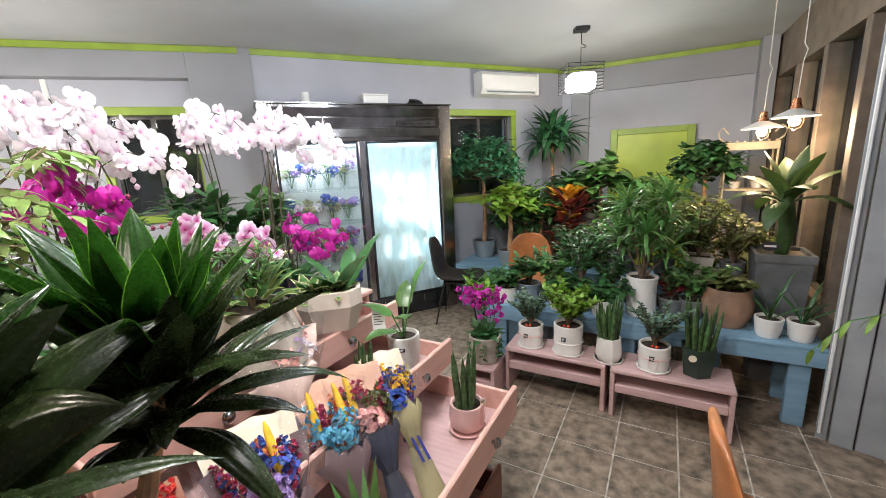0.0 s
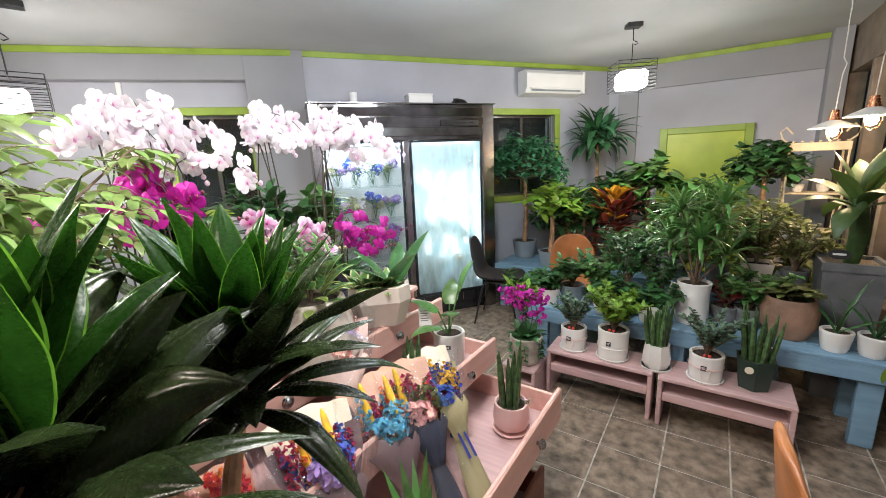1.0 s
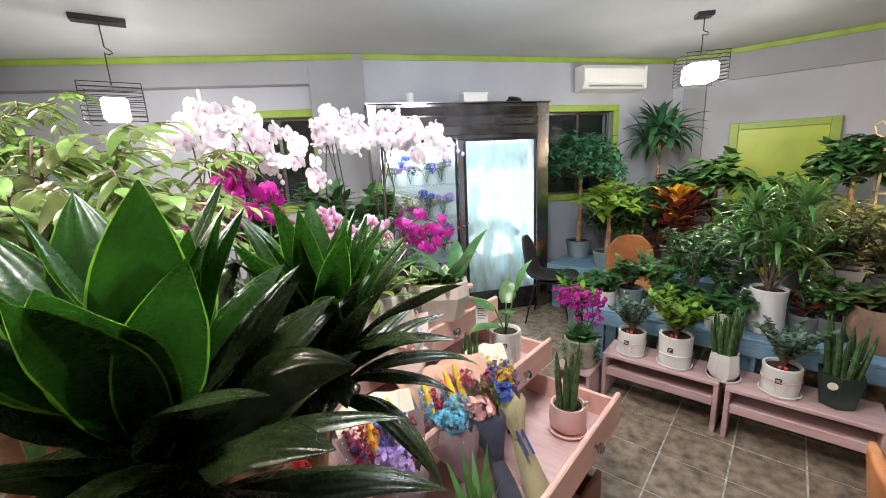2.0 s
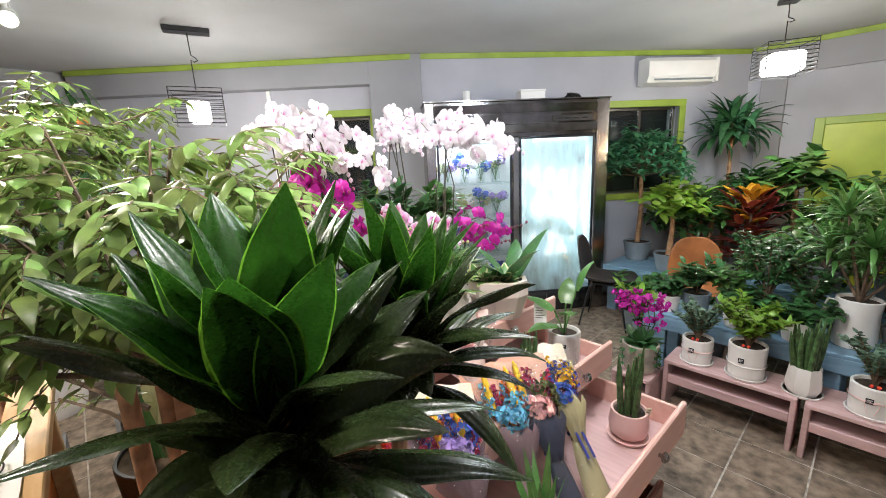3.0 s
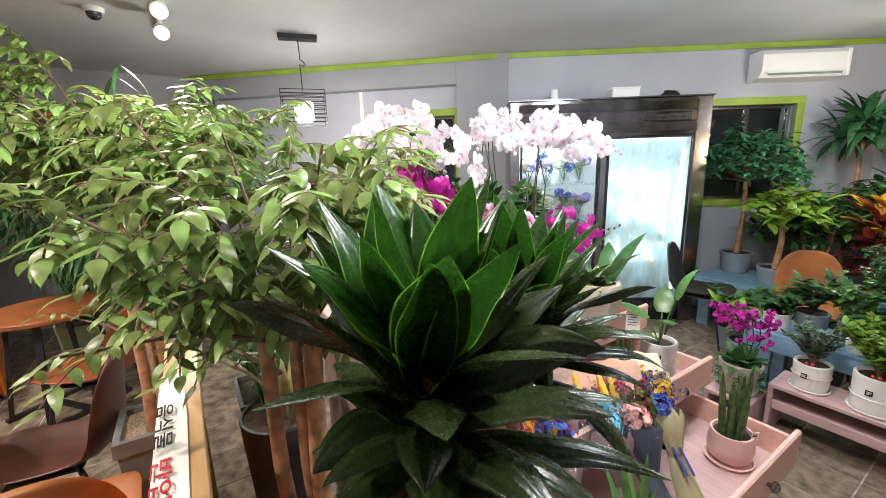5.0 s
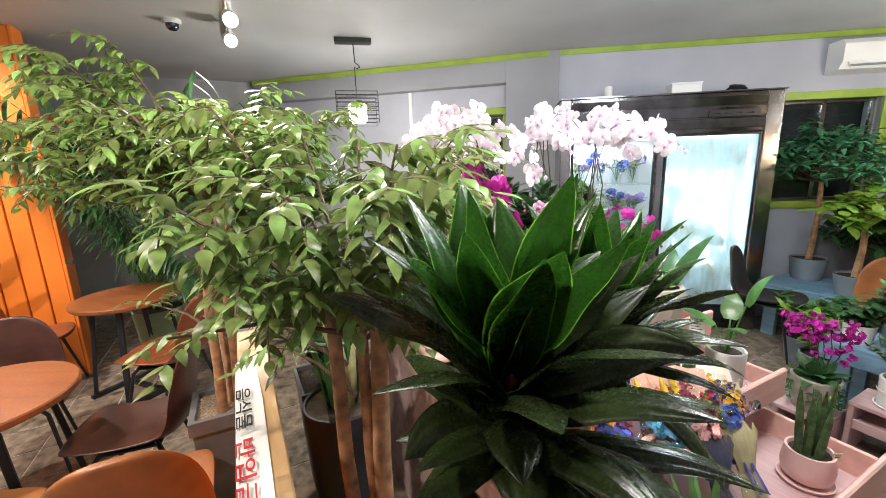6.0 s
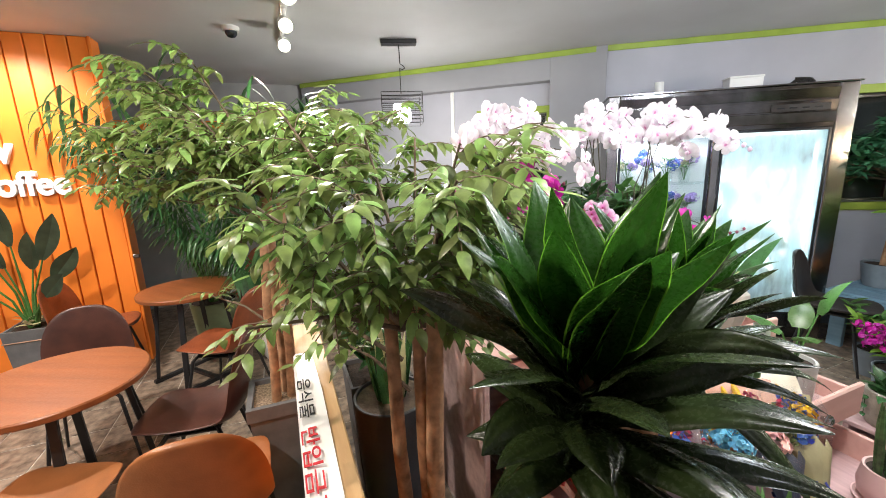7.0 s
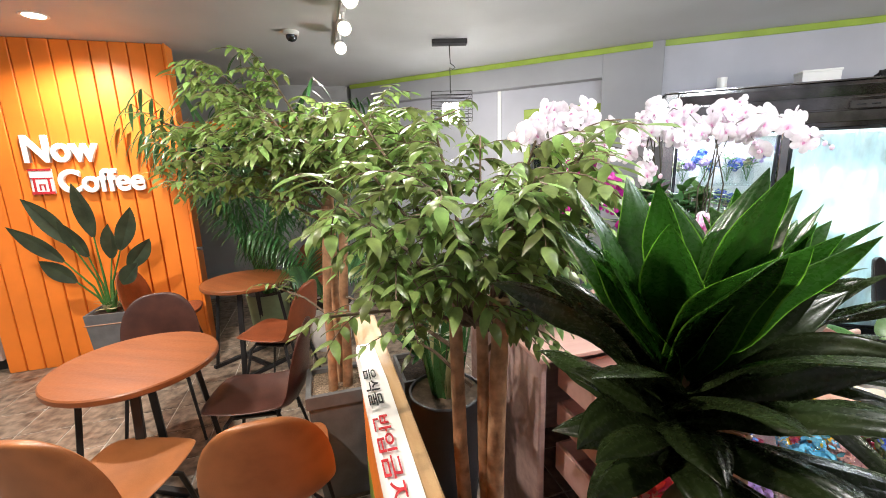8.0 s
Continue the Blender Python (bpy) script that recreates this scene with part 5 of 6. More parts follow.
part("crest", Mesh().box(-0.2, 0.2, -0.115, -0.1, 1.55, 1.62, 0.004), M_IRON, p, "pierced top band")
for k in range(7):
    part("crest_knob", Mesh().lathe([(0, 0), (0.012, 0.004), (0.012, 0.012), (0, 0.018)], 8, pose(-0.17 + k * 0.057, -0.108, 1.62)), M_IRON, p)
for x in (-0.09, 0.08):
    q = thing("potted_plant", "tiny white pot of succulents on the iron shelf", "potted plant", 0.66 + x, 4.55, 1.195, group="tiny pots on the iron shelf")
    pot_round(q, 0.035, 0.05, 0.07, M_WHITEPOT, n=16)
    bush(q, 0.06, 5, 0.06, 0.04, 6, 0.03, 0.02, L_GREYGREEN)


# ---- orchids on the chest ----
FLOWER = {}


def bloom(key, petals, lip, size):
    """One orchid flower in the local xy plane, facing +z: five petals and a lip."""
    me = Mesh()
    for k in range(5):
        a = radians(90 + 72 * k)
        wide = 1.0 if k in (1, 4) else 0.58
        ca, sa = math.cos(a), math.sin(a)
        pts = []
        curl = (0.34, 0.05, 0.26, 0.30, -0.04)[k]
        for s, w in ((0.05, 0.12), (0.25, 0.62), (0.5, 0.94), (0.72, 1.0), (0.88, 0.74), (0.97, 0.36), (1.0, 0.06)):
            for t in (-1, -0.5, 0, 0.5, 1):
                pts.append((s * size * ca - t * w * wide * size * 0.6 * sa, s * size * sa + t * w * wide * size * 0.6 * ca,
                            size * (0.10 * s - curl * s * s - 0.13 * t * t * w + 0.03 * math.sin(5 * t + k) * s + (0.05 if k in (1, 4) else 0))))
        me.add(pts, [(5 * i + j, 5 * i + j + 1, 5 * i + j + 6, 5 * i + j + 5) for i in range(6) for j in range(4)])
    n = len(me.f)
    me.blade((0, -0.02 * size, 0.03 * size), -1.57, 35, 0.30 * size, 0.22 * size, 120, 0.6, 4)
    me.lathe([(0, 0.14 * size), (0.07 * size, 0.1 * size), (0.06 * size, 0.0)], 6)
    me.second = set(range(n, len(me.f)))
    FLOWER[key] = [me, (petals, lip), None]


bloom("white", P_WHITEFLOWER, P_LIP, 0.049)
bloom("magenta", P_MAGENTA, P_CRIMSON, 0.037)
bloom("pink", P_PINK, P_CRIMSON, 0.037)
BUD = {}


def orchid(x, y, z, stems, key, label, pot=None, leaf=0.22, r=0.06, h=0.13, spread=0.05):
    """stems: list of (tip offset x, y, height above pot, flowers)."""
    p = thing("orchid", label, "orchid", x, y, z, group="orchids on the chest")
    pot_round(p, r * 0.85, r, h, pot or M_NAVY, n=20)
    for k in range(7):
        part("leaf", Mesh().blade((0, 0, h - 0.02), k * 2.6 + 0.4, 55 - 4 * k, leaf * rng.uniform(0.8, 1.1), 0.075, 60, 0.25, 6, 0.7), L_DARK, p)
    kind_ = FLOWER[key]
    for ex, ey, hh, n in stems:
        ox, oy = rng.uniform(-0.09, 0.09), rng.uniform(-0.09, 0.09)
        arc = [Vector((ox * 0.5, oy * 0.5, h)), Vector((ex * 0.05 + ox, ey * 0.05 + oy, h + (hh - h) * 0.55)), Vector((ex * 0.2, ey * 0.2, h + (hh - h) * 0.92)), Vector((ex * 0.5, ey * 0.5, hh)), Vector((ex * 0.85, ey * 0.85, hh - 0.03)), Vector((ex * 1.1, ey * 1.1, hh - 0.09))]
        part("flower_stem", Mesh().tube(arc, [0.004, 0.0035, 0.003, 0.0025, 0.002, 0.002], 5), M_ORCHIDSTEM, p)
        for k in range(n):
            s = 2.0 + 3.0 * k / max(1, n - 1)
            i = min(4, int(s))
            q = arc[i].lerp(arc[i + 1], s - i) + Vector((rng.uniform(-0.6, 0.6) * spread, rng.uniform(-0.6, 0.6) * spread, rng.uniform(-1.0, 0.6) * spread))
            face = Vector((0.85 + rng.uniform(-0.9, 0.3), -0.75 + rng.uniform(-0.5, 1.0), rng.uniform(-0.5, 0.45)))
            m = Matrix.Translation(q) @ face.to_track_quat("Z", "Y").to_matrix().to_4x4() @ pose(0, 0, 0, 0, 0, rng.uniform(-35, 35)) @ Matrix.Scale(rng.uniform(0.72, 1.1), 4)
            if kind_[2] is None:
                kind_[2] = part("flower", kind_[0], kind_[1], p)
                kind_[2].matrix_local = m
            else:
                share("flower", kind_[2], p, m)
        tip = [arc[5] + Vector((ex * 0.07 * k + 0.012 * k * (key != "white"), ey * 0.07 * k + 0.008 * k * (key != "white"), -0.024 * k if key == "white" else 0.006 * k)) for k in range(6 if key == "magenta" else 3)]
        part("bud_stem", Mesh().tube(tip, 0.0013, 4), M_ORCHIDSTEM, p)
        for q in tip:
            m = Matrix.Translation(q + Vector((0, 0, rng.uniform(-0.008, 0.008)))) @ Matrix.Scale(1.0 if key == "white" else 0.7, 4)
            if key not in BUD:
                BUD[key] = part("bud", Mesh().lathe([(0, -0.014), (0.009, -0.006), (0.01, 0.004), (0, 0.014)], 8), {"magenta": P_BUD, "pink": L_CREAM}.get(key, kind_[1][0]), p)
                BUD[key].matrix_local = m
            else:
                share("bud", BUD[key], p, m)


T = 0.905
white_l = "tall pale pink orchid with arching flower sprays"
orchid(-1.96, 0.38, T, [(0.0, -0.12, 0.90, 11), (0.02, 0.05, 0.96, 11), (0.05, 0.15, 0.88, 10), (0.10, 0.06, 0.80, 10)], "white", white_l)
orchid(-1.92, 0.53, T, [(-0.04, -0.08, 0.96, 11), (0.10, 0.18, 0.87, 11), (0.20, 0.22, 0.77, 10), (0.02, 0.06, 0.96, 11), (0.08, 0.10, 0.78, 9)], "white", white_l)
orchid(-1.96, 1.00, T, [(0.0, 0.06, 0.98, 11), (0.14, 0.14, 0.95, 11), (0.02, -0.05, 0.92, 11), (0.12, 0.08, 0.88, 10)], "white", white_l)
orchid(-1.78, 1.21, T, [(0.10, 0.12, 0.94, 11), (0.24, 0.20, 0.90, 11), (-0.05, 0.04, 0.93, 11), (0.12, 0.10, 0.86, 10), (0.27, 0.24, 0.87, 8)], "white", white_l)
mag_l = "magenta orchid with dark buds"
orchid(-1.62, 0.33, T, [(0.03, 0.08, 0.67, 13), (0.10, 0.14, 0.58, 11), (0.0, -0.05, 0.64, 11)], "magenta", mag_l, spread=0.085)
orchid(-1.66, 0.12, T, [(0.0, -0.12, 0.56, 9), (0.05, -0.02, 0.52, 8)], "magenta", mag_l, spread=0.085)
orchid(-1.64, 1.22, T, [(0.04, 0.02, 0.42, 9), (0.1, 0.18, 0.40, 9), (0.08, 0.10, 0.32, 7)], "magenta", mag_l, spread=0.085)
orchid(-1.56, 0.66, T, [(0.06, 0.03, 0.50, 9), (0.10, 0.08, 0.46, 8)], "pink", "small pink orchid in bloom", spread=0.045)
orchid(-1.50, 0.84, T, [(0.06, 0.03, 0.46, 9), (0.1, 0.08, 0.42, 8)], "pink", "small pink orchid in bloom", spread=0.045)
# dark foliage plants behind and between the orchids
for x, y, hh, mt, lab in ((-2.02, 0.62, 0.60, L_DARK, "dark leafy pot plant between the orchids"), (-2.02, 1.02, 0.62, L_DARK, "dark leafy pot plant behind the orchids"), (-2.0, 1.36, 0.55, L_MID, "green leafy pot plant at the chest's end"), (-1.98, 0.22, 0.55, L_MID, "green leafy pot plant behind magenta orchids")):
    p = thing("potted_plant", lab, "potted plant", x, y, T, group="green pots on the chest")
    pot_round(p, 0.06, 0.08, 0.15, M_NAVY)
    bush(p, 0.13, 12, hh - 0.13, 0.20, 16, 0.13, 0.05, mt, droop=60)
# white planter with cream-edged leaves, and the concrete pot
p = thing("potted_plant", "cream angular planter with cream-edged leaves and dark orchid leaves", "potted plant", -1.28, 1.07, 0.872, 43)
v, f = [], []
for hx, hy, z in ((0.105, 0.06, 0.0), (0.140, 0.10, 0.12), (0.136, 0.094, 0.185), (0.115, 0.074, 0.185), (0.110, 0.068, 0.155)):
    v += [(-hx, -hy * 0.45, z), (-hx * 0.62, -hy, z), (hx * 0.62, -hy, z), (hx, -hy * 0.45, z), (hx, hy * 0.45, z), (hx * 0.62, hy, z), (-hx * 0.62, hy, z), (-hx, hy * 0.45, z)]
for j in range(4):
    f += [(8 * j + i, 8 * j + (i + 1) % 8, 8 * j + 8 + (i + 1) % 8, 8 * j + 8 + i) for i in range(8)]
part("planter", Mesh().add(v, f + [tuple(range(7, -1, -1))]), M_CREAMPOT, p, "cream angular planter", smooth=False)
part("soil", Mesh().lathe([(0, 0.162), (0.085, 0.16)], 16, Matrix.Diagonal((1.25, 0.78, 1, 1))), M_SOIL, p)
L_VARI = (L_MID, L_CREAM)
for k in range(34):
    cx = (-0.09, -0.035, 0.03)[k % 3]
    part("leaf", Mesh().blade((cx, 0.01 * (k % 2), 0.165), k * 2.4, 15 + 60 * k / 34, rng.uniform(0.10, 0.14), 0.055, 60, 0.3, 6, 0.8, edge=0.008), L_VARI, p, "cream-edged leaf")
for k in range(5):
    part("orchid_leaf", Mesh().blade((0.08 - 0.02 * (k % 3), 0.02, 0.165), k * 2.4 + 0.5, 66 - k * 5, rng.uniform(0.24, 0.32), 0.085, 45, 0.25, 8, 0.85), L_DARK, p)
p = thing("potted_plant", "rough concrete pot with feathery and cream-edged leaves", "potted plant", -1.30, 0.71, 0.872, 45)
part("pot", Mesh().lathe([(0, 0.003), (0.175, 0.003), (0.18, 0.012), (0.128, 0.225), (0.122, 0.23), (0.108, 0.23), (0.105, 0.2)], 40, pose(0, 0, 0, 0, 0, 12), sides=None), M_CONCRETE, p, "rough grey concrete pot")
part("soil", Mesh().disc(0.11, 0.212, 24), M_SOIL, p)
bush(p, 0.21, 9, 0.26, 0.12, 26, 0.075, 0.012, L_MID, droop=30, pitch=10)
for k in range(30):
    a = k * 2.4
    part("leaf", Mesh().blade((0.07 * math.cos(a), 0.07 * math.sin(a), 0.20 + 0.0035 * k), a, 20 + 45 * k / 30, rng.uniform(0.10, 0.15), 0.042, 65, 0.25, 6, 0.8, edge=0.004), (L_MID, L_CREAM) if k % 2 else (L_OLIVE, L_BRIGHT), p)

# things standing in the drawers
p = thing("potted_plant", "pink ceramic pot of spear leaves on a pink saucer", "potted plant", -0.72, 1.27, 0.394)
part("pot", Mesh().lathe([(0, 0.012), (0.055, 0.012), (0.075, 0.03), (0.082, 0.07), (0.074, 0.135), (0.066, 0.135), (0.062, 0.12)], 32), M_PINKPOT, p, "rounded pink pot")
part("saucer", Mesh().lathe([(0, 0.004), (0.08, 0.002), (0.088, 0.016), (0.084, 0.017), (0.076, 0.010), (0, 0.010)], 32), M_PINKPOT, p, "pink saucer")
part("soil", Mesh().disc(0.066, 0.122, 24), M_SOIL, p)
spears(p, 0.12, 8, 0.30, 0.045)
tag_card(p, pose(0.07, 0.02, 0.14, 0, 0, 60), 0.03, 0.035, False)
p = thing("potted_plant", "cream cylinder pot with a young broad-leaved plant", "potted plant", -1.04, 1.27, 0.60)
pot_round(p, 0.072, 0.075, 0.20, M_WHITEPOT)
me = Mesh()
for k, (a, pi_, ln) in enumerate(((0.8, 80, 0.30), (3.4, 35, 0.26), (5.4, 40, 0.24), (2.0, 55, 0.22), (4.4, 20, 0.2))):
    e = Vector((0.05 * math.cos(a), 0.05 * math.sin(a), 0.19 + ln * 0.7 * math.sin(radians(pi_))))
    me.tube([(0, 0, 0.18), e], 0.004, 5)
    me.blade(e, a, pi_, 0.17, 0.085, 60, 0.2, 6, 0.65)
part("foliage", me, L_MID, p)
part("plant_card", Mesh().box(-0.03, 0.03, -0.001, 0.001, 0, 0.11, 0, pose(-0.10, -0.05, 0.21, -8, 0, 35)), M_SIGN, p, "printed care card")
for k in range(5):
    part("card_stick", Mesh().tube([(-0.10, -0.05, 0.215), (-0.055, -0.03, 0.17)], 0.002, 5), M_WHITE, p) if k == 0 else None
    part("print_line", Mesh().box(-0.022, 0.02 - 0.006 * (k % 3), -0.002, -0.0012, 0.085 - 0.012 * k, 0.088 - 0.012 * k, 0, pose(-0.10, -0.05, 0.21, -8, 0, 35)), M_INK, p)
tag_card(p, pose(0.035, -0.068, 0.15, 0, 0, 28), 0.028, 0.018)
p = thing("potted_plant", "small cream pot of spear leaves between the drawers", "potted plant", -1.05, 0.98, 0.60)
pot_square(p, 0.09, 0.10, 0.10, M_CREAMPOT)
spears(p, 0.09, 4, 0.20, 0.03)


def fan(rows, bulge, n=12, jag=0.0):
    """A sheet that widens along z: rows of (z, half width, x); its edges curl forward by bulge."""
    me, v, f = Mesh(), [], []
    for j, (z, w, x) in enumerate(rows):
        for i in range(n + 1):
            u = 2 * i / n - 1
            last = j == len(rows) - 1
            v.append((x - bulge * w * abs(u) ** 2.2 + 0.003 * math.sin(i * 2.1 + j), u * w, z + (jag * math.sin(i * 1.7 + 1.0) - 0.25 * w * u * u if last else 0)))
    for j in range(len(rows) - 1):
        f += [(j * (n + 1) + i, j * (n + 1) + i + 1, (j + 1) * (n + 1) + i + 1, (j + 1) * (n + 1) + i) for i in range(n)]
    return me.add(v, f)


def bouquet(x, y, z, turn, tilt, wrap, mixes, label, plume=None, big=None, length=0.38, back=None, width=0.10):
    """A flat wrapped bouquet leaning back in the drawer: back sheets, flowers, folded front and film."""
    b = thing("bouquet", label, "bouquet", x, y, z, turn, "wrapped bouquets in the drawer")
    b.matrix_world = pose(x, y, z, 0, 0, turn) @ pose(0, 0, 0, 0, tilt)
    L = length
    part("wrapping", fan([(L * 0.30, 0.024, 0.010), (L * 0.5, width * 0.6, 0.030), (L * 0.8, width * 1.05, 0.042), (L * 1.10, width * 1.2, 0.048)], 0.45, 14, 0.003), wrap, b, "outer paper wrapping")
    if back:
        part("back_sheet", fan([(L * 0.4, 0.03, 0.012), (L * 0.6, width * 0.7, 0.026), (L * 0.95, width * 1.05, 0.036), (L * 1.32, width * 1.15, 0.042)], 0.22, 10, 0.004), back, b, "stiff back sheet")
    part("front_fold", fan([(L * 0.20, 0.024, -0.020), (L * 0.38, width * 0.52, -0.050), (L * 0.54, width * 0.86, -0.064), (L * 0.62, width * 0.80, -0.062)], -0.40, 10, 0.022), wrap, b, "folded paper front")
    part("stem_sleeve", Mesh().lathe([(0.004, -0.15), (0.046, -0.145), (0.036, 0.0), (0.024, L * 0.22), (0.021, L * 0.28), (0.028, L * 0.36)], 14, Matrix.Diagonal((0.6, 1.15, 1, 1))), wrap, b)
    fv, ff, nn = [], [], 22
    for j, (r, zz) in enumerate(((0.06, -0.155), (0.04, 0.0), (0.028, L * 0.30), (0.075, L * 0.5), (0.115, L * 0.75), (0.125, L * 1.0), (0.13, L * 1.14))):
        for i in range(nn):
            a = 2 * math.pi * i / nn
            rr = r * (1 + rng.uniform(-0.13, 0.13)) * width / 0.10
            fv.append((rr * math.cos(a) * 0.72 - 0.01, rr * math.sin(a) * 1.05, zz + rng.uniform(-0.016, 0.016)))
    for j in range(6):
        for i in range(nn):
            q = (j * nn + i, j * nn + (i + 1) % nn, (j + 1) * nn + (i + 1) % nn, (j + 1) * nn + i)
            ff += [(q[0], q[1], q[2]), (q[0], q[2], q[3])]
    fo = part("film", Mesh().add(fv, ff), M_CELLO, b, "clear crinkled film")
    fo.visible_shadow = False
    part("ribbon", Mesh().lathe([(0.026, L * 0.27), (0.030, L * 0.275), (0.030, L * 0.31), (0.027, L * 0.315)], 14, Matrix.Diagonal((0.75, 1.15, 1, 1))), K_RIBBON, b, "dark blue ribbon")
    for s in ((-1, 1) if wrap == K_OLIVE else ()):
        part("ribbon_tail", fan([(L * 0.02, 0.006, -0.05), (L * 0.15, 0.006, -0.04), (L * 0.29, 0.005, -0.028)], 0.0, 2), K_RIBBON, b).location.y = 0.012 * s
    for k, m in enumerate(mixes):
        for q in range(6):
            w, hgt = rng.uniform(-0.85, 0.85) * width, L * rng.uniform(0.66, 0.98)
            dx = rng.uniform(-0.045, 0.015)
            me = Mesh()
            me.tube([(dx, w * 0.7, hgt - 0.06), (dx, w, hgt + 0.04)], 0.0012, 4)
            for u in range(9):
                cluster(me, (dx + rng.uniform(-0.011, 0.011), w + rng.uniform(-0.014, 0.014), hgt - 0.012 + 0.0075 * u), 0.006, 5, 0.0105)
            part("dried_flower", me, m, b)
    if big:
        hy = rng.uniform(-0.03, 0.03)
        part("hydrangea", cluster(cluster(Mesh(), (-0.045, hy, L * 0.66), 0.046, 130, 0.019), (-0.05, hy + 0.035, L * 0.74), 0.028, 50, 0.018), big, b, "round hydrangea head")
        part("filler", cluster(Mesh(), (-0.03, hy - 0.04, L * 0.80), 0.05, 90, 0.014), mixes[-1], b, "small dried filler flowers")
    if plume:
        for k in range(1 if wrap == K_NAVY else 2):
            w = 0.05 - 0.075 * k + rng.uniform(-0.02, 0.02)
            part("plume", Mesh().tube([(-0.02, w, L * 0.76), (-0.026, w, L * 0.84), (-0.028, w - 0.002, L * 1.0), (-0.026, w - 0.003, L * 1.14), (-0.022, w - 0.004, L * 1.2)], [0.004, 0.013, 0.014, 0.010, 0.003], 10), plume, b, "fluffy yellow plume")


bouquet(-0.71, 0.88, 0.505, 152, 46, K_OLIVE, [P_BLUE, P_BLUE, P_BLUE, P_CRIMSON, P_YELLOW], "olive paper bouquet of deep blue dried flowers", None, P_BLUE, 0.36, M_PAPER, 0.085)
bouquet(-0.71, 0.73, 0.505, 154, 46, K_NAVY, [P_ORANGE, P_CRIMSON, P_CRIMSON, L_OLIVE], "navy paper bouquet with coral dried flowers", P_YELLOW, P_CORAL, 0.37, K_PEACH)
bouquet(-0.74, 0.60, 0.505, 156, 46, K_KRAFT, [P_ORANGE, P_CRIMSON, P_ORANGE, P_SKY], "mauve paper bouquet with sky blue hydrangea", P_YELLOW, P_SKY, 0.37, K_PEACH, 0.115)
bouquet(-0.75, 0.36, 0.505, 160, 48, K_KRAFT, [P_CRIMSON, P_CRIMSON, P_BLUE, P_ORANGE, P_BLUE], "mauve paper bouquet with lilac hydrangea", P_YELLOW, P_LILAC, 0.38, M_PAPER, 0.125)
bouquet(-1.04, 0.66, 0.71, 165, 40, K_BLUSH, [P_CORAL, P_WHITE, P_LILAC], "pink bouquet in crinkled clear film", None, P_CORAL, 0.34, M_CELLO, 0.15)
bouquet(-0.86, 0.20, 0.505, 185, 40, K_PEACH, [P_RED, P_RED, P_ORANGE, P_CORAL, P_RED], "bouquet of small red dried flowers", None, P_RED, 0.36, None, 0.09)
p = thing("potted_plant", "pot of upright green blades in the front drawer", "potted plant", -0.66, 0.52, 0.394)
pot_round(p, 0.04, 0.05, 0.08, M_BLACKPOT, n=18)
me = Mesh()
rosette(me, (0, 0, 0.06), 14, 0.30, 0.034, 55, 88, 15, 6)
part("foliage", me, L_MID, p)

# ---- the big dracaena close by ----
D = thing("dracaena", "dark glossy dracaena with a dense head of broad leaves", "potted plant", -0.67, 0.02, 0)
pot_round(D, 0.10, 0.13, 0.30, M_BLACKPOT)
stem = Mesh()
pts = [(0.0, 0.0, 0.27), (0.01, -0.01, 0.6), (0.0, 0.0, 0.95), (0.025, -0.06, 1.10), (0.03, -0.16, 1.22), (0.025, -0.195, 1.30)]
stem.tube(pts, [0.02, 0.021, 0.022, 0.022, 0.02, 0.016], 10)
for k in range(26):
    z = 0.75 + k * 0.018
    s = max(0, (z - 0.95) / 0.35)
    stem.lathe([(0.019, -0.003), (0.0245, 0.001), (0.019, 0.004)], 10, Matrix.Translation((0.058 * min(1, s), -0.115 * min(1, s), z)) @ pose(0, 0, 0, 8 * math.sin(k), 8 * math.cos(k)))
part("stem", stem, M_BARK, D, "ringed brown stem")
part("side_stem", Mesh().tube([(0.0, 0.0, 0.93), (-0.05, 0.06, 1.05), (-0.105, 0.12, 1.14), (-0.11, 0.14, 1.24)], [0.018, 0.016, 0.015, 0.012], 9), M_BARK, D)


def head(n_leaf, x, y, z0, z1, long_, wide, lowest):
    """Leaves set round the stem end: the lower ones arch over, the rest stand up like a goblet."""
    for k in range(n_leaf):
        s = k / (n_leaf - 1)
        pitch = lowest + (80 - lowest) * s ** 0.85
        bend = 66 - 46 * s
        length = long_ * (1.04 - 0.2 * s) * rng.uniform(0.86, 1.08)
        new_leaf = s > 0.64
        yaw = k * 2.39996 + rng.uniform(-0.25, 0.25)
        if s < 0.42 and math.cos(yaw + 1.5) > 0.3:
            length *= 0.55      # the plant is thinner on the partition's side
        me = Mesh().blade((x, y, z0 + (z1 - z0) * s), yaw, pitch + rng.uniform(-8, 8), length, wide * (0.76 + 0.3 * s) * rng.uniform(0.85, 1.12), bend * rng.uniform(0.65, 1.35), 0.34, 14, 1.02,
                          twist=rng.choice((0.4, 0.4, 0.5, 1.5)) * rng.uniform(-1, 1), edge=0.002 if new_leaf else 0, base=0.10, wave=0.12, ribs=4)
        part("leaf", me, (L_DRACNEW, L_EDGE) if new_leaf else L_DRAC, D)


head(60, 0.025, -0.195, 1.16, 1.32, 0.345, 0.100, 18)
head(58, -0.11, 0.14, 1.12, 1.27, 0.335, 0.080, 24)
# older and withered leaves hanging below the head
for k in range(4):
    me = Mesh().blade((0.02, -0.10, 1.08 + 0.006 * k), -1.3 + 0.45 * k, rng.uniform(-10, 15), 0.15 * rng.uniform(0.8, 1.15), 0.075, 75, 0.4, 10, 1.0, twist=rng.uniform(-0.7, 0.7), ribs=4)
    part("old_leaf", me, M_DRYLEAF, D, "withered brown leaf")

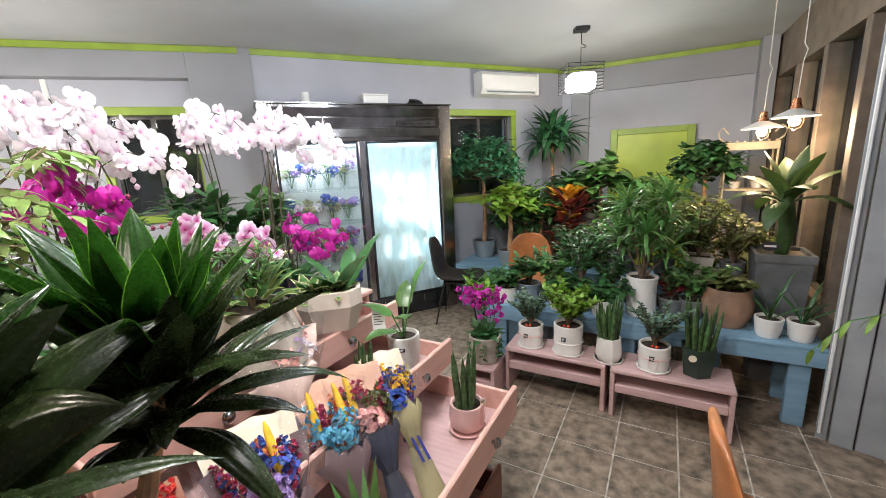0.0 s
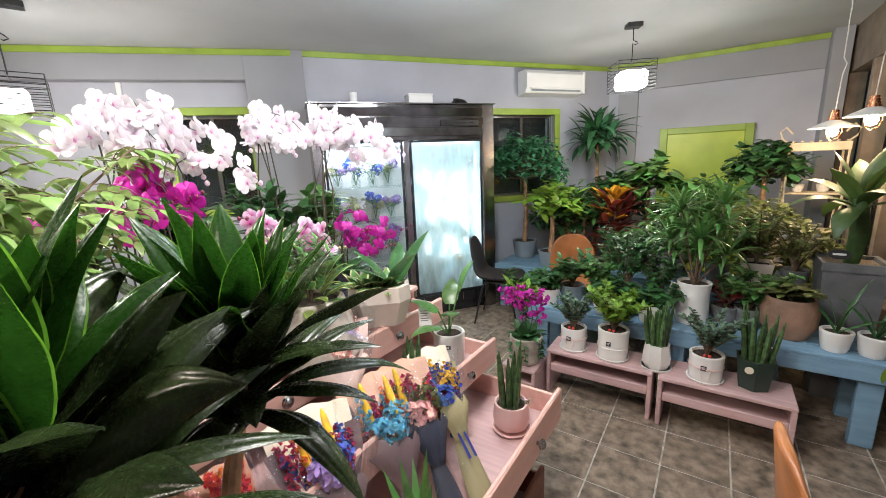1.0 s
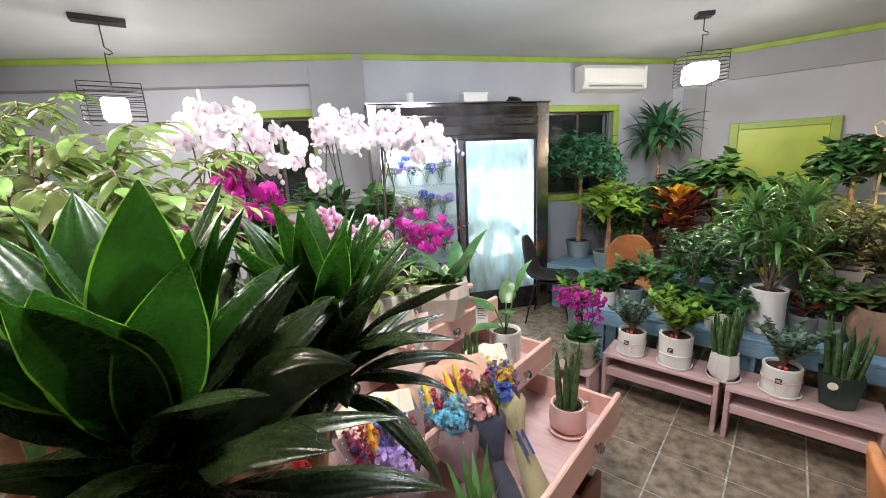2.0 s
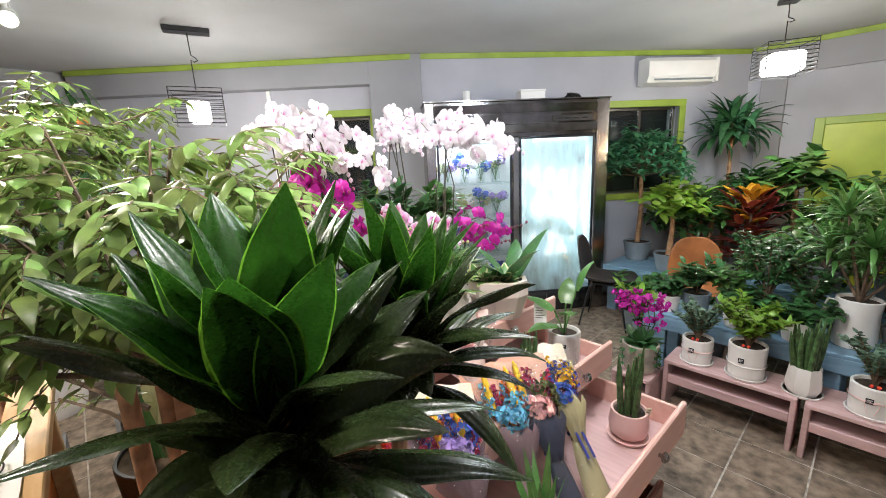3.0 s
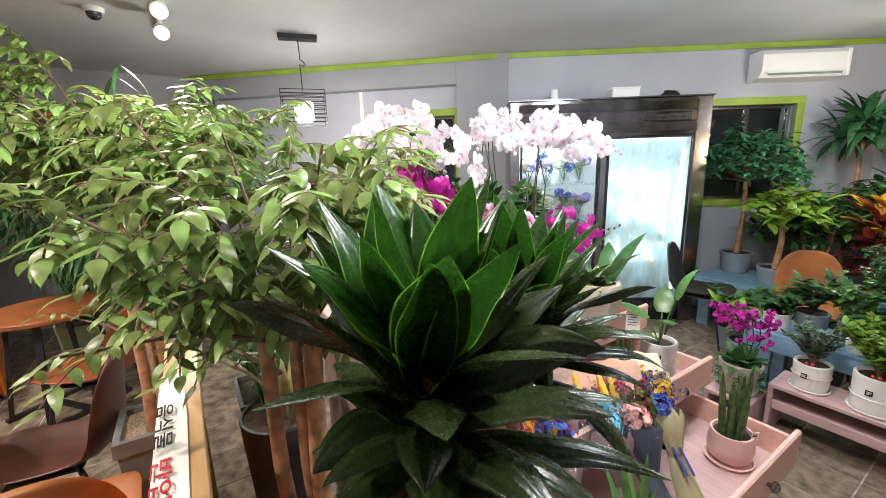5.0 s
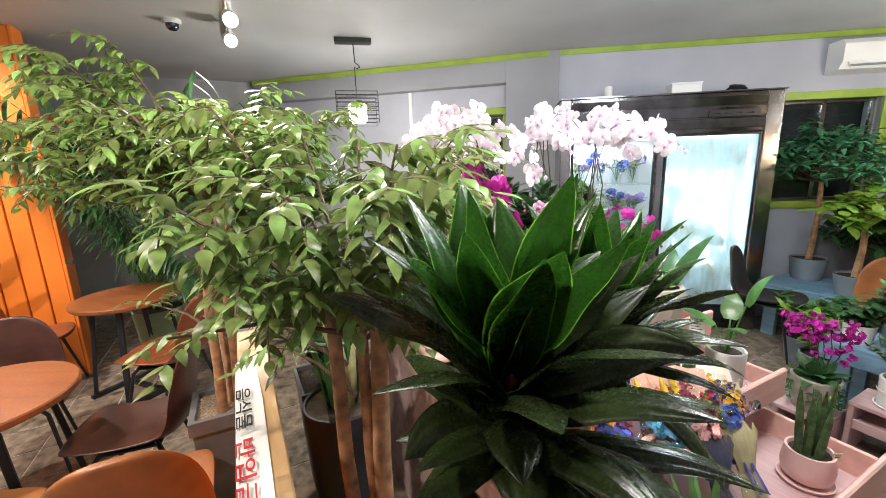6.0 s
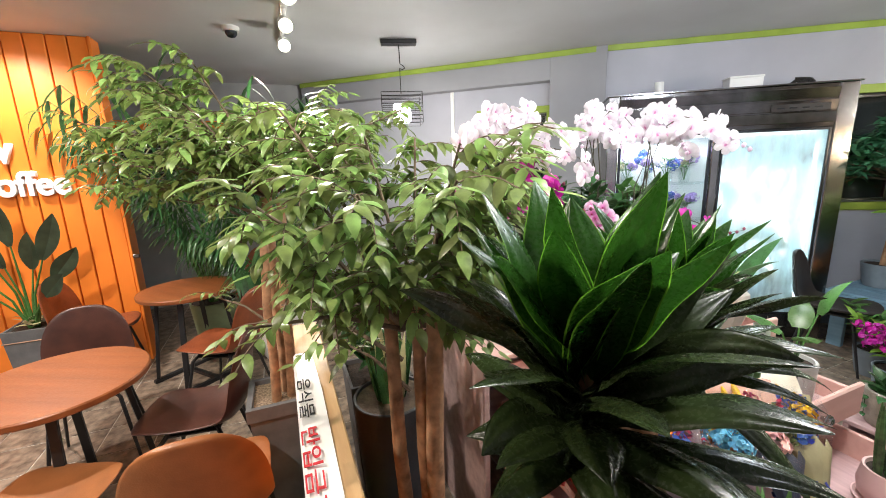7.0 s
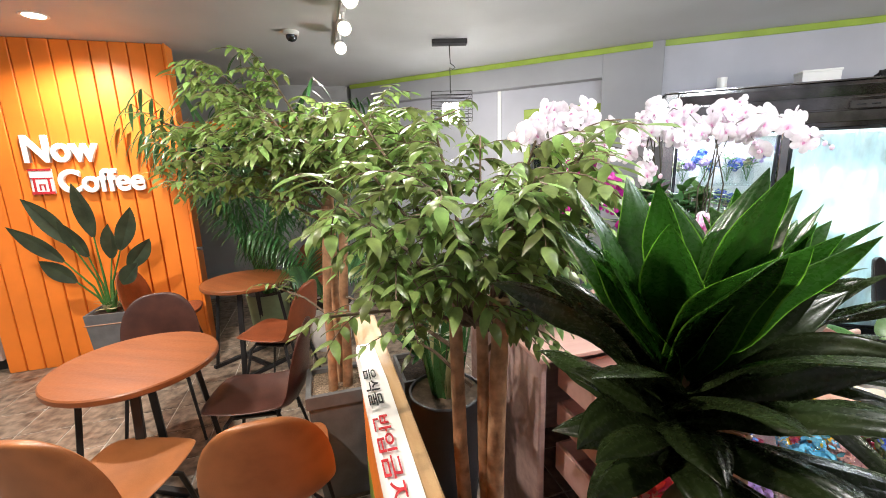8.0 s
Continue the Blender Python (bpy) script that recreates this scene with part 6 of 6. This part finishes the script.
# ---- tree with compound leaves, twice ----
def compound(me, stalk, q, yaw, pitch, length, leaf):
    """A drooping compound leaf: a stalk with pairs of leaflets."""
    pts = [Vector(q)]
    a = pitch
    n = 5
    for i in range(n):
        d = Vector((math.cos(yaw) * math.cos(radians(a)), math.sin(yaw) * math.cos(radians(a)), math.sin(radians(a))))
        pts.append(pts[-1] + d * length / n)
        a -= 14
    stalk.tube(pts, 0.0016, 4)
    for i in range(1, n + 1):
        for s in ((-1, 1) if i < n else (0,)):
            me.blade(pts[i], yaw + s * 1.05 + rng.uniform(-0.3, 0.3), a * 0.3 + rng.uniform(-25, 15), leaf * rng.uniform(0.75, 1.2), leaf * 0.43, rng.uniform(20, 80), 0.18, 5, 0.62, twist=rng.uniform(-0.5, 0.5))


def compound_tree(p, trunks, limbs, leaf, more=1.0):
    """trunks: (x0, y0, z0, x1, y1, z1, r); limbs: (start, end, compound leaves)."""
    for x0, y0, z0, x1, y1, z1, r in trunks:
        mid = ((x0 + x1) / 2 + 0.012, (y0 + y1) / 2 - 0.01, (z0 + z1) / 2)
        part("trunk", Mesh().tube([(x0, y0, z0), ((x0 * 3 + x1) / 4 - 0.006, (y0 * 3 + y1) / 4, (z0 * 3 + z1) / 4), mid, (x1, y1, z1)], [r * 1.15, r, r * 0.95, r * 0.85], 12), M_BARK, p, "smooth brown trunk")
    for a, b, n in limbs:
        n = round(n * more)
        a, b = Vector(a), Vector(b)
        mid = a.lerp(b, 0.5) + Vector((0, 0, 0.08 * (b - a).length))
        me, st = Mesh(), Mesh()
        st.tube([a, mid, b], [0.008, 0.005, 0.003], 6)
        out = math.atan2((b - a).y, (b - a).x)
        for k in range(n):
            s = 0.3 + 0.7 * (k + rng.random()) / n
            q = a.lerp(mid, s * 2) if s < 0.5 else mid.lerp(b, s * 2 - 1)
            compound(me, st, q, out + rng.choice((-1, 1)) * rng.uniform(0.1, 1.7), rng.uniform(-5, 55), rng.uniform(0.12, 0.21), leaf * (1.0 if b.z > 1.55 else 0.74))
        br = part("branch", st, M_BARKDARK, p)
        part("foliage", me, L_TREE, br)


p = thing("potted_tree", "dark square planter with a three-trunk tree of drooping compound leaves", "potted tree", -1.22, -0.25, 0)
pot_square(p, 0.24, 0.27, 0.36, M_BLACKPOT)
tr = [(-0.03, -0.05, 0.33, -0.045, -0.07, 1.20, 0.023), (0.0, 0.01, 0.33, -0.01, 0.0, 1.22, 0.02), (0.02, 0.02, 0.33, 0.035, 0.04, 1.24, 0.028)]
limbs = []
for ex, ey, ez, n in ((0.20, 0.17, 1.63, 8), (0.14, 0.08, 1.66, 8), (-0.24, -0.30, 1.78, 9), (0.20, -0.18, 1.56, 8), (0.25, 0.02, 1.58, 9), (0.10, -0.40, 1.56, 7), (-0.10, -0.30, 1.62, 8), (-0.25, 0.10, 1.70, 10), (-0.32, -0.15, 1.72, 10), (0.05, 0.20, 1.62, 9), (-0.40, 0.60, 1.68, 9), (0.12, -0.30, 1.42, 5), (0.20, -0.12, 1.36, 7), (-0.15, 0.45, 1.5, 8), (0.16, -0.42, 1.30, 2), (-0.3, -0.35, 1.45, 5), (-0.22, 0.26, 1.52, 8), (-0.1, -0.1, 1.72, 10),
                      (-0.40, -0.36, 1.16, 3), (0.0, -0.2, 1.28, 5), (0.12, 0.1, 1.25, 6), (-0.22, -0.05, 1.25, 8), (0.02, 0.14, 1.18, 6), (-0.18, 0.22, 1.28, 8), (-0.05, -0.02, 1.40, 8), (-0.25, -0.20, 1.06, 2)):
    limbs.append(((-0.02 + 0.1 * ex, 0.1 * ey, min(ez - 0.12, 1.16)), (ex, ey, ez), n))
compound_tree(p, tr, limbs, 0.066, 1.75)
p = thing("potted_tree", "grey square planter topped with gravel and a tall drooping-leaf tree", "potted tree", -2.11, -0.67, 0)
pot_square(p, 0.22, 0.27, 0.59, M_GREYPOT, M_GRAVEL, 0.06)
tr = [(-0.02, 0.03, 0.55, -0.03, 0.04, 1.5, 0.026), (0.04, 0.05, 0.55, 0.07, 0.10, 1.5, 0.022), (0.06, -0.02, 0.55, 0.05, 0.02, 1.45, 0.02)]
limbs = []
for ex, ey, ez, n in ((0.10, -0.28, 1.86, 10), (0.30, -0.10, 1.74, 9), (-0.26, -0.20, 2.10, 11), (-0.34, -0.48, 2.03, 12), (-0.30, -0.66, 1.84, 10), (-0.28, -0.12, 1.86, 10), (-0.30, 0.18, 1.90, 11), (-0.20, 0.42, 1.90, 10), (0.08, 0.65, 1.86, 9), (0.1, 0.30, 1.88, 10), (0.12, -0.20, 1.80, 9), (0.25, 0.05, 1.82, 10), (-0.16, -0.40, 2.06, 11), (-0.1, 0.05, 1.90, 10),
                      (-0.40, 0.0, 1.74, 9), (-0.05, -0.55, 1.66, 8), (0.2, 0.35, 1.76, 9), (-0.20, -0.34, 1.50, 4), (0.15, -0.1, 1.55, 5), (-0.38, -0.30, 1.70, 9), (-0.28, -0.62, 1.56, 7), (0.05, 0.5, 1.7, 8), (-0.28, -0.28, 1.02, 2)):
    limbs.append(((0.02, 0.05, min(1.5, ez - 0.15)), (ex, ey, ez), n))
compound_tree(p, tr, limbs, 0.062, 1.95)
# black pot with snake plant behind the first tree
p = thing("potted_plant", "tall black round pot with a yellow-edged snake plant", "potted plant", -1.66, -0.24, 0)
pot_round(p, 0.11, 0.155, 0.70, M_BLACKPOT)
part("bark_mulch", Mesh().disc(0.142, 0.688, 24), M_BARKDARK, p)
for k in range(12):
    a = k * 2.4
    me = Mesh().blade((0.05 * math.cos(a), 0.05 * math.sin(a), 0.68), a, 82, rng.uniform(0.28, 0.5), 0.05, 10, 0.4, 6, 0.6)
    part("leaf", me, L_CREAM if k % 4 == 0 else L_DARK, p)
p = thing("planter", "dark grey square planter beside the partition", "planter", -2.05, -0.22, 0)
pot_square(p, 0.24, 0.3, 0.62, M_GREYPOT)
bush(p, 0.58, 8, 0.35, 0.16, 12, 0.13, 0.05, L_DARK)

# ---- low partition with the plank and the lettered banner ----
w = thing("partition", "low wooden partition with a pine plank on top", "partition", 0, 0, 0)
part("plank", Mesh().box(-1.90, 0.30, -0.585, -0.485, 0.935, 0.975, 0.004), M_PINE, w, "knotty pine plank")
part("panel", Mesh().box(-1.88, 0.28, -0.565, -0.545, 0.30, 0.935, 0.003), M_ORANGE, w, "orange painted panel")
part("panel", Mesh().box(-1.88, 0.28, -0.566, -0.544, 0.02, 0.30, 0.003), M_LIME, w, "lime painted lower panel")
for x in (-1.86, -1.1, -0.35, 0.22):
    part("post", Mesh().box(x, x + 0.05, -0.543, -0.50, 0, 0.935, 0.003), M_PINE, w)
me = Mesh()
v, f = [], []
nx = 22
for i in range(nx + 1):
    x = -1.60 + 1.5 * i / nx
    sag = 0.004 * math.sin(i * 1.3)
    for y, z in ((-0.522, 0.979), (-0.555, 0.980 + sag), (-0.586, 0.980), (-0.592, 0.972), (-0.596, 0.93 + sag)):
        v.append((x, y - (0.01 * max(0, 1 - i / 4) if y > -0.53 else 0), z))
for i in range(nx):
    for j in range(4):
        f.append((i * 5 + j, i * 5 + j + 1, i * 5 + j + 6, i * 5 + j + 5))
bn = solo("banner", me.add(v, f), M_SIGN, "white cloth banner with black and red lettering on the plank", "banner")


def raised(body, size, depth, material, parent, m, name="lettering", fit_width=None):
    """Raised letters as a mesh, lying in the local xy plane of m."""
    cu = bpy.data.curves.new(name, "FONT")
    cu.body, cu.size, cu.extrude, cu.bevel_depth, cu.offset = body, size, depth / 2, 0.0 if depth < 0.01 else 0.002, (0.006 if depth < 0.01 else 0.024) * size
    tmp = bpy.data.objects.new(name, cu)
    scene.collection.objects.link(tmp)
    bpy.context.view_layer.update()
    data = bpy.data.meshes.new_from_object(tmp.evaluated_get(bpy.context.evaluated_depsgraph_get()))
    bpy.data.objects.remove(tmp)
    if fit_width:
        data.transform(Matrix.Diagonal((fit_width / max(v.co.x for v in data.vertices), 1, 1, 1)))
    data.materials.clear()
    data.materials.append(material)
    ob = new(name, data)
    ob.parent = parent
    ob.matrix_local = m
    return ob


raised("\uc74c\uc2dd\ubb3c", 0.042, 0.0012, M_INK, bn, pose(-1.40, -0.586, 0.9865), fit_width=0.21)
raised("\ubc18\uc785\uae08\uc9c0", 0.045, 0.0012, M_RED, bn, pose(-1.15, -0.588, 0.9865), fit_width=0.30)

# ---- coffee corner plants ----
p = thing("potted_plant", "grey planter with a bird-of-paradise plant before the orange wall", "potted plant", -4.03, -2.40, 0)
pot_square(p, 0.22, 0.28, 0.53, M_GREYPOT)
bush(p, 0.5, 6, 0.10, 0.10, 7, 0.09, 0.03, L_CREAM)
part("twine", Mesh().lathe([(0.199, 0.44), (0.205, 0.445), (0.199, 0.45)], sides=4), M_TERRA, p, "twine bow")
for dy, tz, lean_x in ((-0.46, 1.28, 0.1), (-0.36, 1.48, 0.0), (-0.02, 1.58, 0.05), (0.33, 1.38, 0.1), (0.42, 1.12, 0.15), (-0.30, 1.0, 0.2), (0.30, 0.92, 0.2), (0.12, 1.25, -0.05), (-0.2, 1.3, -0.05)):
    tip = Vector((lean_x, dy, tz))
    e = Vector((lean_x * 0.5, dy * 0.48, 0.53 + (tz - 0.53) * 0.58))
    d = tip - e
    flat = Mesh().blade((0, 0, 0), 0, 84, d.length * 1.02, 0.13, 30, 0.4, 9, 0.95, twist=rng.uniform(-0.5, 0.5), base=0.04)
    lf = part("leaf", Mesh().add(flat.v, flat.f, Matrix.Translation(e) @ pose(0, 0, 0, -math.degrees(math.atan2(d.y, d.z)))), L_PADDLE, p, "broad paddle leaf")
    part("leaf_stalk", Mesh().tube([(0.01, dy * 0.05, 0.5), (e.x * 0.5, e.y * 0.35, 0.5 + (e.z - 0.5) * 0.5), e], [0.011, 0.008, 0.005], 6), L_MID, lf)


def palm(x, y, pot, ph, pr, n, length, label, lean=3.0, bow=1.6):
    p = thing("potted_palm", label, "potted palm", x, y, 0)
    pot_round(p, pr * 0.75, pr, ph, pot)
    for k in range(n):
        a = k * 2.4 + rng.uniform(-0.2, 0.2)
        L = length * rng.uniform(0.75, 1.05)
        pts, q, ang = [], Vector((0.03 * math.cos(a), 0.03 * math.sin(a), ph - 0.03)), 84 - lean * (k % 9)
        for i in range(9):
            pts.append(q.copy())
            q = q + Vector((math.cos(a) * math.cos(radians(ang)), math.sin(a) * math.cos(radians(ang)), math.sin(radians(ang)))) * L / 8
            ang -= 4 + bow * i
        fr = part("frond_stem", Mesh().tube(pts, [0.008 - 0.0007 * i for i in range(9)], 5), L_MID, p)
        me = Mesh()
        for i in range(3, 9):
            for sub in (0, 0.33, 0.66):
                if i == 8 and sub:
                    continue
                b = pts[i].lerp(pts[min(8, i + 1)], sub)
                for s in (-1, 1):
                    me.blade(b, a + s * 0.85, 8 - 6 * i, 0.28 * (1 - 0.05 * abs(i - 5)), 0.026, 60, 0.15, 4)
        part("frond", me, L_DARK, fr)


palm(-4.15, -1.22, M_SAGE, 0.50, 0.19, 22, 2.1, "sage green pot with a tall feathery palm", 1.0, 0.72)
palm(-4.95, -0.55, M_GREYPOT, 0.5, 0.2, 16, 2.1, "grey pot with a tall feathery palm in the recess")
palm(-3.85, -0.68, M_WHITEPOT, 0.42, 0.22, 12, 1.0, "large white pot with a low feathery palm")

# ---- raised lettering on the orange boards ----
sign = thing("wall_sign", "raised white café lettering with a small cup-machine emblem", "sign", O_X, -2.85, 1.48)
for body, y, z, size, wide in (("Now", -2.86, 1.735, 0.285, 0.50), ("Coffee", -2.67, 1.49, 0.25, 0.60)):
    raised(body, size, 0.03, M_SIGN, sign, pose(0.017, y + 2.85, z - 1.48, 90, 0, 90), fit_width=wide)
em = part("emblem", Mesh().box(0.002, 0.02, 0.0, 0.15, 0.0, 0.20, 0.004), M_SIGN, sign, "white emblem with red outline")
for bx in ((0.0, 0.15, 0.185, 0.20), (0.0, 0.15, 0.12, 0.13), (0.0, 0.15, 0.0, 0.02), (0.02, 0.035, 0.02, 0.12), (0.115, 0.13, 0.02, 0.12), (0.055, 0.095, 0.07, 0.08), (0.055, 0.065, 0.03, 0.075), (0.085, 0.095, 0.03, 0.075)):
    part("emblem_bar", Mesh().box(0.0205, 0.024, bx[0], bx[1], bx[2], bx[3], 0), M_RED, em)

# ---- tiled floor ----
solo("floor", Mesh().box(-6.2, 2.2, -4.7, 5.7, -0.1, -0.004, 0), M_GROUT, "square stone-look floor tiles with pale joints", "floor", kind="structure", smooth=False)
floor = bpy.data.objects["floor"]
TS = 0.303
tile = Mesh().box(-TS / 2 + 0.004, TS / 2 - 0.004, -TS / 2 + 0.004, TS / 2 - 0.004, -0.006, 0.0, 0.002)
first, rest, n_tiles = None, Mesh(), 0
for i in range(-20, 8):
    for j in range(-23, 12):
        x, y = -0.158 + (i + 0.5) * TS, 2.182 + (j + 0.5) * TS
        if not (-6.1 < x < 2.1 and -4.6 < y < 5.6):
            continue
        m = pose(x, y, rng.uniform(-0.0008, 0.0008), 0, 0, 90 * rng.randrange(4))
        near = (-1.6 < x < 1.0 and 1.0 < y < 3.3) or (-4.3 < x < -1.7 and -2.9 < y < -0.6)
        if near and n_tiles < 300:
            n_tiles += 1
            if first is None:
                first = part("tile", tile, M_TILE, floor)
                first.matrix_local = m
            else:
                share("tile", first, floor, m)
        else:
            rest.add(tile.v, tile.f, m)
tagged(part("tile_field", rest, M_TILE, floor, "further stone tiles"), kind="stuff")
